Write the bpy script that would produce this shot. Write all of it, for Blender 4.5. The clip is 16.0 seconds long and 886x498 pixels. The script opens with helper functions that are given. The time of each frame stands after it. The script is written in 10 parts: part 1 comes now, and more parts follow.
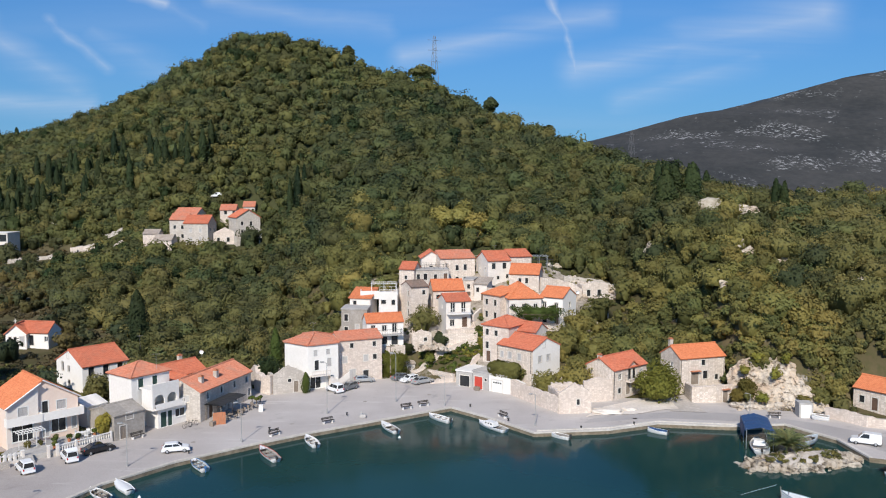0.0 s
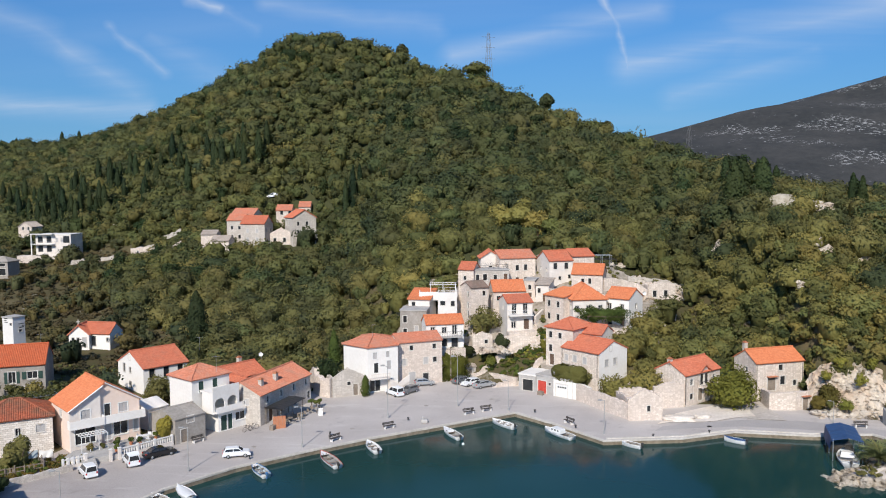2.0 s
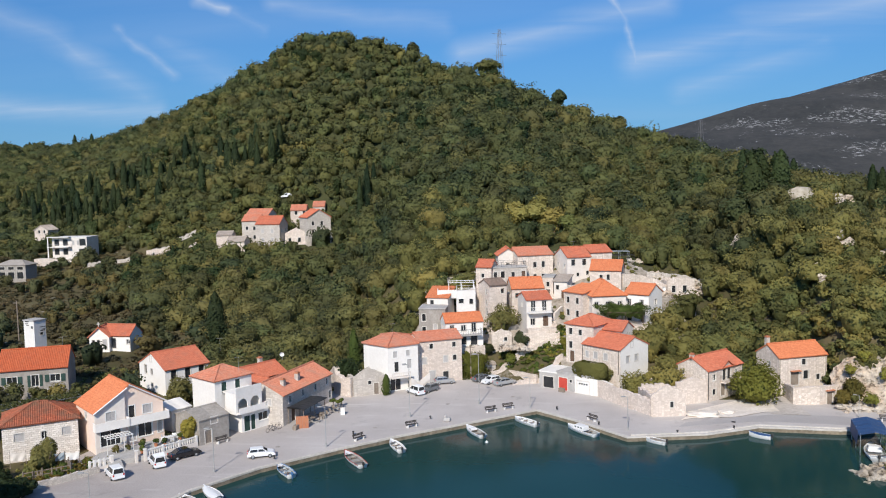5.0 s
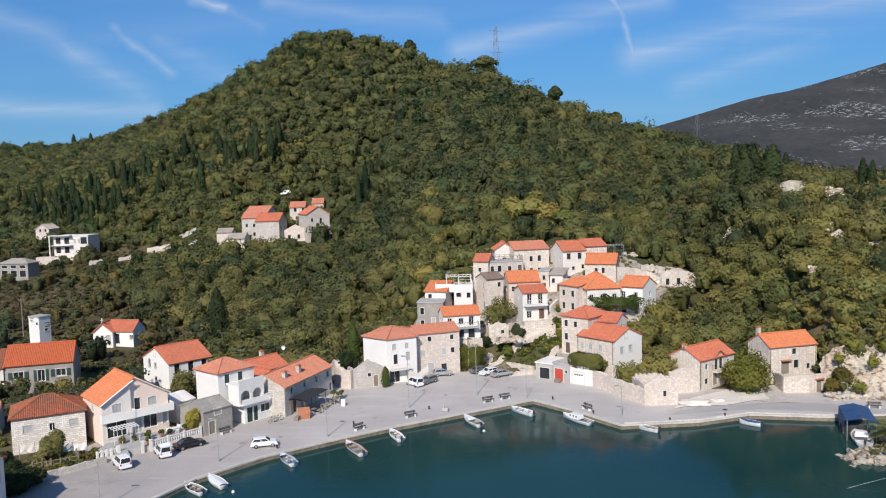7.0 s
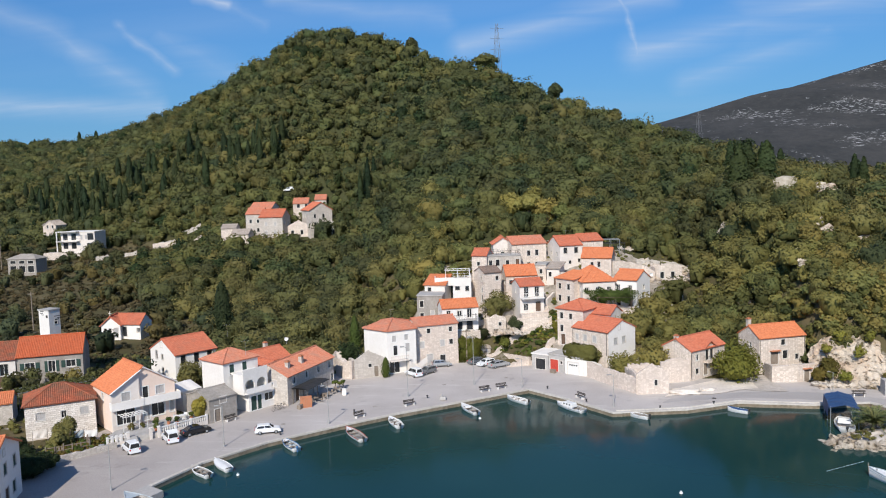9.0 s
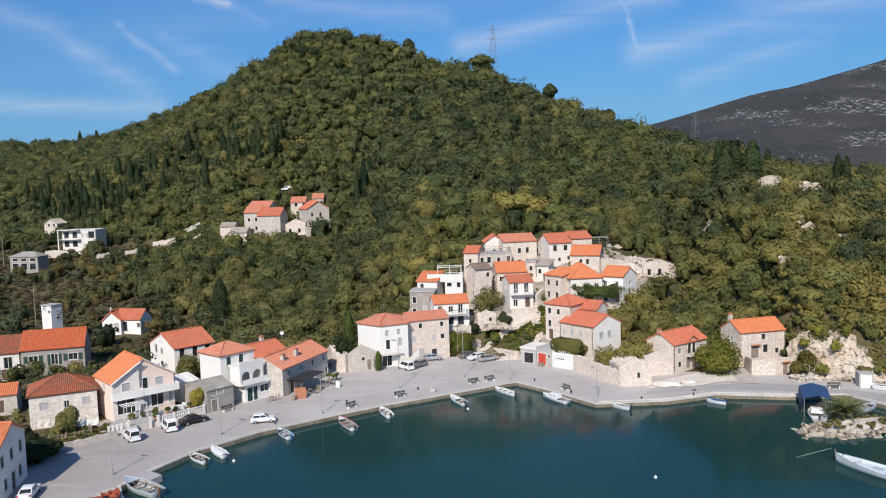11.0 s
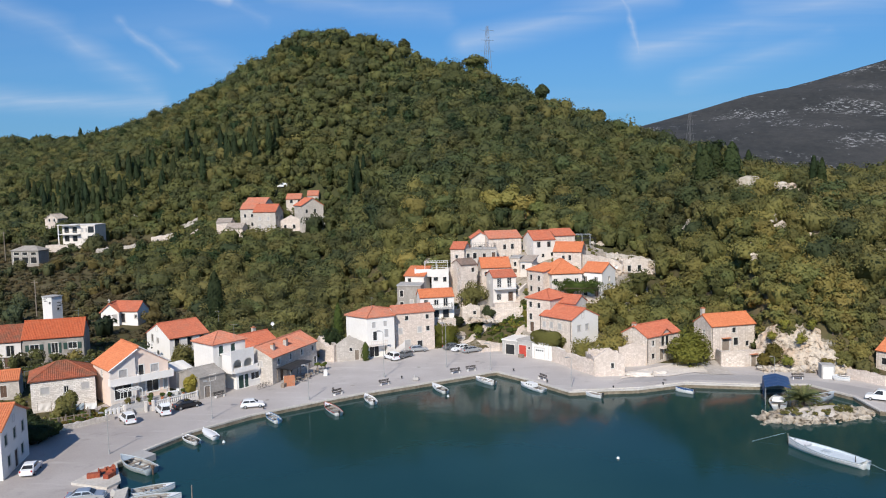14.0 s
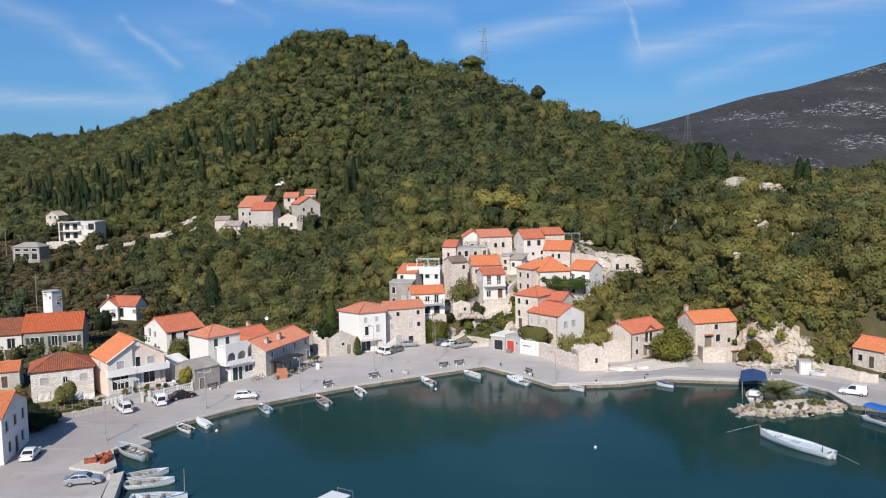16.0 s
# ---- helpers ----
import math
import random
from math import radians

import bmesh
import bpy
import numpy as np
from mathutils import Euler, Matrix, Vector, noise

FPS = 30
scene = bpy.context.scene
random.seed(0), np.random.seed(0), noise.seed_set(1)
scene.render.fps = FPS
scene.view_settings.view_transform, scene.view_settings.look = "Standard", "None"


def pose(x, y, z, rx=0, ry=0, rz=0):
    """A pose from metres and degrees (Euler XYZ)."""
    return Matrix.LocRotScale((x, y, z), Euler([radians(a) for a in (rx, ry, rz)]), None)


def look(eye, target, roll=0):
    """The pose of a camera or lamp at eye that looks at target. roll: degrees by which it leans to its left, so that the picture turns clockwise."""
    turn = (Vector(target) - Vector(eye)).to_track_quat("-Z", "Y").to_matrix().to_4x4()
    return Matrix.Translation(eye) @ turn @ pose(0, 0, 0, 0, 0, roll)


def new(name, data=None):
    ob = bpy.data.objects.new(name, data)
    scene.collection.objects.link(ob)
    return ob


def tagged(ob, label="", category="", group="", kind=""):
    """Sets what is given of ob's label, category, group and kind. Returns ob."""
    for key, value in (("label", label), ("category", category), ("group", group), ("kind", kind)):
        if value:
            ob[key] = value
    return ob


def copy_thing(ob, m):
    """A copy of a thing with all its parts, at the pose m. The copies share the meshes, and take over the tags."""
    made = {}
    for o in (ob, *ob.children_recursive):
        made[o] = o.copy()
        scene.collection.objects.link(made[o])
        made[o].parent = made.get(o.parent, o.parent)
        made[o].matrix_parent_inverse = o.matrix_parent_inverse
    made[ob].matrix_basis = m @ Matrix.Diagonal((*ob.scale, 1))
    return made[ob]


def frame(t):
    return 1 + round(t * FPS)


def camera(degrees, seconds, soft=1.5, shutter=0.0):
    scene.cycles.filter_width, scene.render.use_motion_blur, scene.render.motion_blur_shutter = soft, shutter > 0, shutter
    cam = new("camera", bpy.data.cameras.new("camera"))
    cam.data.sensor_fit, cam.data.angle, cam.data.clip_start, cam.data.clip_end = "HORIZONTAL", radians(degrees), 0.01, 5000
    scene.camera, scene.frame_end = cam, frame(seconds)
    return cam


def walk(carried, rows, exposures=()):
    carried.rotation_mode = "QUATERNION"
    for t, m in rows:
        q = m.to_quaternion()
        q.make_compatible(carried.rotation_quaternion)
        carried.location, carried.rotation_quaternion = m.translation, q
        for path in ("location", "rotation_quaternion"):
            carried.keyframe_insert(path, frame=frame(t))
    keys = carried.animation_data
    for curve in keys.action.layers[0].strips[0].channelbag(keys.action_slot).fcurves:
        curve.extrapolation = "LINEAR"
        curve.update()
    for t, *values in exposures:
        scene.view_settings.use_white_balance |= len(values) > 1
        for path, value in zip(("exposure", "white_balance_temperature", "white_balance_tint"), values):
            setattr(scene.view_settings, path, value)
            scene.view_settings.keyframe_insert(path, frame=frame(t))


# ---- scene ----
cam = camera(58.0, 16.0, soft=1.1)
PATH = [
    (0, (0.876, -1.232, 35.12), (0.86, 0.762, 34.97), 0.1),
    (0.5, (0.47, -0.05, 35.11), (0.441, 1.944, 34.961), 0.0),
    (1, (0.009, 1.007, 35.069), (-0.023, 3.002, 34.92), -0.1),
    (1.5, (-0.491, 1.784, 35.034), (-0.556, 3.777, 34.884), -0.2),
    (2, (-0.975, 2.443, 35.003), (-1.118, 4.432, 34.851), -0.4),
    (2.5, (-1.349, 3.01, 34.993), (-1.514, 4.997, 34.842), -0.6),
    (3, (-1.69, 3.321, 35.07), (-1.853, 5.309, 34.918), -0.7),
    (3.5, (-2.002, 3.318, 35.126), (-2.184, 5.304, 34.972), -0.8),
    (4, (-2.261, 3.199, 35.148), (-2.431, 5.185, 34.994), -1.0),
    (5.25, (-2.46, 2.235, 35.07), (-2.629, 4.221, 34.911), -1.25),
    (6.5, (-2.193, 0.614, 34.954), (-2.361, 2.6, 34.79), -1.5),
    (7, (-2.008, -0.119, 34.849), (-2.173, 1.867, 34.684), -1.6),
    (7.5, (-1.757, -0.965, 34.809), (-1.925, 1.021, 34.642), -1.6),
    (8, (-1.46, -1.92, 34.728), (-1.629, 0.065, 34.559), -1.6),
    (8.5, (-1.125, -2.864, 34.711), (-1.297, -0.879, 34.538), -1.7),
    (9, (-0.757, -3.776, 34.682), (-0.932, -1.791, 34.509), -1.7),
    (11.5, (1.747, -8.888, 34.526), (1.572, -6.904, 34.352), -1.6),
    (12, (2.301, -9.885, 34.547), (2.127, -7.9, 34.373), -1.5),
    (12.5, (2.794, -10.86, 34.526), (2.62, -8.875, 34.352), -1.5),
    (13, (3.245, -11.74, 34.546), (3.073, -9.755, 34.37), -1.4),
    (13.5, (3.791, -12.646, 34.546), (3.618, -10.662, 34.369), -1.3),
    (14, (4.432, -13.603, 34.534), (4.257, -11.618, 34.355), -1.3),
    (14.5, (4.977, -14.499, 34.484), (4.803, -12.514, 34.305), -1.2),
    (15, (5.488, -15.367, 34.447), (5.314, -13.382, 34.267), -1.2),
    (15.5, (6.028, -16.248, 34.432), (5.854, -14.264, 34.252), -1.1),
    (16, (6.732, -17.225, 34.375), (6.555, -15.241, 34.196), -1.0),
]
walk(cam, [(t, look(eye, target, roll)) for t, eye, target, roll in PATH])

from mathutils import geometry

# ---- light ----
SUN_EL, SUN_ROT = radians(37), radians(189.9)
sun = new("sun", bpy.data.lights.new("sun", "SUN"))
sun.data.energy, sun.data.angle, sun.data.color = 4.7, radians(0.5), (1.0, 0.93, 0.83)
sun.matrix_world = look((-100 * math.cos(SUN_EL) * 0.171, -100 * math.cos(SUN_EL) * 0.985, 100 * math.sin(SUN_EL)), (0, 0, 0))

world = bpy.data.worlds.new("sky")
scene.world = world
world.use_nodes = True


class G:
    """A short way to write a node tree."""

    def __init__(self, tree):
        self.t = tree
        tree.nodes.clear()

    def n(self, kind, ins=None, **props):
        node = self.t.nodes.new(kind)
        for k, v in props.items():
            if k == "op":
                node.operation = v
            elif k == "dtype":
                node.data_type = v
            elif k == "blend":
                node.blend_type = v
            elif k == "sky":
                node.sky_type = v
            elif k == "feature":
                node.feature = v
            elif k == "attribute":
                node.attribute_name = v
        for k, v in (ins or {}).items():
            sock = node.inputs[k]
            if hasattr(v, "is_output"):
                self.t.links.new(v, sock)
            else:
                sock.default_value = v
        return node

    def math(self, op, a, b=0.0, clamp=False):
        node = self.n("ShaderNodeMath", {0: a, 1: b}, op=op)
        node.use_clamp = clamp
        return node.outputs[0]

    def mix(self, f, a, b, blend="MIX"):
        node = self.n("ShaderNodeMix", {0: f, 6: a, 7: b}, dtype="RGBA", blend=blend)
        return node.outputs[2]

    def ramp(self, v, lo, hi):
        node = self.n("ShaderNodeMapRange", {"Value": v, "From Min": lo, "From Max": hi})
        return node.outputs[0]

    def noise(self, vec, scale, detail=3.0, rough=0.55, color=False):
        node = self.n("ShaderNodeTexNoise", {"Vector": vec, "Scale": scale, "Detail": detail, "Roughness": rough})
        return node.outputs["Color" if color else "Fac"]

    def scaled(self, vec, s):
        return self.n("ShaderNodeMapping", {"Vector": vec, "Scale": s}).outputs[0]


def rgb(r, g, b):
    return (r, g, b, 1.0)


def build_sky():
    g = G(world.node_tree)
    sky = g.n("ShaderNodeTexSky", sky="NISHITA")
    sky.sun_disc, sky.sun_elevation, sky.sun_rotation = False, SUN_EL, SUN_ROT
    sky.air_density, sky.dust_density, sky.ozone_density = 1.1, 0.5, 2.5
    d = g.n("ShaderNodeTexCoord").outputs["Generated"]
    sep = g.n("ShaderNodeSeparateXYZ", {0: d})
    x, y, z = sep.outputs
    zz = g.math("MAXIMUM", g.math("ADD", z, 0.12), 0.02)
    u, v = g.math("DIVIDE", x, zz), g.math("DIVIDE", y, zz)
    flat = g.n("ShaderNodeCombineXYZ", {0: u, 1: v, 2: 0.0}).outputs[0]
    turned = g.n("ShaderNodeMapping", {"Vector": flat, "Rotation": (0, 0, radians(-28)), "Scale": (0.35, 1.5, 1.0)}).outputs[0]
    wisps = g.ramp(g.noise(turned, 0.75, 5.0, 0.5), 0.46, 0.8)
    veil = g.ramp(g.noise(turned, 0.32, 3.0, 0.5), 0.42, 0.75)
    # vapour trails and long soft streaks of cirrus, as lines from one bearing and height to another
    az = g.math("ARCTAN2", x, y)
    wob = g.math("MULTIPLY", g.math("SUBTRACT", g.noise(d, 7.0, 4.0, 0.6), 0.5), 0.05)
    fac = g.math("MULTIPLY", g.math("MULTIPLY", wisps, veil), 0.5)
    patchy = g.ramp(g.noise(turned, 1.6, 4.0, 0.6), 0.25, 0.7)
    for a0, z0, a1, z1, wide, dense in (
            (0.124, 0.225, 0.141, 0.189, 0.012, 0.5), (0.141, 0.189, 0.147, 0.139, 0.0095, 0.46), (-0.06, 0.160, 0.069, 0.188, 0.032, 0.34), (0.069, 0.188, 0.19, 0.206, 0.032, 0.38),
            (0.148, 0.142, 0.28, 0.168, 0.036, 0.42), (0.28, 0.168, 0.43, 0.19, 0.052, 0.42), (0.21, 0.108, 0.36, 0.150, 0.03, 0.2), (-0.462, 0.182, -0.40, 0.135, 0.013, 0.26),
            (-0.37, 0.218, -0.342, 0.207, 0.014, 0.46), (-0.342, 0.207, -0.30, 0.186, 0.022, 0.18), (-0.60, 0.194, -0.515, 0.166, 0.035, 0.24), (-0.515, 0.166, -0.435, 0.108, 0.034, 0.24),
            (-0.63, 0.096, -0.42, 0.093, 0.024, 0.40), (-0.415, 0.176, -0.34, 0.128, 0.045, 0.14), (-0.287, 0.215, -0.08, 0.193, 0.032, 0.26)):
        da, dz = a1 - a0, z1 - z0
        pa, pz = g.math("ADD", g.math("SUBTRACT", az, a0), wob), g.math("ADD", g.math("SUBTRACT", z, z0), g.math("MULTIPLY", wob, 0.4))
        t = g.math("DIVIDE", g.math("ADD", g.math("MULTIPLY", pa, da), g.math("MULTIPLY", pz, dz)), da * da + dz * dz, True)
        ea, ez = g.math("SUBTRACT", pa, g.math("MULTIPLY", t, da)), g.math("SUBTRACT", pz, g.math("MULTIPLY", t, dz))
        off = g.math("SQRT", g.math("ADD", g.math("MULTIPLY", ea, ea), g.math("MULTIPLY", ez, ez)))
        near = g.math("SUBTRACT", 1.0, g.math("DIVIDE", off, wide), True)
        soft = g.math("MULTIPLY", near, near)
        fac = g.math("MAXIMUM", fac, g.math("MULTIPLY", g.math("MULTIPLY", soft, patchy), dense * 1.5))
    fac = g.math("MINIMUM", fac, 0.75)
    deep = g.mix(1.0, sky.outputs[0], rgb(0.40, 0.75, 1.13), "MULTIPLY")
    low = g.math("MULTIPLY", g.ramp(z, 0.30, 0.0), 0.85)
    base = g.mix(low, deep, g.mix(g.ramp(z, 0.0, 0.22), rgb(1.9, 4.2, 6.9), rgb(0.37, 2.07, 5.9)))
    col = g.mix(fac, base, rgb(6.3, 7.1, 8.4))
    bg = g.n("ShaderNodeBackground", {"Color": col, "Strength": 0.1})
    out = g.n("ShaderNodeOutputWorld", {"Surface": bg.outputs[0]})


build_sky()


# ---- materials ----
def material(name):
    m = bpy.data.materials.new(name)
    m.use_nodes = True
    return m, G(m.node_tree)


def close(g, color, rough=0.8, metal=0.0, bump=None, strength=0.4, dist=0.05, spec=0.5, **extra):
    ins = {"Base Color": color, "Roughness": rough, "Metallic": metal, "Specular IOR Level": spec}
    ins.update(extra)
    if bump is not None:
        ins["Normal"] = g.n("ShaderNodeBump", {"Height": bump, "Strength": strength, "Distance": dist}).outputs[0]
    b = g.n("ShaderNodeBsdfPrincipled", ins)
    g.n("ShaderNodeOutputMaterial", {"Surface": b.outputs[0]})


def where(g):
    return g.n("ShaderNodeNewGeometry").outputs["Position"]


def plain(name, a, b, fine=6.0, coarse=0.5, rough=0.8, metal=0.0, bump=0.25, spec=0.4):
    """Two tones mixed by grain and by large stains."""
    m, g = material(name)
    p = where(g)
    f = g.math("ADD", g.math("MULTIPLY", g.noise(p, fine, 4.0), 0.5), g.math("MULTIPLY", g.noise(p, coarse, 4.0), 0.5))
    col = g.mix(g.ramp(f, 0.35, 0.65), rgb(*a), rgb(*b))
    close(g, col, rough, metal, g.noise(p, fine, 4.0), bump, 0.03, spec)
    return m


def stone_wall(name, a, b, mortar, size=1.0, loose=0.5):
    m, g = material(name)
    p = where(g)
    s = g.scaled(p, (2.5 / size, 2.5 / size, 4.6 / size))
    jig = g.n("ShaderNodeMix", {0: 0.06, 6: s, 7: g.noise(p, 3.0, 2.0, 0.5, True)}, dtype="RGBA").outputs[2]
    cell = g.n("ShaderNodeTexVoronoi", {"Vector": jig, "Scale": 1.0, "Randomness": loose})
    edge = g.n("ShaderNodeTexVoronoi", {"Vector": jig, "Scale": 1.0, "Randomness": loose}, feature="DISTANCE_TO_EDGE").outputs["Distance"]
    tone = g.n("ShaderNodeSeparateColor", {0: cell.outputs["Color"]}).outputs[0]
    col = g.mix(tone, rgb(*a), rgb(*b))
    stain = g.ramp(g.noise(p, 0.45, 5.0), 0.4, 0.7)
    col = g.mix(g.math("MULTIPLY", stain, 0.28), col, rgb(a[0] * 0.55, a[1] * 0.52, a[2] * 0.5))
    joint = g.ramp(edge, 0.0, 0.09)
    col = g.mix(joint, rgb(*mortar), col)
    h = g.math("ADD", joint, g.math("MULTIPLY", g.noise(p, 8.0, 3.0), 0.4))
    close(g, col, 0.9, 0.0, h, 0.5, 0.05, 0.2)
    return m


def ashlar_wall(name, a, b, mortar):
    """Squared stones in level courses, with broken joints."""
    m, g = material(name)
    p = where(g)
    xyz = g.n("ShaderNodeSeparateXYZ", {0: p}).outputs
    along_ = g.math("MULTIPLY", g.math("SUBTRACT", xyz[0], g.math("MULTIPLY", xyz[1], 0.25)), 1.37)
    wob = g.math("MULTIPLY", g.noise(p, 1.5, 2.0), 0.05)
    flat = g.n("ShaderNodeCombineXYZ", {0: along_, 1: g.math("ADD", xyz[2], wob), 2: 0.0}).outputs[0]
    bond = g.n("ShaderNodeTexBrick", {"Vector": flat, "Color1": (*a, 1), "Color2": (*b, 1), "Mortar": (*mortar, 1), "Scale": 1.0, "Mortar Size": 0.018, "Mortar Smooth": 0.4, "Bias": 0.1, "Brick Width": 0.52, "Row Height": 0.27})
    stain = g.math("MULTIPLY", g.ramp(g.noise(p, 0.5, 5.0), 0.42, 0.7), 0.25)
    col = g.mix(stain, bond.outputs["Color"], rgb(a[0] * 0.6, a[1] * 0.57, a[2] * 0.53))
    h = g.math("SUBTRACT", g.math("MULTIPLY", g.noise(p, 7.0, 3.0), 0.5), bond.outputs["Fac"])
    close(g, col, 0.9, 0.0, h, 0.5, 0.05, 0.2)
    return m


def tile_roof(name, a, b, old, age=0.3):
    m, g = material(name)
    p = where(g)
    z = g.n("ShaderNodeSeparateXYZ", {0: p}).outputs[2]
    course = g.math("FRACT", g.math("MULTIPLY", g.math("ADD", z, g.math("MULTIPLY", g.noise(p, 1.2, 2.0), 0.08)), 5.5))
    spots = g.n("ShaderNodeTexVoronoi", {"Vector": g.scaled(p, (4.0, 4.0, 5.5)), "Scale": 1.0}).outputs["Color"]
    tone = g.n("ShaderNodeSeparateColor", {0: spots}).outputs[0]
    col = g.mix(tone, rgb(*a), rgb(*b))
    worn = g.math("MULTIPLY", g.ramp(g.noise(p, 0.6, 5.0, 0.6), 0.62 - age * 0.4, 0.78), min(1.0, age * 2.0))
    col = g.mix(worn, col, rgb(*old))
    # a darker line where each tile course begins, put into the colour
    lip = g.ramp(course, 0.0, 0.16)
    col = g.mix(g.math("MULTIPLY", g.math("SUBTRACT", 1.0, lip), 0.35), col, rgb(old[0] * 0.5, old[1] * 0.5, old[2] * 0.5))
    close(g, col, 0.85, 0.0, g.math("ADD", course, g.noise(p, 9.0, 2.0)), 0.35, 0.05, 0.2)
    return m


def leaves(name, dark, light, autumn, autumn_share, cell=1.9):
    """Foliage whose tone changes from plant to plant, with some turning yellow and brown."""
    m, g = material(name)
    p = where(g)
    own = g.math("FRACT", g.math("ADD", g.n("ShaderNodeAttribute", attribute="plant").outputs["Fac"], g.n("ShaderNodeObjectInfo").outputs["Random"]))
    second = g.math("FRACT", g.math("MULTIPLY", own, 7.31))
    isle = g.n("ShaderNodeNewGeometry").outputs["Random Per Island"]
    f = g.math("ADD", g.math("MULTIPLY", own, 0.86), g.math("MULTIPLY", isle, 0.14))
    col = g.mix(f, rgb(*dark), rgb(*light))
    col = g.mix(g.ramp(second, 0.25, 0.0), col, g.mix(1.0, col, rgb(0.74, 0.90, 0.98), "MULTIPLY"))
    col = g.mix(g.ramp(second, 0.62, 0.95), col, g.mix(1.0, col, rgb(1.16, 1.04, 0.98), "MULTIPLY"))
    patch = g.math("ADD", g.math("MULTIPLY", g.noise(p, 0.018, 3.0), 0.6), g.math("MULTIPLY", second, 0.4))
    turn = g.math("MULTIPLY", g.ramp(patch, 0.66 - autumn_share * 0.5, 0.8 - autumn_share * 0.3), 0.8)
    col = g.mix(turn, col, rgb(*autumn))
    wide = g.ramp(g.noise(p, 0.011, 3.0), 0.36, 0.64)
    col = g.mix(wide, g.mix(1.0, col, rgb(0.86, 0.90, 0.92), "MULTIPLY"), g.mix(1.0, col, rgb(1.20, 1.13, 0.98), "MULTIPLY"))
    # fine noise puts light tufts and dark leaf gaps into the colour
    tuft = g.ramp(g.noise(p, cell, 6.0, 0.75), 0.36, 0.62)
    col = g.mix(tuft, g.mix(1.0, col, rgb(0.86, 0.88, 0.86), "MULTIPLY"), g.mix(1.0, col, rgb(1.15, 1.12, 1.05), "MULTIPLY"))
    bump = g.n("ShaderNodeBump", {"Height": g.noise(p, cell * 1.5, 5.0, 0.72), "Strength": 0.7, "Distance": 0.3}).outputs[0]
    b = g.n("ShaderNodeBsdfPrincipled", {"Base Color": col, "Roughness": 0.62, "Specular IOR Level": 0.2, "Normal": bump})
    tr = g.n("ShaderNodeBsdfTranslucent", {"Color": col})
    mixed = g.n("ShaderNodeMixShader", {0: 0.24, 1: b.outputs[0], 2: tr.outputs[0]})
    g.n("ShaderNodeOutputMaterial", {"Surface": mixed.outputs[0]})
    return m


def water_material():
    m, g = material("sea_water")
    p = where(g)
    deep = g.mix(g.ramp(g.noise(p, 0.02, 3.0), 0.35, 0.65), rgb(0.008, 0.039, 0.039), rgb(0.017, 0.059, 0.056))
    rip = g.math("ADD", g.math("MULTIPLY", g.noise(g.scaled(p, (1, 0.6, 1)), 1.6, 3.0), 0.5), g.math("MULTIPLY", g.noise(p, 0.25, 3.0), 1.2))
    close(g, deep, 0.10, 0.0, rip, 0.11, 0.10, 0.22, IOR=1.33)
    return m


def ground_material():
    m, g = material("hill_soil")
    p = where(g)
    n1, n2 = g.noise(p, 0.05, 5.0), g.noise(p, 0.8, 5.0)
    col = g.mix(g.ramp(n1, 0.38, 0.62), rgb(0.080, 0.068, 0.034), rgb(0.145, 0.116, 0.064))
    col = g.mix(g.math("MULTIPLY", g.ramp(n2, 0.45, 0.7), 0.6), col, rgb(0.055, 0.065, 0.022))
    col = g.mix(g.ramp(g.noise(p, 0.22, 6.0, 0.65), 0.62, 0.7), col, rgb(0.3, 0.27, 0.23))
    high = g.ramp(g.n("ShaderNodeSeparateXYZ", {0: p}).outputs[2], 14.5, 18.0)
    col = g.mix(high, col, g.mix(n2, rgb(0.034, 0.042, 0.018), rgb(0.085, 0.085, 0.038)))
    close(g, col, 0.95, 0.0, n2, 0.5, 0.2, 0.1)
    return m


def mountain_material():
    m, g = material("far_mountain")
    p = where(g)
    q = g.scaled(p, (1.0, 0.5, 1.3))
    n1, n2 = g.noise(q, 0.012, 6.0, 0.6), g.noise(q, 0.09, 6.0, 0.7)
    f = g.math("ADD", g.math("MULTIPLY", n1, 0.5), g.math("MULTIPLY", n2, 0.5))
    col = g.mix(g.ramp(f, 0.36, 0.64), rgb(0.036, 0.039, 0.040), rgb(0.070, 0.069, 0.067))
    field = g.ramp(g.noise(q, 0.011, 5.0, 0.6), 0.52, 0.58)
    bits = g.ramp(g.noise(q, 0.20, 6.0, 0.72), 0.55, 0.585)
    rock = g.math("MULTIPLY", field, bits)
    stray = g.math("MULTIPLY", g.ramp(g.noise(q, 0.07, 6.0, 0.7), 0.66, 0.69), 0.8)
    col = g.mix(g.math("MAXIMUM", rock, stray), col, rgb(0.36, 0.36, 0.355))
    close(g, col, 0.95, 0.0, n2, 0.4, 2.0, 0.1)
    return m


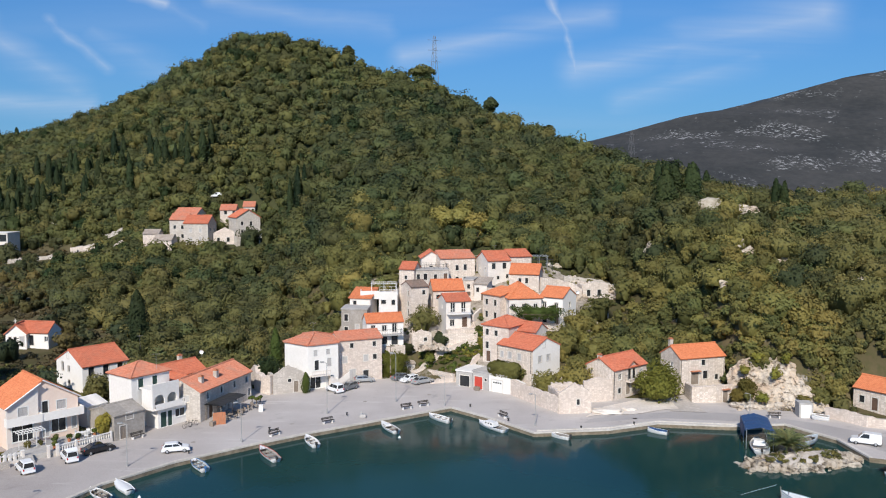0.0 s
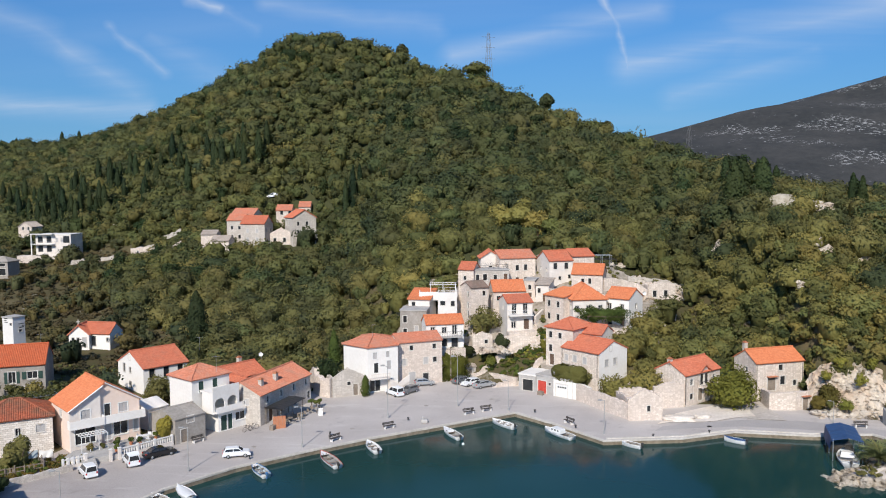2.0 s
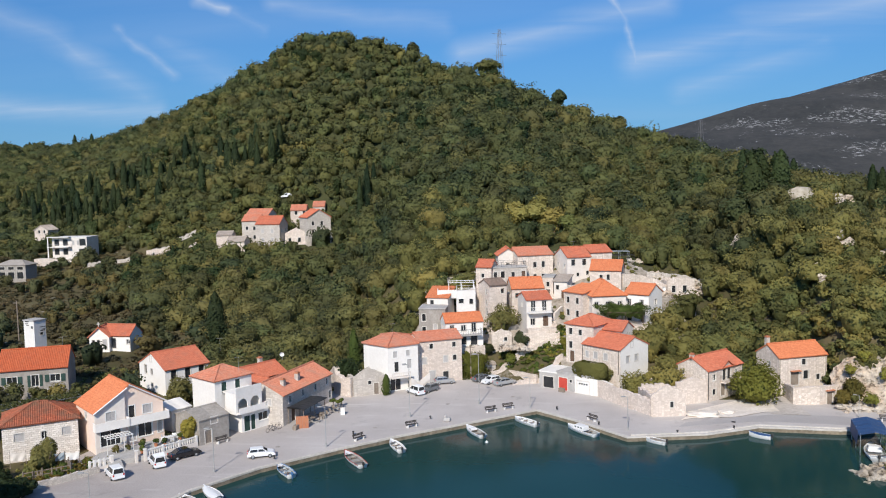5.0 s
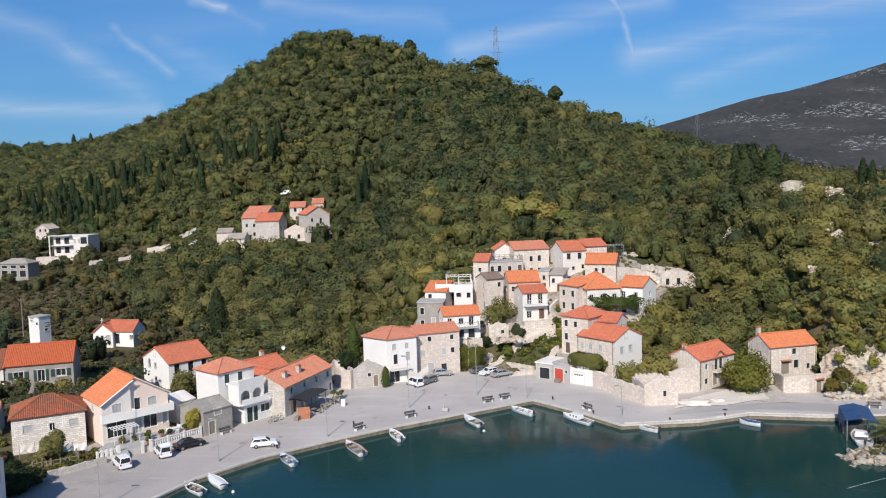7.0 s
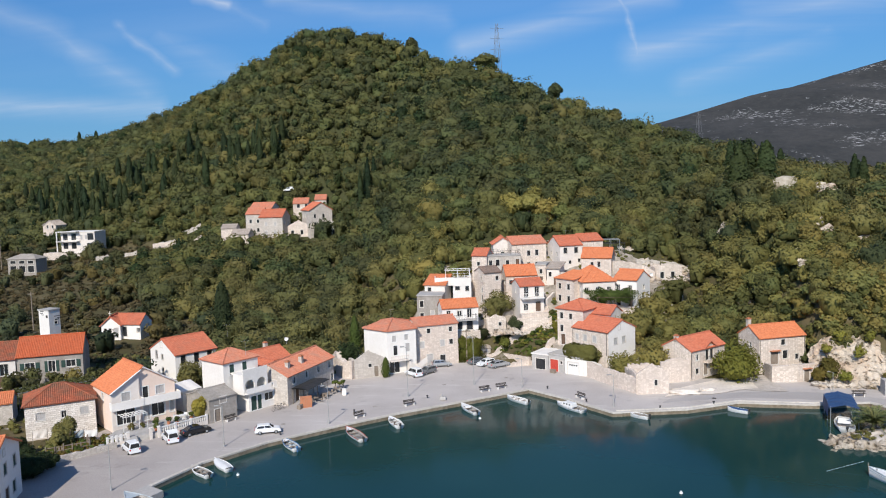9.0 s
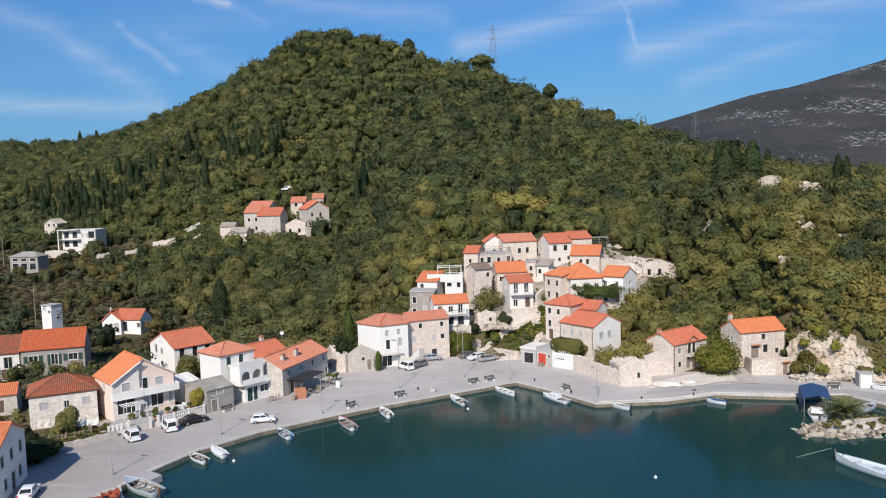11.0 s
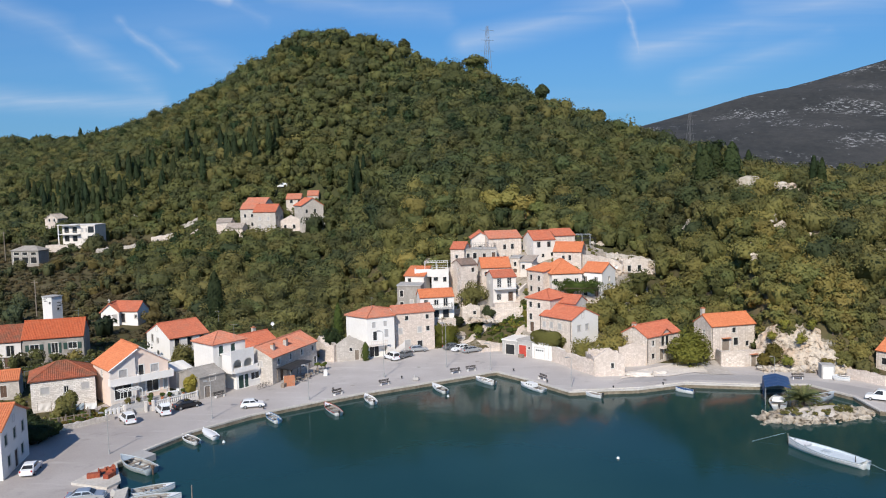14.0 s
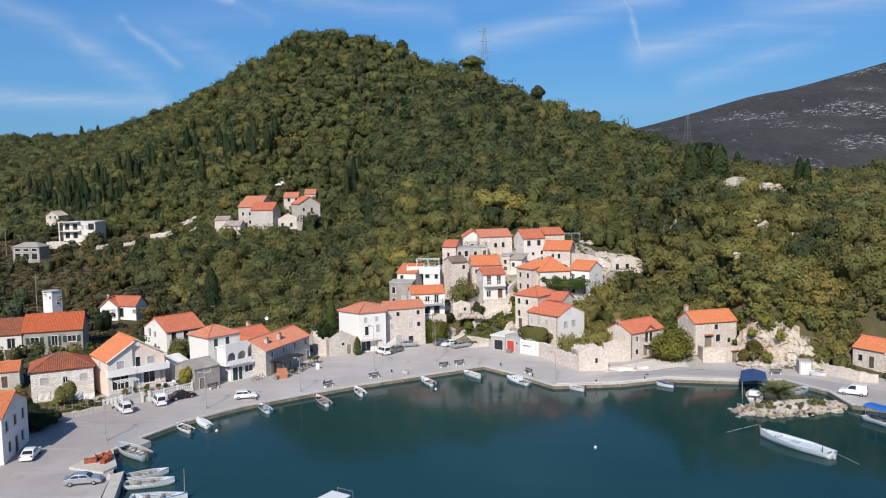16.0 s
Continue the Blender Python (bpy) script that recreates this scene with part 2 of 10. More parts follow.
def worn_asphalt():
    """Pale worn asphalt with patched strips, bleached streaks and darker stains."""
    m, g = material("worn_asphalt")
    p = where(g)
    f = g.math("ADD", g.math("MULTIPLY", g.noise(p, 5.0, 4.0), 0.45), g.math("MULTIPLY", g.noise(p, 0.13, 4.0), 0.55))
    col = g.mix(g.ramp(f, 0.36, 0.64), rgb(0.435, 0.395, 0.370), rgb(0.55, 0.507, 0.478))
    along_quay = g.n("ShaderNodeMapping", {"Vector": p, "Rotation": (0, 0, radians(-28)), "Scale": (0.06, 0.34, 1.0)}).outputs[0]
    streak = g.math("MULTIPLY", g.ramp(g.noise(along_quay, 1.6, 6.0, 0.65), 0.57, 0.68), 0.6)
    col = g.mix(streak, col, rgb(0.62, 0.59, 0.56))
    # the tone drops by position towards the houses on the left
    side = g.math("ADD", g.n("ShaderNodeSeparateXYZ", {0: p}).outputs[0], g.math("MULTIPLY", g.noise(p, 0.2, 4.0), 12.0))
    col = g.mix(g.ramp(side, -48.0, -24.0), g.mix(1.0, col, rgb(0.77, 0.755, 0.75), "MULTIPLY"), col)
    blot = g.math("MULTIPLY", g.ramp(g.noise(p, 0.42, 5.0, 0.6), 0.60, 0.72), 0.5)
    col = g.mix(blot, col, rgb(0.27, 0.25, 0.235))
    close(g, col, 0.92, 0.0, g.noise(p, 6.0, 4.0), 0.15, 0.03, 0.2)
    return m


def limestone(name, a, b, ochre):
    """Broken limestone with ochre seams and dark clefts."""
    m, g = material(name)
    p = where(g)
    f = g.math("ADD", g.math("MULTIPLY", g.noise(p, 2.4, 6.0, 0.65), 0.6), g.math("MULTIPLY", g.noise(p, 0.4, 4.0), 0.4))
    col = g.mix(g.ramp(f, 0.38, 0.6), rgb(*a), rgb(*b))
    col = g.mix(g.math("MULTIPLY", g.ramp(g.noise(p, 0.3, 4.0, 0.6), 0.45, 0.62), 0.75), col, rgb(*ochre))
    # clefts are sunk in the bump and also darkened in the colour
    cleft = g.ramp(g.noise(g.scaled(p, (1.0, 1.0, 1.8)), 1.1, 7.0, 0.7), 0.36, 0.46)
    col = g.mix(cleft, rgb(a[0] * 0.5, a[1] * 0.48, a[2] * 0.44), col)
    close(g, col, 0.95, 0.0, g.math("ADD", cleft, g.noise(p, 3.5, 6.0, 0.7)), 0.9, 0.25, 0.1)
    return m


M = {
    "plaza": worn_asphalt(),
    "road": plain("road_asphalt", (0.36, 0.335, 0.32), (0.45, 0.42, 0.405), 5.0, 0.15, 0.9, 0, 0.15, 0.2),
    "quay": plain("quay_stone", (0.48, 0.445, 0.40), (0.66, 0.62, 0.57), 3.0, 0.4, 0.85, 0, 0.4, 0.2),
    "pierstone": plain("worn_pier_stone", (0.46, 0.42, 0.365), (0.66, 0.615, 0.555), 3.0, 0.4, 0.88, 0, 0.4, 0.2),
    "quayface": plain("wet_quay_stone", (0.13, 0.105, 0.070), (0.33, 0.275, 0.205), 2.2, 0.5, 0.8, 0, 0.5, 0.3),
    "white": plain("white_plaster", (0.72, 0.69, 0.65), (0.81, 0.785, 0.75), 3.0, 0.35, 0.85, 0, 0.12, 0.2),
    "oldwhite": plain("old_white_plaster", (0.66, 0.60, 0.545), (0.78, 0.725, 0.67), 2.0, 0.4, 0.88, 0, 0.2, 0.2),
    # the white plaster in a lighter tone, to lift walls the sun only grazes
    "lifted_white": plain("lifted_white_plaster", (0.80, 0.755, 0.70), (0.88, 0.845, 0.80), 3.0, 0.35, 0.85, 0, 0.12, 0.2),
    "cream": plain("cream_plaster", (0.78, 0.62, 0.52), (0.84, 0.70, 0.61), 3.0, 0.3, 0.85, 0, 0.12, 0.2),
    "pale": plain("pale_grey_plaster", (0.70, 0.63, 0.575), (0.78, 0.72, 0.665), 3.0, 0.3, 0.85, 0, 0.12, 0.2),
    "grey": plain("bare_cement_render", (0.27, 0.245, 0.215), (0.40, 0.365, 0.33), 3.0, 0.5, 0.92, 0, 0.25, 0.2),
    "concrete": plain("concrete", (0.36, 0.345, 0.325), (0.50, 0.48, 0.46), 3.0, 0.5, 0.9, 0, 0.2, 0.2),
    "stone": stone_wall("beige_stone_masonry", (0.62, 0.525, 0.455), (0.79, 0.69, 0.61), (0.56, 0.475, 0.405)),
    "greystone": stone_wall("grey_stone_masonry", (0.50, 0.45, 0.40), (0.65, 0.595, 0.535), (0.45, 0.40, 0.35)),
    "palestone": stone_wall("pale_ashlar_masonry", (0.64, 0.55, 0.475), (0.82, 0.725, 0.645), (0.53, 0.445, 0.37), 1.05, 0.28),
    "ashlar": ashlar_wall("coursed_white_ashlar", (0.66, 0.59, 0.525), (0.88, 0.82, 0.755), (0.42, 0.36, 0.30)),
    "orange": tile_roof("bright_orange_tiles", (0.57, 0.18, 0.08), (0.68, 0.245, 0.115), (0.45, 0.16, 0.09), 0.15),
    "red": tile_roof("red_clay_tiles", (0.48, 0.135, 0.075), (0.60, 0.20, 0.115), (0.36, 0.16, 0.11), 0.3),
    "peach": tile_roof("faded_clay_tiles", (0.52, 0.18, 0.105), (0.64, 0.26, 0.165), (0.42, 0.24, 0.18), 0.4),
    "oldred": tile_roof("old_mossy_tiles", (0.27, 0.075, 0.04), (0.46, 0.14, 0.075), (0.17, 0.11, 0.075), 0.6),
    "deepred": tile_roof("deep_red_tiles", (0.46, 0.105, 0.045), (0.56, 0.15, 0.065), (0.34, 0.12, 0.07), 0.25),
    "brown": tile_roof("brown_stone_tiles", (0.20, 0.14, 0.11), (0.30, 0.21, 0.17), (0.17, 0.14, 0.12), 0.5),
    "stoneroof": tile_roof("pale_stone_slabs", (0.38, 0.32, 0.27), (0.50, 0.43, 0.37), (0.30, 0.25, 0.21), 0.4),
    "rock": limestone("limestone_rock", (0.42, 0.355, 0.285), (0.73, 0.66, 0.575), (0.55, 0.43, 0.32)),
    "cliffrock": limestone("ochre_cliff_rock", (0.50, 0.42, 0.33), (0.74, 0.645, 0.535), (0.62, 0.455, 0.325)),
    "shorerock": limestone("shore_boulders", (0.32, 0.265, 0.20), (0.62, 0.55, 0.46), (0.46, 0.36, 0.25)),
    "gravelsoil": plain("stony_dry_soil", (0.30, 0.26, 0.19), (0.50, 0.45, 0.38), 1.5, 0.5, 0.95, 0, 0.6, 0.1),
    "rubble": plain("stony_village_ground", (0.20, 0.17, 0.13), (0.46, 0.41, 0.355), 1.2, 0.35, 0.95, 0, 0.6, 0.1),
    "gravel": plain("pale_gravel", (0.62, 0.55, 0.475), (0.80, 0.725, 0.645), 3.0, 0.5, 0.95, 0, 0.5, 0.1),
    "gravelpath": plain("trodden_gravel", (0.44, 0.39, 0.345), (0.60, 0.55, 0.50), 2.0, 0.5, 0.95, 0, 0.5, 0.1),
    "glass": plain("dark_glass_and_openings", (0.018, 0.02, 0.022), (0.04, 0.042, 0.045), 0.8, 0.3, 0.12, 0, 0.02, 0.5),
    "frame": plain("white_painted_wood", (0.72, 0.71, 0.68), (0.80, 0.79, 0.77), 8.0, 1.0, 0.6, 0, 0.05, 0.4),
    "surround": plain("stone_surround", (0.58, 0.54, 0.49), (0.70, 0.66, 0.61), 5.0, 1.0, 0.85, 0, 0.15, 0.2),
    "shutter": plain("weathered_brown_shutter", (0.10, 0.06, 0.04), (0.17, 0.11, 0.08), 12.0, 1.0, 0.75, 0, 0.2, 0.3),
    "greenshutter": plain("dark_green_shutter", (0.025, 0.055, 0.045), (0.045, 0.085, 0.07), 12.0, 1.0, 0.7, 0, 0.2, 0.3),
    "lightshutter": plain("pale_grey_shutter", (0.40, 0.385, 0.375), (0.52, 0.50, 0.49), 12.0, 1.0, 0.7, 0, 0.2, 0.3),
    "darkwood": plain("dark_stained_slats", (0.055, 0.048, 0.044), (0.10, 0.088, 0.08), 12.0, 1.0, 0.7, 0, 0.2, 0.3),
    "wood": plain("weathered_grey_wood", (0.20, 0.16, 0.125), (0.33, 0.275, 0.225), 10.0, 1.0, 0.85, 0, 0.3, 0.2),
    "reddoor": plain("red_painted_door", (0.50, 0.06, 0.04), (0.60, 0.09, 0.06), 6.0, 1.0, 0.6, 0, 0.1, 0.4),
    "metal": plain("galvanised_metal", (0.42, 0.43, 0.44), (0.55, 0.56, 0.57), 6.0, 1.0, 0.45, 0.8, 0.05, 0.5),
    "lattice": plain("dull_pylon_steel", (0.17, 0.17, 0.175), (0.24, 0.24, 0.245), 6.0, 1.0, 0.7, 0.0, 0.05, 0.3),
    "lamppaint": plain("pale_lamp_paint", (0.30, 0.30, 0.295), (0.38, 0.38, 0.37), 6.0, 1.0, 0.5, 0.0, 0.05, 0.4),
    "iron": plain("dark_iron", (0.05, 0.05, 0.05), (0.09, 0.085, 0.08), 6.0, 1.0, 0.6, 0.5, 0.1, 0.5),
    "rust": plain("rusty_red_metal", (0.30, 0.06, 0.035), (0.42, 0.12, 0.06), 4.0, 1.0, 0.75, 0.2, 0.2, 0.4),
    "carwhite": plain("white_car_paint", (0.76, 0.77, 0.78), (0.80, 0.81, 0.82), 2.0, 0.5, 0.22, 0, 0.0, 0.5),
    "carsilver": plain("silver_car_paint", (0.50, 0.52, 0.53), (0.56, 0.58, 0.59), 2.0, 0.5, 0.25, 0.6, 0.0, 0.5),
    "cargrey": plain("grey_car_paint", (0.20, 0.215, 0.23), (0.25, 0.265, 0.28), 2.0, 0.5, 0.25, 0.5, 0.0, 0.5),
    "carblack": plain("black_car_paint", (0.012, 0.012, 0.014), (0.02, 0.02, 0.022), 2.0, 0.5, 0.15, 0, 0.0, 0.5),
    "rubber": plain("black_rubber", (0.02, 0.02, 0.02), (0.035, 0.035, 0.035), 8.0, 1.0, 0.85, 0, 0.1, 0.3),
    "redlamp": plain("red_lens", (0.45, 0.02, 0.02), (0.5, 0.03, 0.03), 8.0, 1.0, 0.2, 0, 0.0, 0.5),
    "boatwhite": plain("white_boat_paint", (0.74, 0.74, 0.73), (0.82, 0.82, 0.81), 3.0, 0.6, 0.4, 0, 0.05, 0.5),
    "boatpale": plain("pale_blue_deck_paint", (0.58, 0.64, 0.68), (0.70, 0.75, 0.78), 3.0, 0.6, 0.5, 0, 0.08, 0.4),
    "boatblue": plain("blue_boat_paint", (0.05, 0.14, 0.30), (0.08, 0.19, 0.37), 3.0, 0.6, 0.45, 0, 0.05, 0.5),
    "boatgrey": plain("pale_blue_grey_boat_paint", (0.36, 0.42, 0.46), (0.48, 0.53, 0.56), 3.0, 0.6, 0.5, 0, 0.1, 0.5),
    "boatred": plain("red_antifouling_paint", (0.35, 0.07, 0.05), (0.42, 0.1, 0.07), 3.0, 0.6, 0.6, 0, 0.1, 0.4),
    "boatin": plain("grey_boat_inside", (0.27, 0.265, 0.25), (0.42, 0.41, 0.395), 5.0, 0.8, 0.7, 0, 0.15, 0.3),
    "tarp": plain("dark_blue_tarpaulin", (0.025, 0.065, 0.16), (0.04, 0.095, 0.22), 3.0, 0.6, 0.6, 0, 0.2, 0.4),
    "brighttarp": plain("bright_blue_tarpaulin", (0.02, 0.13, 0.45), (0.04, 0.18, 0.55), 3.0, 0.6, 0.6, 0, 0.2, 0.4),
    "terracotta": plain("terracotta", (0.42, 0.16, 0.08), (0.52, 0.22, 0.12), 6.0, 1.0, 0.85, 0, 0.1, 0.3),
    "bark": plain("tree_bark", (0.10, 0.075, 0.055), (0.17, 0.13, 0.10), 6.0, 1.0, 0.95, 0, 0.6, 0.1),
    "olive": leaves("olive_leaves", (0.045, 0.055, 0.026), (0.12, 0.125, 0.062), (0.17, 0.13, 0.05), 0.2),
    "maquis": leaves("maquis_leaves", (0.055, 0.067, 0.032), (0.147, 0.155, 0.058), (0.18, 0.16, 0.062), 0.10),
    "slope": leaves("slope_leaves", (0.073, 0.083, 0.033), (0.260, 0.242, 0.082), (0.26, 0.21, 0.07), 0.14),
    "grove": leaves("grove_leaves", (0.062, 0.068, 0.031), (0.208, 0.198, 0.073), (0.21, 0.19, 0.075), 0.12),
    "pine": leaves("pine_needles", (0.020, 0.036, 0.014), (0.050, 0.075, 0.028), (0.06, 0.07, 0.02), 0.0),
    "cypress": leaves("cypress_needles", (0.018, 0.032, 0.014), (0.040, 0.060, 0.024), (0.05, 0.06, 0.02), 0.0),
    "garden": leaves("garden_leaves", (0.045, 0.075, 0.018), (0.135, 0.175, 0.045), (0.20, 0.17, 0.03), 0.1, 4.0),
    "autumn": leaves("yellowing_leaves", (0.12, 0.095, 0.025), (0.22, 0.165, 0.045), (0.26, 0.14, 0.05), 0.25, 4.0),
    "lime": leaves("lime_leaves", (0.16, 0.165, 0.034), (0.30, 0.29, 0.066), (0.28, 0.24, 0.05), 0.1, 3.0),
    "gold": leaves("golden_green_leaves", (0.20, 0.18, 0.05), (0.42, 0.36, 0.11), (0.38, 0.30, 0.09), 0.1, 3.0),
    "hedge": leaves("olive_green_hedge", (0.16, 0.15, 0.05), (0.27, 0.24, 0.085), (0.24, 0.19, 0.06), 0.1, 4.0),
    "scrub": leaves("dry_scrub", (0.056, 0.050, 0.027), (0.125, 0.104, 0.058), (0.16, 0.12, 0.065), 0.2, 3.0),
    "palm": leaves("palm_leaves", (0.14, 0.17, 0.075), (0.27, 0.30, 0.14), (0.34, 0.29, 0.14), 0.1, 3.0),
    "sea": water_material(),
    "soil": ground_material(),
    "mountain": mountain_material(),
}


# ---- mesh helpers ----
def finish(name, me, mat, parent=None, label="", smooth=False):
    me.materials.append(M[mat])
    if smooth:
        me.polygons.foreach_set("use_smooth", [True] * len(me.polygons))
    ob = new(name, me)
    if parent is not None:
        ob.parent = parent
    if label:
        tagged(ob, label)
    return ob


def part(name, bm, mat, parent=None, label="", smooth=False):
    bmesh.ops.recalc_face_normals(bm, faces=bm.faces)
    me = bpy.data.meshes.new(name)
    bm.to_mesh(me)
    bm.free()
    return finish(name, me, mat, parent, label, smooth)


def box(bm, x0, y0, z0, x1, y1, z1, bevel=0.0, m=None):
    v = [bm.verts.new(p) for p in ((x0, y0, z0), (x1, y0, z0), (x1, y1, z0), (x0, y1, z0), (x0, y0, z1), (x1, y0, z1), (x1, y1, z1), (x0, y1, z1))]
    fs = [bm.faces.new([v[i] for i in f]) for f in ((0, 3, 2, 1), (4, 5, 6, 7), (0, 1, 5, 4), (1, 2, 6, 5), (2, 3, 7, 6), (3, 0, 4, 7))]
    if bevel:
        made = bmesh.ops.bevel(bm, geom=list({e for f in fs for e in f.edges}), offset=bevel, segments=1, affect="EDGES")
        v = made["verts"]
    if m is not None:
        bmesh.ops.transform(bm, matrix=m, verts=[w for w in v if w.is_valid])
    return bm


def tube(bm, a, b, r0, r1=None, n=8):
    a, b = Vector(a), Vector(b)
    r1 = r0 if r1 is None else r1
    q = (b - a).to_track_quat("Z", "Y").to_matrix()
    rings = []
    for p, r in ((a, r0), (b, r1)):
        rings.append([bm.verts.new(p + q @ Vector((r * math.cos(2 * math.pi * i / n), r * math.sin(2 * math.pi * i / n), 0))) for i in range(n)])
    for i in range(n):
        bm.faces.new((rings[0][i], rings[0][(i + 1) % n], rings[1][(i + 1) % n], rings[1][i]))
    bm.faces.new(rings[0][::-1])
    bm.faces.new(rings[1])
    return bm


def bm_box(*a, **k):
    return box(bmesh.new(), *a, **k)


def thing(name, label, category, m, group="", kind=""):
    ob = new(name)
    ob.empty_display_size = 0.3
    ob.matrix_world = m
    return tagged(ob, label, category, group, kind)


def array_mesh(name, verts, quads):
    me = bpy.data.meshes.new(name)
    n, k = len(verts), len(quads)
    me.vertices.add(n)
    me.vertices.foreach_set("co", np.ascontiguousarray(verts, dtype=np.float32).ravel())
    me.loops.add(k * 4)
    me.loops.foreach_set("vertex_index", np.ascontiguousarray(quads, dtype=np.int32).ravel())
    me.polygons.add(k)
    me.polygons.foreach_set("loop_start", np.arange(0, k * 4, 4, dtype=np.int32))
    me.update(calc_edges=True)
    return me


# ---- the lie of the land ----
BACK = ((-500, -60.0), (-116, 32.3), (-74, 70.3), (-59, 79.4), (-56, 96.8), (-48, 102.3), (-42, 107.3), (-36, 113.0), (-32, 127.5), (-28, 135.7), (-11, 141.4), (2, 136.6), (11, 129.8), (18, 118.4), (34, 121.7), (45, 119.8), (54, 117.2), (63, 109.4), (91, 92.7), (900, -200.0))
FOOT = ((-211, 309.1), (-158, 278.3), (-105, 258.0), (-90, 254.0), (-63, 256.0), (-49, 246.0), (-40, 200.0), (-34, 172.0), (-20, 147.0), (-11, 145.9), (2, 140.2), (11, 133.2), (18, 131.8), (27, 136.8), (38, 140.4), (47, 137.0), (50, 128.0), (53, 125.0), (58, 122.4), (65, 124.0), (79, 110.1), (142, 84.7))
RIDGE_Y = ((-1500, 822), (-300, 522), (-255, 491), (-224, 468), (-196, 448), (-171, 429), (-149, 413), (-131, 399), (-116, 388), (-104, 378), (-87, 367), (-73, 358), (-59, 351), (-45, 344), (-29, 337), (-5, 324), (5, 322), (20, 320), (38, 317), (50, 285), (72, 202), (109, 194), (145, 186), (1500, 110))
RIDGE_Z = ((-1500, 60.0), (-360, 66.0), (-300, 64.0), (-255, 64.5), (-224, 70.0), (-196, 74.7), (-171, 81.1), (-149, 85.5), (-131, 91.9), (-116, 96.6), (-104, 99.9), (-87, 101.5), (-73, 100.2), (-59, 96.6), (-45, 89.4), (-29, 82.3), (-5, 73.2), (5, 68.2), (20, 61.4), (38, 55.4), (50, 46.6), (72, 32.8), (109, 30.0), (145, 27.2), (1500, 20.0))
FOOT_Z = ((-211, 15.7), (-158, 13.5), (-105, 16.0), (-90, 22.0), (-63, 23.0), (-49, 21.5), (-40, 9.0), (-34, 3.0), (-20, 2.2), (-11, 2.2), (2, 2.2), (11, 2.2), (18, 2.2), (27, 2.2), (38, 2.2), (49, 2.2), (53, 2.2), (65, 2.2), (79, 2.2), (142, 2.2))
POWER = ((-600, 1.05), (-60, 1.0), (-35, 0.9), (-20, 0.8), (0, 0.85), (36, 0.86), (50, 0.42), (900, 0.42))


def along(table, x):
    xs, ys = zip(*table)
    return np.interp(x, xs, ys)


def land(x, y):
    """Height of the bare ground."""
    x, y = np.asarray(x, float), np.asarray(y, float)
    yb, yf, yr, zr, pw = (along(k, x) for k in (BACK, FOOT, RIDGE_Y, RIDGE_Z, POWER))
    yf = np.maximum(yf, yb)
    s = y - yb
    low = 0.85 + (along(FOOT_Z, x) - 0.85) * np.clip(s / np.maximum(yf - yb, 6.0), 0, 1) ** 2.7
    u = np.clip((y - yf) / np.maximum(yr - yf, 1.0), 0, 1)
    z = low + (zr - low) * u ** pw
    z = np.where(y > yr, np.maximum(zr - 0.3 * (y - yr), np.minimum(zr, 6.0)), z)
    bumps = 0.9 * np.sin(x * 0.11 + 1.7 * np.sin(y * 0.05)) * np.sin(y * 0.09 + np.sin(x * 0.07)) + 0.35 * np.sin(x * 0.43 + y * 0.19) * np.sin(y * 0.37 - x * 0.11)
    z = z + bumps * np.clip(u * 4, 0, 1) * (y < yr + 40)
    z = z - 1.5 * np.exp(-((x - 7) / 7) ** 2 - ((y - 162.5) / 3.6) ** 2)
    z = np.where(s < 0, np.maximum(0.85 + s * 0.7, -6.0), z)
    # the far mountain, beyond a plain
    far = np.clip((y - 900) / 700, 0, 1)
    ridge = 0.229 * np.clip(x + 276, 0, 1500) + 4 * np.sin(x * 0.013) * np.sin(x * 0.004 + 1)
    far_left = 0.17 * np.clip(-x - 560, 0, 1400)
    return np.where(y > 900, z + (ridge + far_left) * far ** 0.9 * (1 + 0.025 * np.sin(x * 0.02 + y * 0.015)), z)


def ground_sheet():
    xs = np.concatenate([np.arange(-2400, -420, 60.0), np.arange(-420, -120, 8.0), np.arange(-120, 120, 2.0), np.arange(120, 300, 8.0), np.arange(300, 2700, 40.0)])
    ys = np.concatenate([np.arange(-420, 40, 20.0), np.arange(40, 180, 2.0), np.arange(180, 460, 5.0), np.arange(460, 900, 20.0), np.arange(900, 2300, 20.0)])
    X, Y = np.meshgrid(xs, ys)
    Z = land(X, Y)
    v = np.stack([X, Y, Z], -1).reshape(-1, 3)
    w, h = len(xs), len(ys)
    i = (np.arange(h - 1)[:, None] * w + np.arange(w - 1)[None]).ravel()
    me = array_mesh("ground", v, np.stack([i, i + 1, i + 1 + w, i + w], 1))
    ob = finish("ground", me, "soil", smooth=True)
    me.materials.append(M["mountain"])
    yc = v[i, 1]
    me.polygons.foreach_set("material_index", (yc > 700).astype(np.int32))
    tagged(ob, "dry stony ground rising from the harbour into a wooded hill", "ground", kind="structure")


ground_sheet()


def sheet(name, mat, pts, top, bottom, label, category, rim_mat=None):
    """A flat slab over a plan outline (counterclockwise)."""
    bm = bmesh.new()
    up = [bm.verts.new((x, y, top)) for x, y in pts]
    dn = [bm.verts.new((x, y, bottom)) for x, y in pts]
    for tri in geometry.tessellate_polygon([[Vector((x, y, 0)) for x, y in pts]]):
        bm.faces.new([up[k] for k in tri])
    for i in range(len(pts)):
        j = (i + 1) % len(pts)
        f = bm.faces.new((up[i], dn[i], dn[j], up[j]))
        f.material_index = 1 if rim_mat else 0
    ob = part(name, bm, mat)
    if rim_mat:
        ob.data.materials.append(M[rim_mat])
    return tagged(ob, label, category, kind="structure")


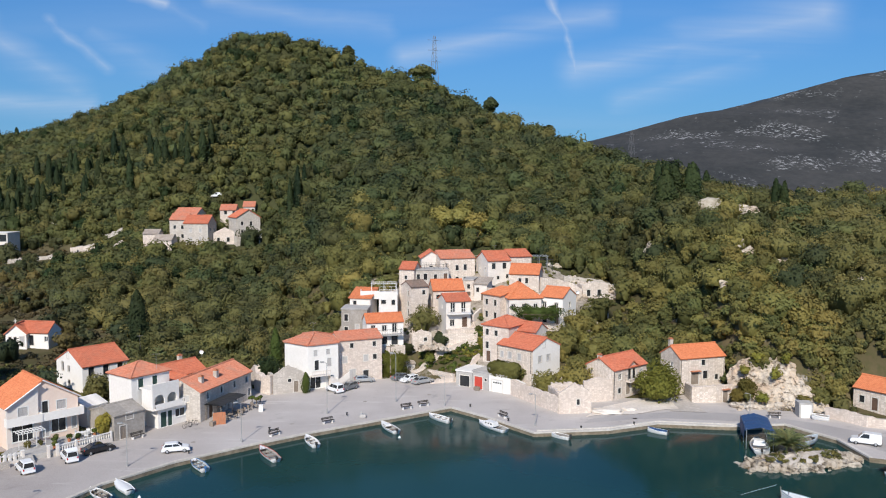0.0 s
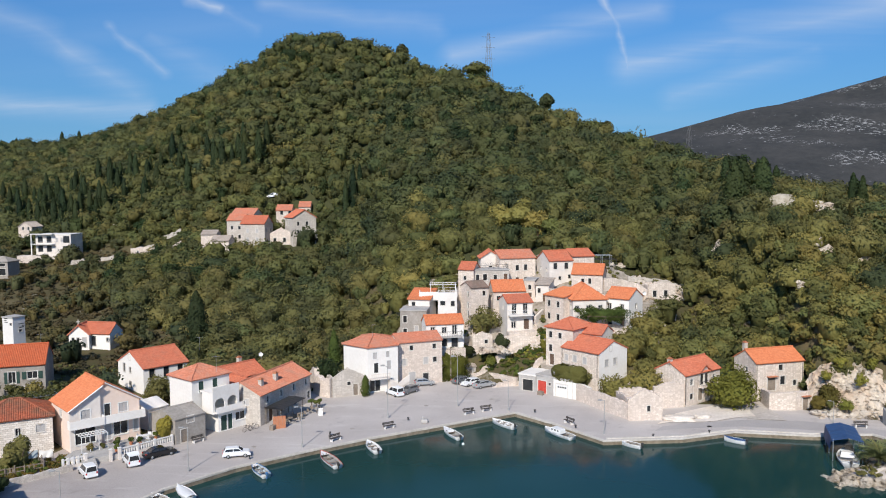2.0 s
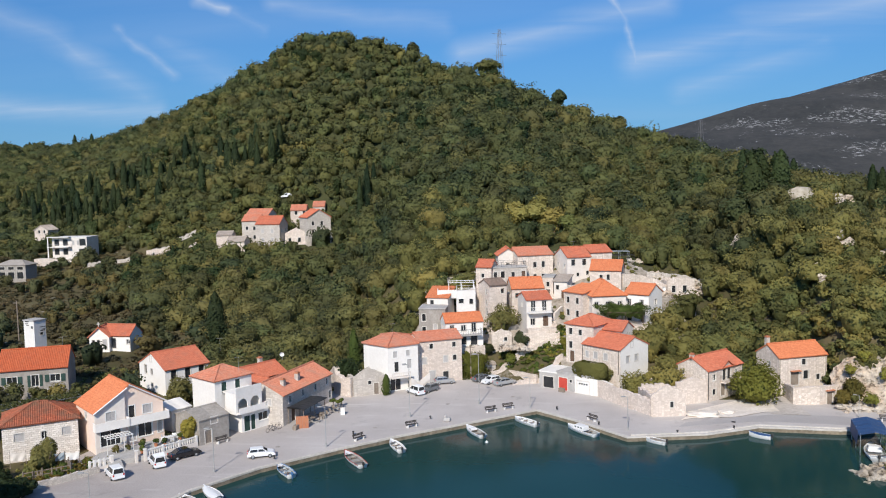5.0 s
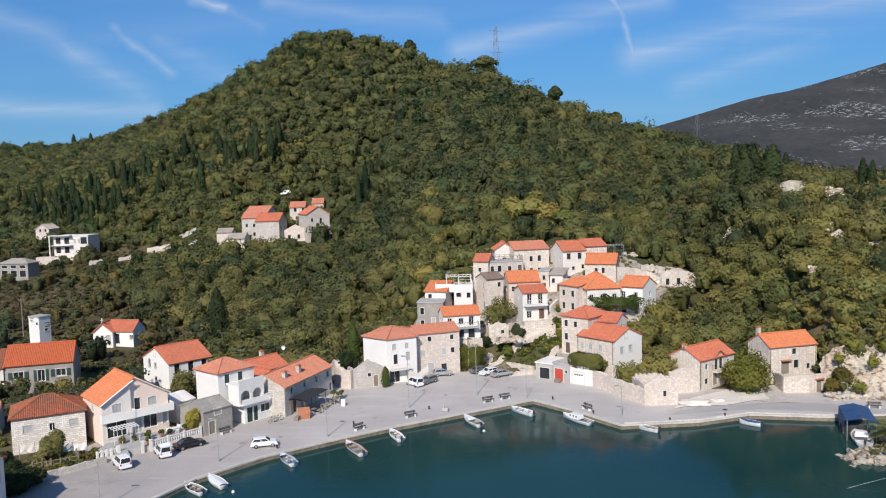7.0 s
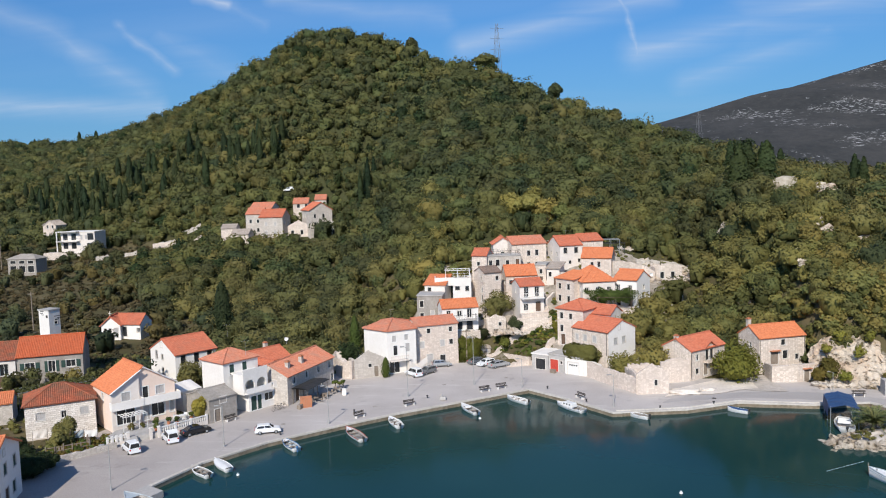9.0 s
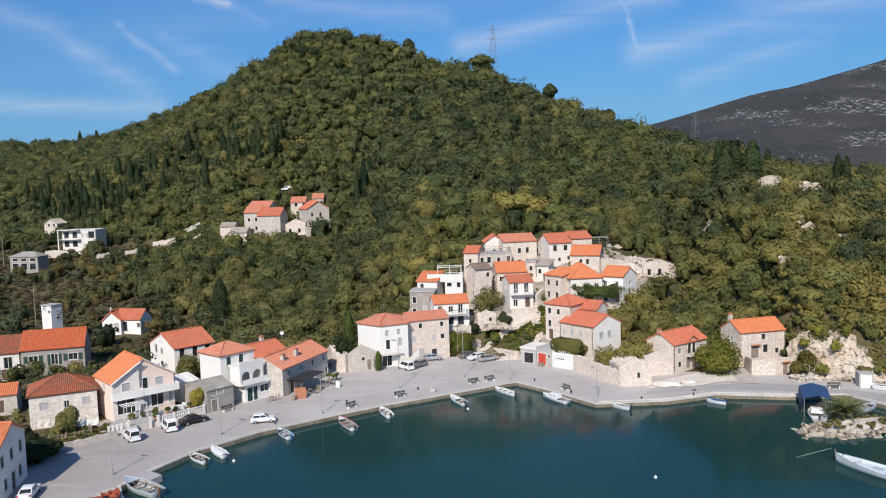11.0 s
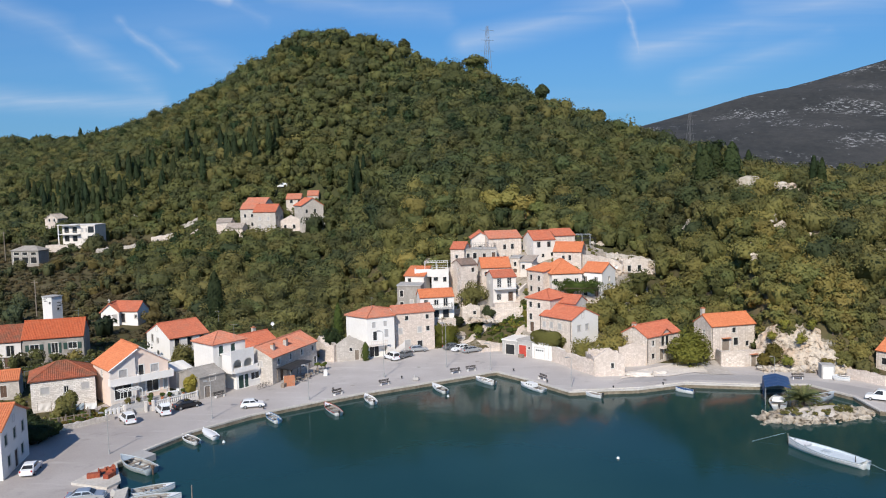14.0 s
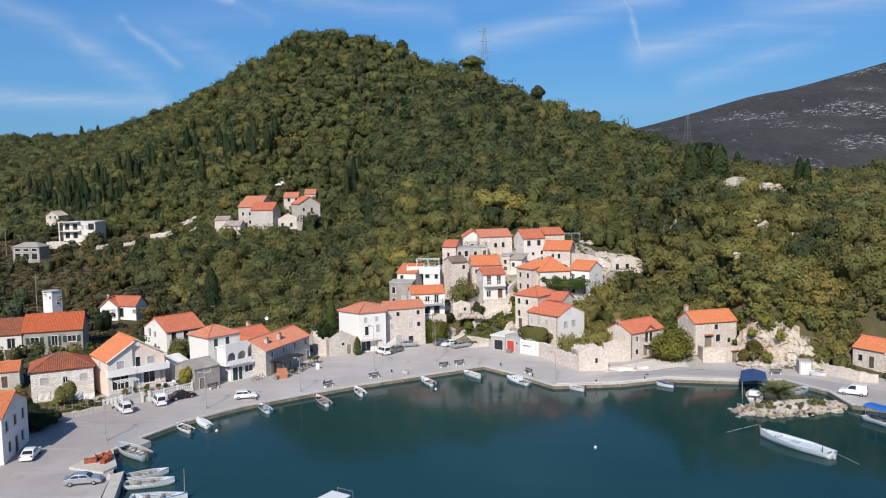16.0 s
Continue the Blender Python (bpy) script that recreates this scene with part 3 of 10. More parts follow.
WATER = 0.38  # the sea's level; the quay stands at 1.0
water_bm = bmesh.new()
water_bm.faces.new([water_bm.verts.new(p) for p in ((-900, -420, WATER), (1600, -420, WATER), (1600, 180, WATER), (-900, 180, WATER))])
tagged(part("water", water_bm, "sea"), "calm dark teal sea water in the harbour", "water", kind="structure")

# quay edge, from the pier beside the parked cars round the bay to the slipway
QUAY = [(-35.2, 55.0), (-40.2, 70.1), (-43.6, 76.3), (-42.2, 81.1), (-39.2, 88.5), (-33.4, 96.1), (-25.4, 103.0), (-18.3, 108.5), (-8.5, 115.1), (1.2, 121.7), (6.3, 116.6), (12.8, 108.8), (23.6, 110.3), (31.4, 113.6), (41.6, 112.3), (49.7, 113.3), (54.0, 106.4), (54.6, 99.0), (58.6, 97.2), (66.2, 83.2), (94.8, 63.8)]
PLAZA = QUAY + [(120.7, 74.3), (93.1, 101.1), (64.0, 116.0), (54.6, 122.5), (45.7, 125.1), (36.7, 127.8), (26.4, 127.7), (18.1, 123.7), (11.2, 135.9), (1.8, 141.5), (-10.9, 147.2), (-31.8, 141.3), (-37.1, 127.5), (-42.3, 115.6), (-49.6, 109.2), (-58.6, 101.7), (-60.9, 88.6), (-74.8, 70.3), (-96.6, 32.4), (-58.2, 27.7)]
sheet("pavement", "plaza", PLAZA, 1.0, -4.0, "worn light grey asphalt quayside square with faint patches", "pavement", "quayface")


def strip(name, mat, pts, inner, outer, z0, z1, label, category):
    """A band along a line, offset to its left."""
    bm = bmesh.new()
    rows = []
    for i, p in enumerate(pts):
        a, b = Vector(pts[max(i - 1, 0)]), Vector(pts[min(i + 1, len(pts) - 1)])
        d = (b - a).normalized()
        n = Vector((-d.y, d.x))
        q0, q1 = Vector(p) + n * inner, Vector(p) + n * outer
        rows.append([bm.verts.new(c) for c in ((q0.x, q0.y, z0), (q0.x, q0.y, z1), (q1.x, q1.y, z1), (q1.x, q1.y, z0))])
    for r, s in zip(rows, rows[1:]):
        for k in range(4):
            bm.faces.new((r[k], s[k], s[(k + 1) % 4], r[(k + 1) % 4]))
    bm.faces.new(rows[0])
    bm.faces.new(rows[-1][::-1])
    return tagged(part(name, bm, mat), label, category, kind="structure")


strip("kerb", "pierstone", QUAY[2:10], -0.06, 0.45, 0.86, 1.08, "worn stone coping along the quay edge", "kerb")
strip("kerb", "quay", QUAY[9:18], -0.06, 0.45, 0.86, 1.08, "whitish stone coping along the quay edge", "kerb")
strip("kerb", "quay", [(13.3, 109.3), (23.6, 110.8), (31.4, 114.1), (41.6, 112.8), (44.0, 113.1)], -0.02, 0.34, 1.081, 1.21, "low white concrete kerb along the shore road's edge", "kerb")
sheet("road", "road", [(20.5, 113.6), (27.0, 115.2), (33.0, 116.2), (41.8, 115.0), (46.0, 114.2), (50.4, 113.6), (54.7, 107.0), (59.5, 98.0), (67.0, 84.5), (75.0, 88.0), (66.0, 103.0), (58.2, 110.6), (54.6, 113.9), (50.7, 116.2), (45.2, 118.4), (43.0, 119.2), (34.5, 119.6), (28.0, 117.8), (22.0, 115.8)], 1.012, 0.9, "grey asphalt shore road past the stone cottages", "road")

TAKEN = []  # plan circles where no wild plant grows


def turn(ax, ay, bx, by):
    return math.degrees(math.atan2(by - ay, bx - ax))


def facade(bm, o, u, width, height, low, rects, depth=0.22):
    """One wall face with recessed openings; o: its lower left corner from outside, u: along it, inwards is u turned left."""
    o, u = Vector(o), Vector(u)
    inn = Vector((-u.y, u.x, 0))
    xs = sorted({0.0, width, *[round(c, 4) for r in rects for c in (r[0] - r[2] / 2, r[0] + r[2] / 2)]})
    zs = sorted({low, height, *[round(c, 4) for r in rects for c in (r[1], r[1] + r[3])]})
    pt = {}

    def at(x, z, d=0.0):
        key = (x, z, d)
        if key not in pt:
            pt[key] = bm.verts.new(o + u * x + inn * d + Vector((0, 0, z)))
        return pt[key]

    for x0, x1 in zip(xs, xs[1:]):
        for z0, z1 in zip(zs, zs[1:]):
            cx, cz = (x0 + x1) / 2, (z0 + z1) / 2
            if any(abs(cx - r[0]) < r[2] / 2 and r[1] < cz < r[1] + r[3] for r in rects):
                continue
            bm.faces.new((at(x0, z0), at(x1, z0), at(x1, z1), at(x0, z1)))
    for r in rects:
        x0, x1, z0, z1 = (round(c, 4) for c in (r[0] - r[2] / 2, r[0] + r[2] / 2, r[1], r[1] + r[3]))
        ring = [(x0, z0), (x1, z0), (x1, z1), (x0, z1)]
        outer = [bm.verts.new(o + u * x + Vector((0, 0, z))) for x, z in ring]
        inner = [bm.verts.new(o + u * x + inn * depth + Vector((0, 0, z))) for x, z in ring]
        for k in range(4):
            bm.faces.new((outer[k], outer[(k + 1) % 4], inner[(k + 1) % 4], inner[k]))


MESHES = {}


def shared(key, make, mat):
    if key not in MESHES:
        bm = make()
        bmesh.ops.recalc_face_normals(bm, faces=bm.faces)
        me = bpy.data.meshes.new(key[0])
        bm.to_mesh(me)
        bm.free()
        me.materials.append(M[mat])
        MESHES[key] = me
    return MESHES[key]


def child(name, me, parent, m=None, label=""):
    ob = new(name, me)
    ob.parent = parent
    if m is not None:
        ob.matrix_local = m
    if label:
        tagged(ob, label)
    return ob


def opening(parent, m, w, h, kind, trim="surround"):
    """What fills an opening; m: pose of the opening's lower middle on the wall face, y pointing inwards."""
    def bars():
        bm = bmesh.new()
        t = 0.11
        box(bm, -w / 2 - t, -0.035, -t, -w / 2 + 0.01, 0.1, h + t)
        box(bm, w / 2 - 0.01, -0.035, -t, w / 2 + t, 0.1, h + t)
        box(bm, -w / 2 + 0.01, -0.033, h - 0.01, w / 2 - 0.01, 0.1, h + t)
        box(bm, -w / 2 + 0.01, -0.06, -t, w / 2 - 0.01, 0.1, 0.01)
        return bm

    def sash():
        bm = bmesh.new()
        s = 0.06
        box(bm, -w / 2, 0.13, 0, -w / 2 + s, 0.19, h)
        box(bm, w / 2 - s, 0.13, 0, w / 2, 0.19, h)
        box(bm, -s / 2, 0.13, s, s / 2, 0.19, h - s)
        box(bm, -w / 2 + s, 0.13, h - s, w / 2 - s, 0.19, h)
        box(bm, -w / 2 + s, 0.13, 0, w / 2 - s, 0.19, s)
        return bm

    def leaf():
        bm = bmesh.new()
        box(bm, -w / 2, 0.06, 0, -0.01, 0.12, h)
        box(bm, 0.01, 0.06, 0, w / 2, 0.12, h)
        n = max(3, int(h / 0.22))
        for i in range(n):
            z = (i + 0.5) * h / n
            box(bm, -w / 2 + 0.07, 0.035, z - 0.03, -0.08, 0.062, z + 0.03)
            box(bm, 0.08, 0.035, z - 0.03, w / 2 - 0.07, 0.062, z + 0.03)
        return bm

    def pane():
        return bm_box(-w / 2, 0.165, 0, w / 2, 0.215, h)

    def hung():
        bm = bmesh.new()
        a = w / 4 - 0.05
        box(bm, -a, -0.085, 0, a, -0.04, h)
        for i in range(4):
            z = (i + 0.5) * h / 4
            box(bm, -a + 0.05, -0.1, z - 0.05, a - 0.05, -0.083, z + 0.05)
        return bm

    key = (round(w, 2), round(h, 2))
    is_door = kind in "dDrG"
    ob = child("door" if is_door else "window", shared(("surround", *key, trim), bars, trim), parent, m)
    if kind in "wWv":
        child("sash", shared(("sash", *key), sash, "frame"), ob)
        child("pane", shared(("pane", *key), pane, "glass"), ob)
    if kind in "Wv":
        for sx in (-1, 1):
            child("shutter", shared(("shutter", *key, kind), hung, "greenshutter" if kind == "W" else "shutter"), ob, pose(sx * (0.75 * w + 0.07), 0, 0))
    # empty openings get a dark pane too, in place of the shade inside
    if kind in "oh":
        child("pane", shared(("pane", *key), pane, "glass"), ob)
    leafs = {"s": "shutter", "S": "greenshutter", "l": "lightshutter", "d": "shutter", "D": "wood", "r": "reddoor", "G": "frame"}
    if kind in leafs:
        child("leaf", shared(("leaf", *key, kind), leaf, leafs[kind]), ob)
    return ob


def roof_plane(bm, e0, e1, rise, wave=0.26, cut0=0.0, cut1=0.0, thick=0.14, amp=0.07):
    """A sloping field of pan tiles. e0, e1: eave ends; rise: from the eave up to the ridge; cut0, cut1: how far along the eave the hips run in."""
    e0, e1, rise = Vector(e0), Vector(e1), Vector(rise)
    d = e1 - e0
    length = d.length
    d.normalize()
    n = d.cross(rise).normalized()
    if n.z < 0:
        n = -n
    cols = max(2, int(length / wave))
    prof = (0.0, 0.7, 1.0, 0.7)
    prev = None
    first = None
    for i in range(cols * 4 + 1):
        s = length * i / (cols * 4)
        t = 1.0
        if cut0:
            t = min(t, s / cut0)
        if cut1:
            t = min(t, (length - s) / cut1)
        lift = n * (amp * prof[i % 4])
        lo, hi = e0 + d * s, e0 + d * s + rise * max(t, 0.001)
        col = [bm.verts.new(c) for c in (lo - n * thick, lo + lift, hi + lift, hi - n * thick)]
        if prev:
            for k in range(4):
                bm.faces.new((prev[k], col[k], col[(k + 1) % 4], prev[(k + 1) % 4]))
        else:
            first = col
        prev = col
    bm.faces.new(first)
    bm.faces.new(prev[::-1])


def cap(bm, a, b, r=0.16):
    """Half-round ridge tiles, one by one."""
    a, b = Vector(a), Vector(b)
    n = max(2, int((b - a).length / 0.5))
    for i in range(n):
        p, q = a.lerp(b, i / n), a.lerp(b, (i + 0.94) / n)
        tube(bm, p, q, r * 1.06, r * 0.94, 6)


def chimney(parent, x, y, z0, z1, mat="greystone", w=0.6):
    c = part("chimney", bm_box(x - w / 2, y - w / 2, z0, x + w / 2, y + w / 2, z1), mat, parent)
    bm = bmesh.new()
    box(bm, x - w / 2 - 0.08, y - w / 2 - 0.08, z1 + 0.002, x + w / 2 + 0.08, y + w / 2 + 0.08, z1 + 0.1)
    box(bm, x - w / 2 + 0.08, y - w / 2 + 0.08, z1 + 0.102, x + w / 2 - 0.08, y + w / 2 - 0.08, z1 + 0.25)
    part("cap", bm, "terracotta", c)
    return c


def house(label, a, b, depth, z0, h, roof="u", rise=2.0, walls="stone", tiles="red", wins=None, over=0.3, name="house", sink=2.5, trim="surround", stacks=(), category="house", wave=0.26):
    """A house. a, b: the left and right ends of its front in plan, seen from outside; depth: how far it goes back.
    roof: 'u' ridge along the front, 'v' ridge from front to back, 'h' hipped, 'p' pyramid, 'f' flat, 'm' single pitch falling to the front, 'n' none."""
    w = math.hypot(b[0] - a[0], b[1] - a[1])
    root = thing(name, label, category, pose(a[0], a[1], z0, 0, 0, turn(*a, *b)))
    wins = wins or {}
    D = depth
    sides = {"f": ((0, 0, 0), (1, 0, 0), w), "r": ((w, 0, 0), (0, 1, 0), D), "b": ((w, D, 0), (-1, 0, 0), w), "l": ((0, D, 0), (0, -1, 0), D)}
    turns = {"f": 0, "r": 90, "b": 180, "l": 270}
    bm = bmesh.new()
    for k, (o, u, wd) in sides.items():
        facade(bm, o, u, wd, h, -sink, [r for r in wins.get(k, ()) if r[1] + r[3] <= h and r[4] not in "gh"])
    tri = []
    if roof == "u":
        tri = [((0, 0), (0, D), (0, D / 2)), ((w, 0), (w, D), (w, D / 2))]
    elif roof == "v":
        tri = [((0, 0), (w, 0), (w / 2, 0)), ((0, D), (w, D), (w / 2, D))]
    for p, q, t in tri:
        bm.faces.new([bm.verts.new(c) for c in ((*p, h), (*q, h), (*t, h + rise))])
    if roof == "m":
        for x in (0, w):
            bm.faces.new([bm.verts.new(c) for c in ((x, 0, h), (x, D, h), (x, D, h + rise))])
        bm.faces.new([bm.verts.new(c) for c in ((0, D, h), (w, D, h), (w, D, h + rise), (0, D, h + rise))])
    bmesh.ops.remove_doubles(bm, verts=bm.verts, dist=0.001)
    part("wall", bm, walls, root)
    for k, (o, u, wd) in sides.items():
        for r in wins.get(k, ()):
            p = Vector(o) + Vector(u) * r[0]
            dd = 0.0 if r[4] not in "gh" else -0.17
            inn = Vector((-u[1], u[0], 0)) * dd
            opening(root, pose(p.x + inn.x, p.y + inn.y, r[1], 0, 0, turns[k]), r[2], r[3], r[4], trim)
    bm = bmesh.new()
    o, verge = over, min(over, 0.13)
    lift = 0.14
    if roof == "u":
        k = (D / 2 + o) / (D / 2)
        up = rise * k
        roof_plane(bm, (-verge, -o, h - rise * (k - 1) + lift), (w + verge, -o, h - rise * (k - 1) + lift), (0, D / 2 + o, up), wave)
        roof_plane(bm, (w + verge, D + o, h - rise * (k - 1) + lift), (-verge, D + o, h - rise * (k - 1) + lift), (0, -D / 2 - o, up), wave)
    elif roof == "v":
        k = (w / 2 + o) / (w / 2)
        up = rise * k
        roof_plane(bm, (-o, D + o, h - rise * (k - 1) + lift), (-o, -o, h - rise * (k - 1) + lift), (w / 2 + o, 0, up), wave)
        roof_plane(bm, (w + o, -o, h - rise * (k - 1) + lift), (w + o, D + o, h - rise * (k - 1) + lift), (-w / 2 - o, 0, up), wave)
    elif roof in "hp":
        r = min(w, D) / 2 + o
        e = h + lift - rise * o / (min(w, D) / 2)
        up = h + lift + rise - e
        long_u = w >= D
        if long_u:
            roof_plane(bm, (-o, -o, e), (w + o, -o, e), (0, r, up), wave, r, r)
            roof_plane(bm, (w + o, D + o, e), (-o, D + o, e), (0, -r, up), wave, r, r)
            roof_plane(bm, (-o, D + o, e), (-o, -o, e), (r, 0, up), wave, r, r)
            roof_plane(bm, (w + o, -o, e), (w + o, D + o, e), (-r, 0, up), wave, r, r)
        else:
            roof_plane(bm, (-o, D + o, e), (-o, -o, e), (r, 0, up), wave, r, r)
            roof_plane(bm, (w + o, -o, e), (w + o, D + o, e), (-r, 0, up), wave, r, r)
            roof_plane(bm, (-o, -o, e), (w + o, -o, e), (0, r, up), wave, r, r)
            roof_plane(bm, (w + o, D + o, e), (-o, D + o, e), (0, -r, up), wave, r, r)
    elif roof == "m":
        roof_plane(bm, (-o, -o, h + lift - rise * o / D), (w + o, -o, h + lift - rise * o / D), (0, D + 2 * o, rise * (D + 2 * o) / D), wave)
    elif roof == "f":
        box(bm, -0.12, -0.12, h + 0.002, w + 0.12, D + 0.12, h + 0.22)
    if roof != "n":
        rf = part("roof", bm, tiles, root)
        bm = bmesh.new()
        if roof == "u":
            cap(bm, (-verge, D / 2, h + rise + lift + 0.02), (w + verge, D / 2, h + rise + lift + 0.02))
        elif roof == "v":
            cap(bm, (w / 2, -o, h + rise + lift + 0.02), (w / 2, D + o, h + rise + lift + 0.02))
        elif roof in "hp":
            top = h + lift + rise + 0.02
            if long_u:
                p, q = (r - o, D / 2, top), (w + o - r, D / 2, top)
                if w + o - r - (r - o) > 0.3:
                    cap(bm, p, q)
            else:
                p, q = (w / 2, r - o, top), (w / 2, D + o - r, top)
                cap(bm, p, q)
            for c, m_ in (((-o, -o, e), p), ((w + o, -o, e), q if long_u else p), ((-o, D + o, e), p if long_u else q), ((w + o, D + o, e), q)):
                cap(bm, c, m_, 0.13)
        if len(bm.verts):
            part("ridge_tiles", bm, tiles, rf)
        else:
            bm.free()
    for c in stacks:
        chimney(root, *c)
    ang = math.radians(turn(*a, *b))
    cx = a[0] + math.cos(ang) * w / 2 - math.sin(ang) * D / 2
    cy = a[1] + math.sin(ang) * w / 2 + math.cos(ang) * D / 2
    TAKEN.append((cx, cy, ang, w / 2, D / 2))
    return root


def wall_run(label, pts, z0, h, thick=0.45, mat="stone", name="stone_wall", ragged=0.0, category="wall", follow=False, kind=""):
    """A free-standing wall along a line; pts may carry a height of their own as third value. ragged: how uneven its top is."""
    bm = bmesh.new()
    rows = []
    fine = []
    for a, b in zip(pts, pts[1:]):
        n = max(1, int(math.hypot(b[0] - a[0], b[1] - a[1]) / 0.6)) if ragged else 1
        for i in range(n):
            t = i / n
            fine.append(tuple(u + (v - u) * t for u, v in zip(a, b)))
    fine.append(pts[-1])
    r = random.Random(len(label) * 31 + len(pts))
    for i, p in enumerate(fine):
        a, b = Vector(fine[max(i - 1, 0)][:2]), Vector(fine[min(i + 1, len(fine) - 1)][:2])
        d = (b - a).normalized()
        nrm = Vector((-d.y, d.x)) * thick / 2
        if follow:
            z0 = float(land(p[0], p[1])) - 0.3
        top = z0 + (p[2] if len(p) > 2 else h) + r.uniform(-ragged, ragged)
        c = Vector(p[:2])
        rows.append([bm.verts.new(q) for q in ((c.x - nrm.x, c.y - nrm.y, z0 - 0.8), (c.x - nrm.x, c.y - nrm.y, top), (c.x + nrm.x, c.y + nrm.y, top + r.uniform(-ragged, ragged) * 0.4), (c.x + nrm.x, c.y + nrm.y, z0 - 0.8))])
    for u, v in zip(rows, rows[1:]):
        for k in range(4):
            bm.faces.new((u[k], v[k], v[(k + 1) % 4], u[(k + 1) % 4]))
    bm.faces.new(rows[0])
    bm.faces.new(rows[-1][::-1])
    ob = part(name, bm, mat)
    return tagged(ob, label, category, kind=kind)


def row(n, x0, x1, z, w, h, kind):
    """n openings spread evenly from x0 to x1."""
    return [(x0 + (x1 - x0) * (i / (n - 1) if n > 1 else 0.5), z, w, h, kind) for i in range(n)]


# ---- houses by the quay ----
house("white plastered house with an orange tiled roof beside the road", (-54.2, 70.6), (-56.6, 79.4), 11.0, 1.0, 5.8, "v", 1.9, "white", "orange",
      {"f": row(3, 1.6, 7.4, 3.6, 0.9, 1.3, "S") + [(2.2, 0.9, 0.9, 1.3, "S"), (4.6, 0.05, 1.0, 2.1, "d"), (6.8, 0.9, 0.9, 1.3, "S"), (4.5, 5.7, 0.6, 0.7, "w")], "l": row(2, 2, 6, 3.6, 0.9, 1.2, "w")})
house("low outbuilding with an orange roof behind a garden", (-79.0, 101.6), (-73.8, 104.2), 5.0, 1.5, 2.7, "u", 1.0, "greystone", "orange", {"f": [(3.6, 0.05, 0.9, 1.9, "d"), (1.6, 0.9, 0.8, 0.9, "w")]})
house("stone house with a hipped old red tile roof above a garden", (-67.1, 96.7), (-59.5, 101.2), 7.4, 1.7, 4.0, "h", 1.8, "ashlar", "oldred",
      {"f": [(1.9, 1.89, 1.15, 1.04, "l"), (4.8, 1.79, 0.67, 1.04, "w"), (7.4, 1.98, 1.05, 1.04, "l"), (5.0, 0.00, 0.86, 1.51, "d")], "l": row(2, 1.9, 5.8, 1.89, 0.86, 1.04, "l")})
house("grey cement-rendered outbuilding with a low concrete roof", (-44.3, 104.2), (-41.6, 107.9), 6.0, 1.0, 3.3, "u", 0.9, "grey", "grey",
      {"f": [(2.3, 2.59, 1.05, 0.86, "o"), (1.3, 0.05, 0.95, 1.82, "D")]}, 0.15, name="outbuilding", wave=9)
house("long stone house with faded orange tiles along the square", (-35.4, 113.0), (-31.4, 126.7), 6.5, 1.0, 4.5, "u", 1.6, "greystone", "peach",
      {"f": row(4, 2.0, 12.9, 2.96, 0.84, 1.08, "w") + row(3, 5.6, 13.7, 0.59, 0.95, 1.28, "w") + [(2.7, 0.05, 1.05, 2.07, "d")], "l": [(4.2, 2.86, 0.84, 0.99, "l")]},
      stacks=((2.4, 1.4, 5.2, 6.2), (6.2, 1.3, 5.2, 6.3)))
house("small house with a red tiled roof in the back row", (-44.4, 121.3), (-39.3, 128.8), 5.6, 1.4, 3.9, "u", 1.5, "stone", "red", {"f": [(4.6, 2.59, 0.95, 1.00, "w")]}, stacks=((6.6, 3.6, 4.6, 6.2),))
house("low house with a red tiled front gable", (-40.9, 118.9), (-38.7, 122.0), 4.0, 1.4, 3.7, "v", 1.1, "greystone", "red", {"f": [(1.7, 2.96, 0.73, 0.89, "w")]})
house("two-storey white farmhouse with a red gable roof", (-59.1, 127.1), (-54.0, 133.2), 9.4, 1.4, 4.5, "u", 2.2, "lifted_white", "red",
      {"l": [(4.4, 5.3, 0.7, 0.9, "o"), (2.4, 3.0, 0.85, 1.5, "o"), (4.6, 3.1, 0.75, 1.0, "o"), (4.6, 0.5, 0.8, 1.2, "o")], "f": row(3, 1.5, 6.5, 2.5, 1.0, 1.8, "o")})
house("long two-storey house with a deep red roof and vine pergola", (-84.9, 122.6), (-75.3, 126.4), 8.0, 1.6, 5.2, "u", 2.6, "grey", "deepred",
      {"f": [(2.0, 2.9, 1.5, 1.2, "W"), (5.4, 2.3, 1.1, 1.9, "W"), (8.4, 2.9, 1.5, 1.2, "W"), (2.4, 0.3, 1.0, 1.9, "d"), (6.5, 0.5, 1.2, 1.2, "w")]})
house("old two-storey house with a brown tiled roof and a balcony", (-98.0, 117.0), (-85.0, 122.4), 8.0, 1.6, 5.0, "u", 2.3, "oldwhite", "oldred",
      {"f": [(3.0, 2.4, 1.0, 2.0, "w"), (8.5, 2.8, 0.9, 1.2, "w"), (12.3, 2.3, 1.3, 2.0, "w"), (8.0, 0.3, 1.0, 1.9, "d"), (12, 0.3, 1.6, 1.9, "d")]})
house("low white shed with a pale sheet roof", (-50.9, 110.6), (-49.2, 113.4), 2.6, 1.3, 2.5, "m", 0.8, "white", "white", {"f": [(1.9, 0.05, 0.9, 1.9, "d")]}, 0.15, name="shed", category="shed", wave=9)


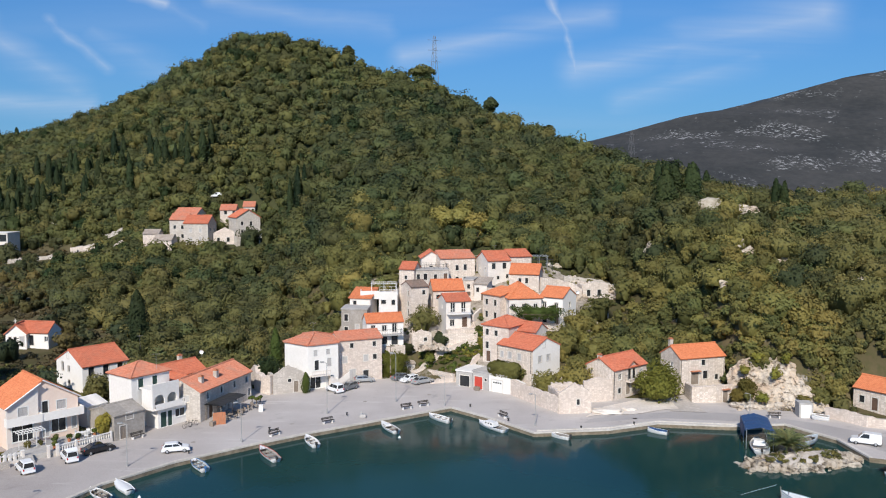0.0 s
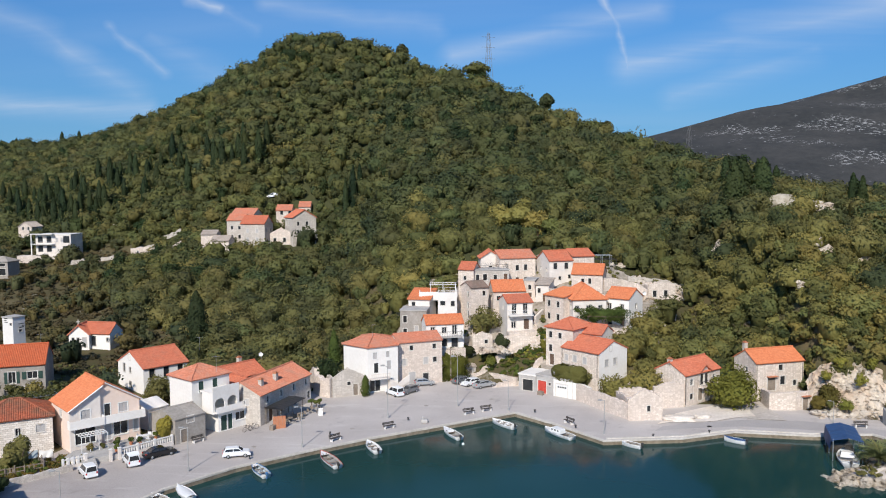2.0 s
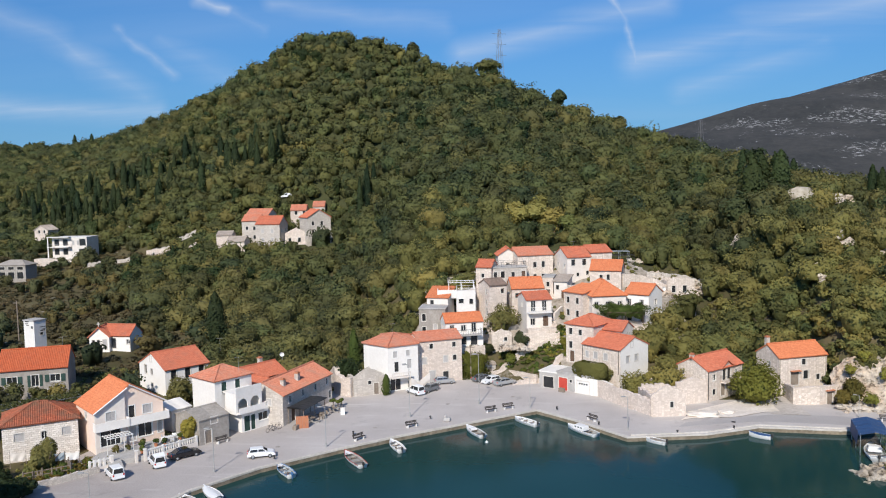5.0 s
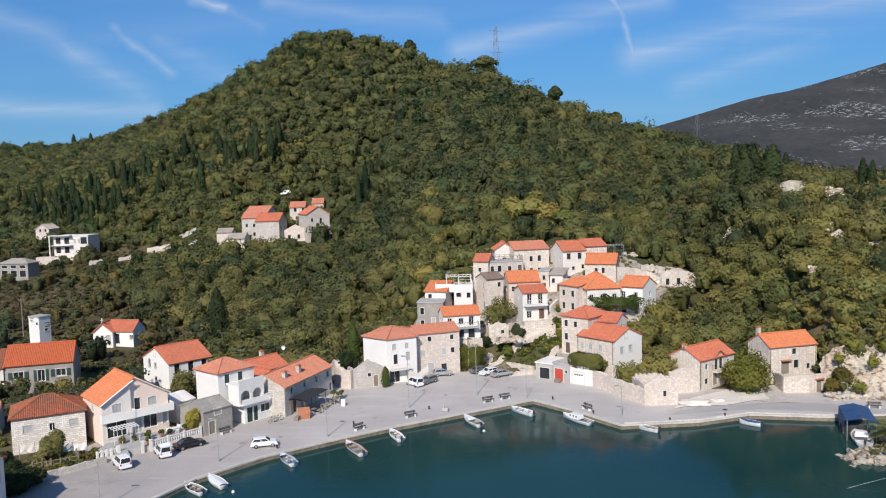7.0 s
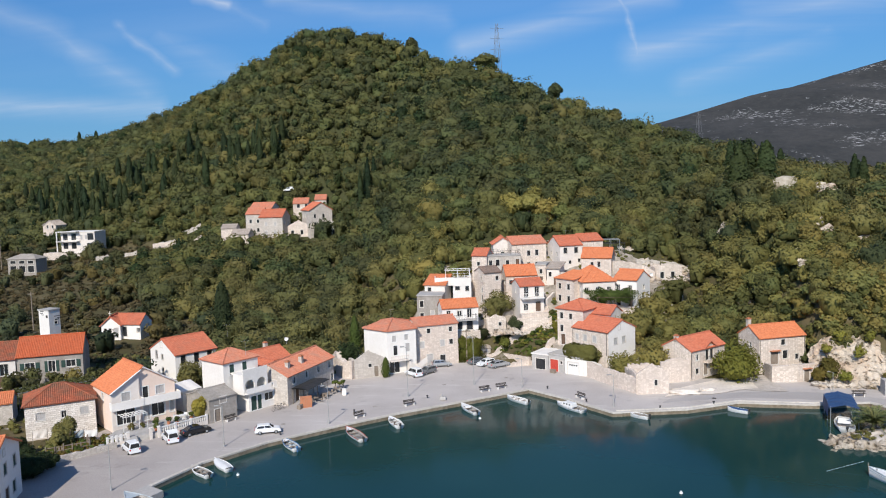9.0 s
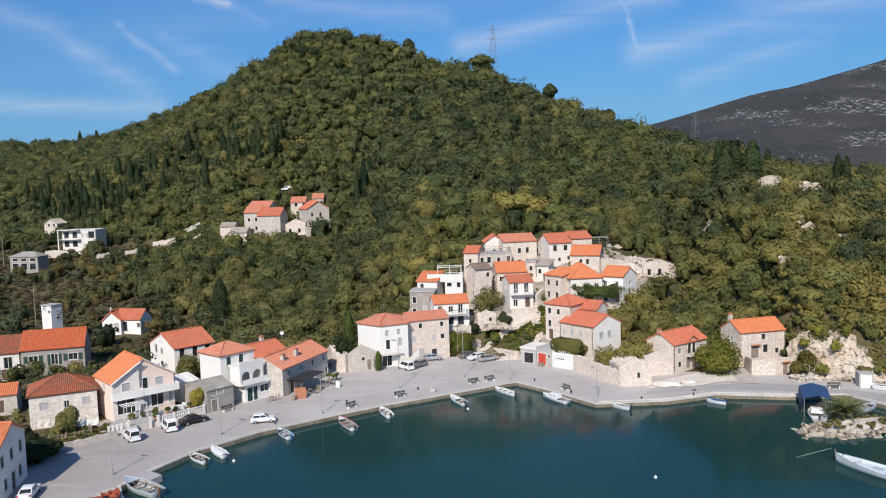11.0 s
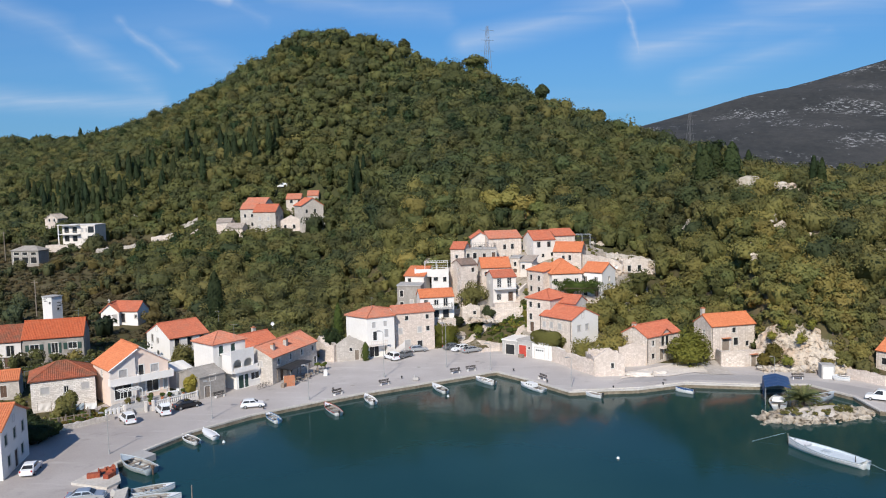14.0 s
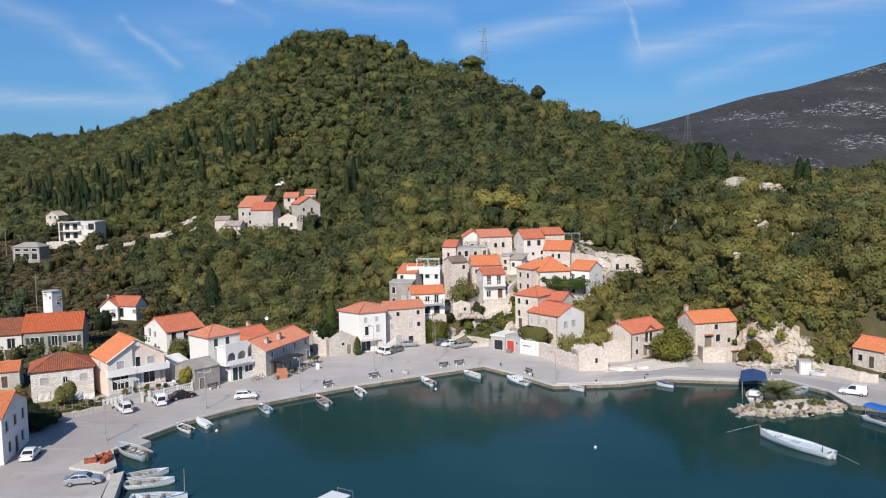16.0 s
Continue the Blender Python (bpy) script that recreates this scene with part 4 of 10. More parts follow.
def plastered(root, mat, side_x, D, h, rise, low, rects, label):
    """A coat of plaster on the right-hand gable of a house."""
    bm = bmesh.new()
    facade(bm, (side_x + 0.02, 0, 0), (0, 1, 0), D, h, low, rects)
    bm.faces.new([bm.verts.new(c) for c in ((side_x + 0.02, 0, h), (side_x + 0.02, D, h), (side_x + 0.02, D / 2, h + rise))])
    bmesh.ops.remove_doubles(bm, verts=bm.verts, dist=0.001)
    part("plaster", bm, mat, root, label)


tower = house("tall white transformer tower with faded dark markings", (-94.8, 145.6), (-92.2, 144.7), 2.6, 4.4, 6.8, "f", 0, "white", "concrete", {"r": [(1.6, 4.0, 0.7, 0.5, "o")]}, name="transformer_tower", category="tower")
chapel = house("white chapel wing with a red roof and a stone cross", (-85.7, 152.3), (-81.9, 152.8), 4.4, 4.2, 2.6, "v", 1.7, "lifted_white", "red", {"f": [(0.8, 0.9, 0.55, 1.0, "o"), (1.75, 0.9, 0.55, 1.0, "o"), (3.0, 0.05, 0.8, 1.9, "l")]}, name="chapel", category="chapel")
part("cross", box(box(bmesh.new(), 1.84, -0.05, 4.4, 1.98, 0.05, 5.5), 1.6, -0.048, 5.02, 2.22, 0.048, 5.14), "surround", chapel, "small stone cross on the gable")
house("white cottage with a red tiled roof in a field", (-83.9, 153.9), (-77.9, 153.4), 4.6, 4.2, 2.6, "u", 1.7, "lifted_white", "red", {"f": [(2.5, 0.05, 0.95, 2.0, "o"), (5.6, 0.9, 0.7, 0.9, "w")]})

# corner house: a white block and a stone wing
house("three-storey stone wing with an orange tiled roof on the square", (-18.5, 137.2), (-11.2, 140.6), 5.4, 1.0, 7.5, "u", 1.0, "stone", "peach",
      {"f": row(2, 2.4, 6.6, 6.05, 0.68, 0.87, "o") + [(1.1, 3.49, 0.84, 1.13, "l"), (5.0, 3.49, 0.84, 1.13, "l"), (6.7, 3.69, 0.73, 0.92, "o"), (5.0, 0.41, 1.05, 1.44, "o"), (2.5, 0.05, 1.16, 2.15, "l")], "r": row(2, 1.9, 5.0, 5.13, 0.73, 1.03, "o")})

# garages below the lower village
house("concrete garage with a dark open doorway", (2.1, 135.9), (4.9, 134.3), 6.0, 1.0, 2.6, "f", 0, "concrete", "white", {"f": [(1.7, 0.02, 1.9, 1.9, "o")]}, name="garage", category="garage")
house("low concrete garage with a red door", (4.95, 134.2), (7.6, 132.1), 5.0, 1.0, 2.9, "f", 0, "concrete", "concrete", {"f": [(1.2, 0.02, 1.7, 2.1, "r"), (2.7, 1.5, 0.5, 0.5, "o")]}, name="garage", category="garage")
white_garage = house("low white garage with a white door with four small lights", (7.65, 132.0), (10.5, 129.9), 4.0, 1.0, 2.9, "f", 0, "white", "concrete", {"f": [(1.6, 0.02, 2.2, 2.1, "G")]}, name="garage", category="garage")
for k in range(4):
    part("door_light", bm_box(0.8 + k * 0.44, 0.02, 1.5, 1.08 + k * 0.44, 0.055, 1.72), "glass", white_garage)
wall_run("whitewashed garden wall above the shore wall", [(10.6, 130.0, 2.7), (12.4, 129.6, 2.5), (13.4, 128.6, 2.2)], 1.0, 2.5, 0.3, "white", "garden_wall")

# ---- the lower village ----
l1 = house("stone house with a red roof and a white gable end", (9.31, 135.98), (14.8, 130.3), 7.2, 4.3, 4.0, "u", 1.6, "palestone", "red",
      {"f": [(1.0, 1.9, 0.7, 1.0, "l"), (2.8, 1.9, 0.8, 1.1, "l"), (4.9, 1.9, 0.8, 1.1, "l")], "r": [(2.9, 4.1, 0.6, 0.9, "w"), (1.9, 1.7, 0.9, 1.1, "l"), (4.1, 1.7, 0.9, 1.1, "l")]}, sink=3.5)
plastered(l1, "lifted_white", math.hypot(5.49, 5.68), 7.2, 4.0, 1.6, -3.5, [(1.9, 1.7, 0.9, 1.1), (4.1, 1.7, 0.9, 1.1)], "white plaster on the gable end")
house("tall narrow stone house with a hipped red roof", (6.9, 139.7), (11.2, 136.4), 6.5, 4.9, 6.2, "h", 1.3, "stone", "red",
      {"f": [(0.9, 4.4, 0.7, 1.1, "o"), (2.8, 4.4, 0.7, 1.0, "o"), (0.9, 2.0, 0.7, 1.2, "o"), (1.2, -0.3, 0.9, 1.9, "d")], "l": row(2, 2, 4.6, 4.4, 0.7, 1.0, "o")})
house("small annexe with a red roof and a white gable", (12.0, 139.3), (16.0, 136.8), 4.6, 6.3, 3.9, "u", 1.2, "oldwhite", "red", {"r": [(2.3, 2.0, 0.7, 0.9, "w")]}, sink=3)
m1 = house("large stone house with a bright orange hipped roof", (12.0, 145.9), (18.1, 147.1), 8.5, 9.0, 5.9, "h", 2.3, "oldwhite", "orange",
      {"f": [(0.8, 3.6, 0.8, 1.2, "w"), (2.9, 3.6, 0.8, 1.2, "w"), (5.1, 3.6, 0.8, 1.2, "w"), (1.2, 0.6, 0.8, 1.3, "w"), (3.9, 0.2, 1.0, 2.0, "d")],
       "l": row(3, 1.8, 7.2, 3.9, 0.7, 1.0, "o") + row(2, 2.6, 6.4, 1.3, 0.7, 1.0, "o")}, sink=3)
house("narrow stone house with an orange lean-to roof", (7.3, 151.1), (10.4, 147.3), 4.6, 8.8, 6.3, "m", 1.0, "stone", "orange", {"f": row(2, 1.1, 3.5, 4.32, 0.83, 1.10, "o") + row(2, 1.1, 3.5, 1.91, 0.83, 1.20, "o")}, sink=3)
m2 = house("white two-storey house with an orange roof and vine arbour", (18.0, 148.5), (21.9, 145.8), 5.6, 9.5, 5.5, "u", 1.5, "lifted_white", "orange",
      {"f": [(0.9, 3.3, 0.8, 1.2, "w"), (3.4, 3.3, 0.7, 1.2, "w"), (3.5, 0.2, 0.8, 1.9, "d"), (1.0, 0.4, 0.9, 1.6, "o")], "r": [(2.9, 3.4, 0.8, 1.0, "w"), (4.3, 0.9, 0.9, 1.2, "w")]}, sink=3)
w1 = house("white house with a red roof and an upper balcony", (0.3, 147.0), (4.9, 148.3), 5.6, 9.1, 5.0, "u", 1.0, "oldwhite", "red",
      {"f": [(1.3, 2.9, 0.9, 1.9, "w"), (3.4, 2.9, 0.9, 1.9, "w"), (1.2, 0.3, 0.9, 1.3, "w"), (3.6, 0.05, 1.0, 1.9, "d")], "l": [(2.8, 3.4, 0.6, 0.9, "o")]}, sink=3)
w2 = house("white house with an orange gable roof and shaded porch", (-14.2, 143.2), (-7.6, 145.1), 4.4, 6.4, 4.3, "u", 1.2, "white", "orange",
      {"f": [(1.2, 2.3, 0.8, 1.5, "w"), (3.3, 2.6, 0.9, 1.1, "w"), (5.2, 2.3, 0.9, 1.7, "w"), (1.3, 0.0, 1.0, 1.7, "d"), (3.2, 0.2, 1.2, 1.4, "o"), (5.2, 0.0, 1.2, 1.7, "o")], "l": row(2, 1.6, 3.6, 2.4, 0.6, 1.1, "o")}, sink=3)
house("roofless grey concrete house shell", (-19.5, 148.2), (-14.6, 148.0), 5.0, 7.6, 4.8, "f", 0, "grey", "concrete", {"f": [(0.9, 2.6, 0.7, 1.3, "o"), (0.9, 0.2, 0.7, 1.3, "o"), (3.0, 1.0, 0.7, 1.0, "l")]}, sink=3)
house("little white house with a small orange roof", (-18.5, 153.2), (-14.4, 152.4), 4.5, 10.0, 3.9, "m", 1.4, "oldwhite", "orange", {"f": [(1.0, 2.4, 0.7, 1.0, "o")]}, sink=3)
w4 = house("white flat-roofed house with a railed roof terrace", (-12.8, 152.7), (-9.2, 153.0), 5.0, 10.6, 3.9, "f", 0, "white", "white", {"f": [(0.9, 2.2, 0.9, 1.3, "o"), (2.8, 2.0, 0.7, 1.8, "o")]}, sink=3)
house("tall narrow stone house with a brown roof", (-6.5, 151.8), (-3.3, 153.6), 4.2, 10.3, 5.9, "u", 0.9, "stone", "brown", {"f": [(2.8, 4.3, 0.7, 0.9, "o")], "l": [(3.0, 4.1, 0.6, 1.0, "o"), (3.0, 2.0, 0.6, 1.0, "o"), (3.0, 0.1, 0.7, 1.4, "o")]}, sink=3)
house("stone house with a broad orange roof behind", (-2.3, 154.1), (3.8, 155.3), 5.0, 11.1, 4.2, "u", 1.7, "stone", "orange", {"f": [(1.0, 2.4, 0.7, 0.9, "o")], "l": row(2, 1.4, 3.2, 2.3, 0.6, 0.9, "o")}, sink=3)
house("small stone house with a red roof at the village edge", (-9.4, 162.1), (-6.3, 161.3), 4.5, 14.8, 3.9, "u", 1.2, "stone", "red", {"f": [(1.4, 1.8, 0.6, 0.8, "o")]}, sink=3)
ut = house("stone house with a bare concrete roof terrace", (-6.3, 162.2), (0.8, 163.6), 3.8, 14.6, 3.8, "f", 0, "greystone", "concrete", {"f": [(0.8, 1.9, 0.7, 1.1, "o"), (2.3, 1.8, 0.8, 1.3, "o"), (4.4, 1.9, 0.7, 1.0, "o"), (6.5, 1.3, 0.8, 1.8, "d")]}, sink=3)
house("white house with a red gable roof behind a terrace", (-5.1, 168.9), (-0.8, 169.4), 5.0, 15.7, 4.7, "v", 1.4, "oldwhite", "red", {"f": [(2.1, 2.0, 0.7, 1.0, "o")]}, sink=3)
house("big pale stone house with a faded red roof", (-1.0, 166.2), (6.3, 168.5), 7.0, 14.3, 6.2, "u", 1.3, "palestone", "peach", {"f": [(3.7, 3.64, 0.72, 1.11, "o"), (5.5, 3.64, 0.72, 1.21, "o"), (3.7, 1.01, 0.72, 1.21, "o"), (5.5, 1.01, 0.72, 1.21, "o")]}, sink=3)
house("tall whitewashed house with a red gable roof", (8.9, 164.0), (13.7, 165.7), 6.6, 13.9, 6.3, "u", 1.7, "oldwhite", "red", {"f": [(1.3, 4.6, 0.85, 1.25, "o"), (3.7, 4.6, 0.85, 1.25, "o"), (2.3, 2.4, 0.6, 0.7, "o"), (4.4, 2.6, 0.6, 0.8, "o")], "l": row(2, 2.1, 5.2, 3.94, 0.62, 0.91, "o") + row(2, 2.1, 5.2, 1.31, 0.62, 0.91, "o")}, sink=3)
house("pale house with a red roof ending the top row", (13.8, 167.4), (18.4, 169.0), 6.0, 15.1, 5.7, "u", 1.2, "palestone", "red", {"f": [(1.1, 3.04, 0.93, 1.22, "o"), (3.2, 3.04, 0.93, 1.22, "o")]}, sink=3)
house("low stone house with a bright orange roof", (13.2, 162.2), (19.1, 160.6), 5.4, 14.7, 3.1, "u", 1.7, "stone", "orange", {"f": [(2.2, 1.4, 0.6, 0.8, "o"), (3.6, 1.2, 0.6, 1.1, "o")]}, sink=3)

house("small white porch house with a grey lean-to roof", (5.9, 158.4), (8.4, 157.6), 4.0, 12.2, 3.9, "m", 0.8, "oldwhite", "stoneroof", {"f": [(0.7, 2.3, 0.6, 0.9, "o"), (1.9, 0.3, 0.9, 1.9, "d")], "l": [(2.0, 2.3, 0.7, 0.9, "o")]}, sink=3)
house("narrow stone annexe with a flat concrete top", (3.7, 159.6), (5.8, 159.2), 5.0, 12.4, 4.3, "f", 0, "stone", "concrete", {"f": [(1.1, 2.6, 0.6, 0.9, "o"), (1.1, 0.2, 0.8, 1.8, "d")]}, sink=3)
wall_run("stone terrace wall below the top row of houses", [(8.4, 160.2, 2.6), (11.0, 160.6, 2.4), (13.3, 161.2, 1.9)], 12.4, 2.4, 0.4, "stone", "garden_wall")
wall_run("stone terrace wall below a low stone house", [(12.4, 158.4, 2.2), (16.4, 157.4, 2.0), (20.6, 157.0, 1.5)], 12.6, 2.0, 0.4, "palestone", "garden_wall", 0.15)

# ---- houses along the shore road ----
cottage = house("stone cottage with a red dormered roof beside a large tree", (27.4, 126.0), (34.2, 131.9), 5.9, 1.4, 4.5, "u", 1.6, "palestone", "red",
      {"f": [(1.7, 2.75, 0.9, 1.0, "w"), (1.7, 0.55, 0.9, 0.9, "o"), (3.9, 0.05, 1.1, 1.9, "D"), (4.3, 2.45, 0.95, 1.75, "o"), (5.5, 2.45, 0.95, 1.75, "o"), (7.4, 2.7, 0.8, 1.0, "w")]}, stacks=((0.3, 3.1, 5.6, 6.6),))
shore_house = house("stone house with a bright orange roof above a terrace", (39.35, 130.2), (47.75, 133.2), 5.6, 2.4, 4.6, "u", 1.6, "palestone", "orange",
      {"f": [(2.9, 0.05, 1.5, 2.2, "D"), (4.6, 3.2, 0.8, 0.95, "o"), (5.0, 0.9, 0.95, 1.35, "o"), (7.3, 0.6, 0.7, 0.9, "o")], "l": [(3.2, 2.6, 0.8, 1.0, "w")]}, stacks=((0.45, 3.5, 6.0, 7.3),))
house("small stone house with an orange roof by the road bend", (63.6, 121.2), (66.7, 116.7), 5.0, 1.6, 3.1, "u", 1.5, "palestone", "orange", {"f": [(1.3, 0.89, 0.84, 1.09, "o"), (3.3, 0.05, 0.95, 1.97, "d")]})

# ---- hamlet on the hillside ----
house("tall stone house with a red roof in the hillside hamlet", (-79.0, 238.0), (-71.4, 237.2), 6.5, 18.4, 6.3, "u", 2.2, "greystone", "red", {"f": row(2, 2.2, 5.2, 3.6, 0.8, 1.2, "l") + row(2, 2.2, 5.2, 1.0, 0.8, 1.2, "l"), "r": row(2, 1.8, 4.6, 3.8, 0.7, 1.1, "o")}, sink=3)
house("half-ruined stone house with a faded roof in the hamlet", (-84.6, 242.0), (-79.1, 241.6), 5.5, 19.2, 6.4, "u", 1.7, "greystone", "peach", {"f": row(2, 1.6, 4.0, 3.6, 0.8, 1.1, "o") + row(2, 1.6, 4.0, 0.8, 0.8, 1.2, "o")}, sink=3)
house("three-storey stone house with a gable in the hamlet", (-63.2, 238.5), (-57.0, 242.7), 7.0, 18.0, 8.4, "v", 2.3, "greystone", "red", {"f": row(2, 1.8, 4.6, 6.0, 0.8, 1.2, "o") + row(2, 1.8, 4.6, 3.3, 0.8, 1.2, "o") + row(2, 1.8, 4.6, 0.7, 0.8, 1.2, "o"), "l": row(2, 1.6, 3.4, 6.0, 0.6, 1.0, "o") + row(2, 1.6, 3.4, 3.2, 0.6, 1.1, "o")}, sink=3)
house("pale house with a faded red roof in the hillside hamlet", (-86.6, 251.3), (-78.8, 250.0), 7.0, 21.2, 5.6, "u", 2.0, "oldwhite", "peach", {"f": row(2, 1.4, 3.8, 4.2, 0.8, 1.1, "o")}, sink=3)
house("faded stone house with a red roof behind in the hamlet", (-73.0, 255.5), (-68.0, 256.0), 6.0, 23.0, 5.2, "u", 1.6, "stone", "peach", {"f": row(2, 1.8, 4.4, 3.8, 0.9, 1.2, "o")}, sink=3)
house("stone house with a peach roof at the hamlet's back", (-66.6, 259.5), (-62.8, 260.0), 6.0, 24.0, 5.2, "u", 1.5, "stone", "peach", {"f": row(2, 1.2, 3.2, 3.4, 0.8, 1.1, "o")}, sink=3)
house("low stone barn with a mossy stone roof", (-89.8, 234.0), (-85.3, 234.6), 6.0, 17.2, 4.5, "u", 1.0, "stone", "stoneroof", {}, sink=3)
house("small stone barn with a weathered stone roof", (-85.7, 231.0), (-80.3, 231.0), 5.0, 16.6, 3.4, "u", 1.3, "palestone", "stoneroof", {}, sink=3)
house("small white annexe at the edge of the hamlet", (-56.6, 238.4), (-53.4, 238.4), 4.0, 18.4, 4.1, "f", 0, "white", "white", {"f": [(1.0, 0.3, 0.9, 1.7, "o"), (2.3, 2.4, 0.8, 1.0, "o")]}, sink=3)
villa = house("white modern flat-roofed villa on the hillside", (-157.3, 261.0), (-145.2, 261.3), 8.0, 14.2, 6.0, "f", 0, "oldwhite", "white", {"f": row(2, 1.6, 4.6, 3.4, 1.7, 2.1, "o") + row(2, 1.6, 4.6, 0.3, 1.7, 2.1, "o") + row(2, 7.4, 9.0, 3.6, 0.7, 1.4, "l") + [(10.6, 3.3, 2.2, 2.3, "o"), (10.4, 0.3, 2.4, 1.9, "o")]}, sink=3)
house("unfinished grey concrete house with open bays", (-158.4, 232.4), (-148.8, 231.9), 5.4, 9.4, 4.4, "h", 1.2, "grey", "grey", {"f": row(3, 1.8, 7.8, 0.3, 2.1, 2.0, "o") + row(3, 1.8, 7.8, 3.0, 1.9, 0.9, "o")}, sink=3, wave=9)
house("small stone hut with a weathered roof among trees", (-181.4, 290.0), (-175.8, 289.4), 6.0, 19.2, 2.4, "v", 1.7, "stone", "stoneroof", {"f": [(2.0, 1.2, 0.8, 1.2, "o"), (4.2, 1.2, 0.8, 1.2, "o")]}, sink=3)


# ---- houses with shapes of their own ----
def corner_house():
    """A white block on a skewed plan with a four-sided roof."""
    pts = [(-27.7, 135.7), (-23.0, 132.4), (-18.3, 135.2), (-19.8, 142.1), (-25.8, 143.1)]
    z0, h = 1.0, 7.65
    apex = Vector((-22.8, 137.7, h + 1.3))
    root = thing("house", "tall white corner house with a hipped faded orange roof", "house", pose(0, 0, z0))
    wins = {0: [], 1: [(1.3, 5.6, 0.75, 1.1, "l"), (3.6, 5.7, 0.7, 1.0, "l"), (1.5, 3.2, 0.8, 1.7, "o"), (3.8, 3.6, 0.8, 1.5, "l"), (1.3, 0.05, 1.9, 2.2, "w"), (3.9, 0.3, 0.9, 1.7, "o")]}
    bm, rf, hips = bmesh.new(), bmesh.new(), bmesh.new()
    over = 0.35
    ctr = Vector((sum(p[0] for p in pts) / 5, sum(p[1] for p in pts) / 5))
    for i, p in enumerate(pts):
        q = pts[(i + 1) % 5]
        u = (Vector(q) - Vector(p)).normalized()
        facade(bm, (*p, 0), (u.x, u.y, 0), (Vector(q) - Vector(p)).length, h, -2, wins.get(i, []))
        for r in wins.get(i, []):
            c = Vector(p) + u * r[0]
            opening(root, pose(c.x, c.y, r[1], 0, 0, turn(*p, *q)), *r[2:], "frame")
        e0, e1 = (Vector(c) + (Vector(c) - ctr).normalized() * over for c in (p, q))
        d = (e1 - e0).normalized()
        e0, e1 = Vector((*e0, h)), Vector((*e1, h))
        s = (apex - e0).dot(Vector((*d, 0)))
        foot = e0 + Vector((*d, 0)) * s
        roof_plane(rf, e0, e1, apex - foot, 0.26, s, (e1 - e0).length - s)
        cap(hips, e0 + Vector((0, 0, 0.08)), apex + Vector((0, 0, 0.08)), 0.13)
    part("wall", bm, "white", root)
    roof = part("roof", rf, "peach", root)
    part("ridge_tiles", hips, "peach", roof)
    m = pose(-21.2, 133.3, 0, 0, 0, turn(-23.0, 132.4, -18.3, 135.2))
    for k in range(11):
        part("step", bm_box(1.5 + k * 0.26, -1.2, -0.2, 1.758 + k * 0.26, -0.05, 2.1 - k * 0.19, 0, m), "oldwhite", root, "white outside step")
    par = bmesh.new()
    box(par, -1.9, -1.25, 2.35, 1.5, -0.05, 2.5, 0, m)
    for k in range(9):
        box(par, -1.85 + k * 0.4, -1.22, 2.5, -1.75 + k * 0.4, -1.12, 3.2, 0, m)
    box(par, -1.9, -1.25, 3.2, 1.5, -1.08, 3.3, 0, m)
    part("balcony", par, "oldwhite", root)
    TAKEN.append((-22.8, 137.7, 0.3, 4.8, 4.5))


corner_house()


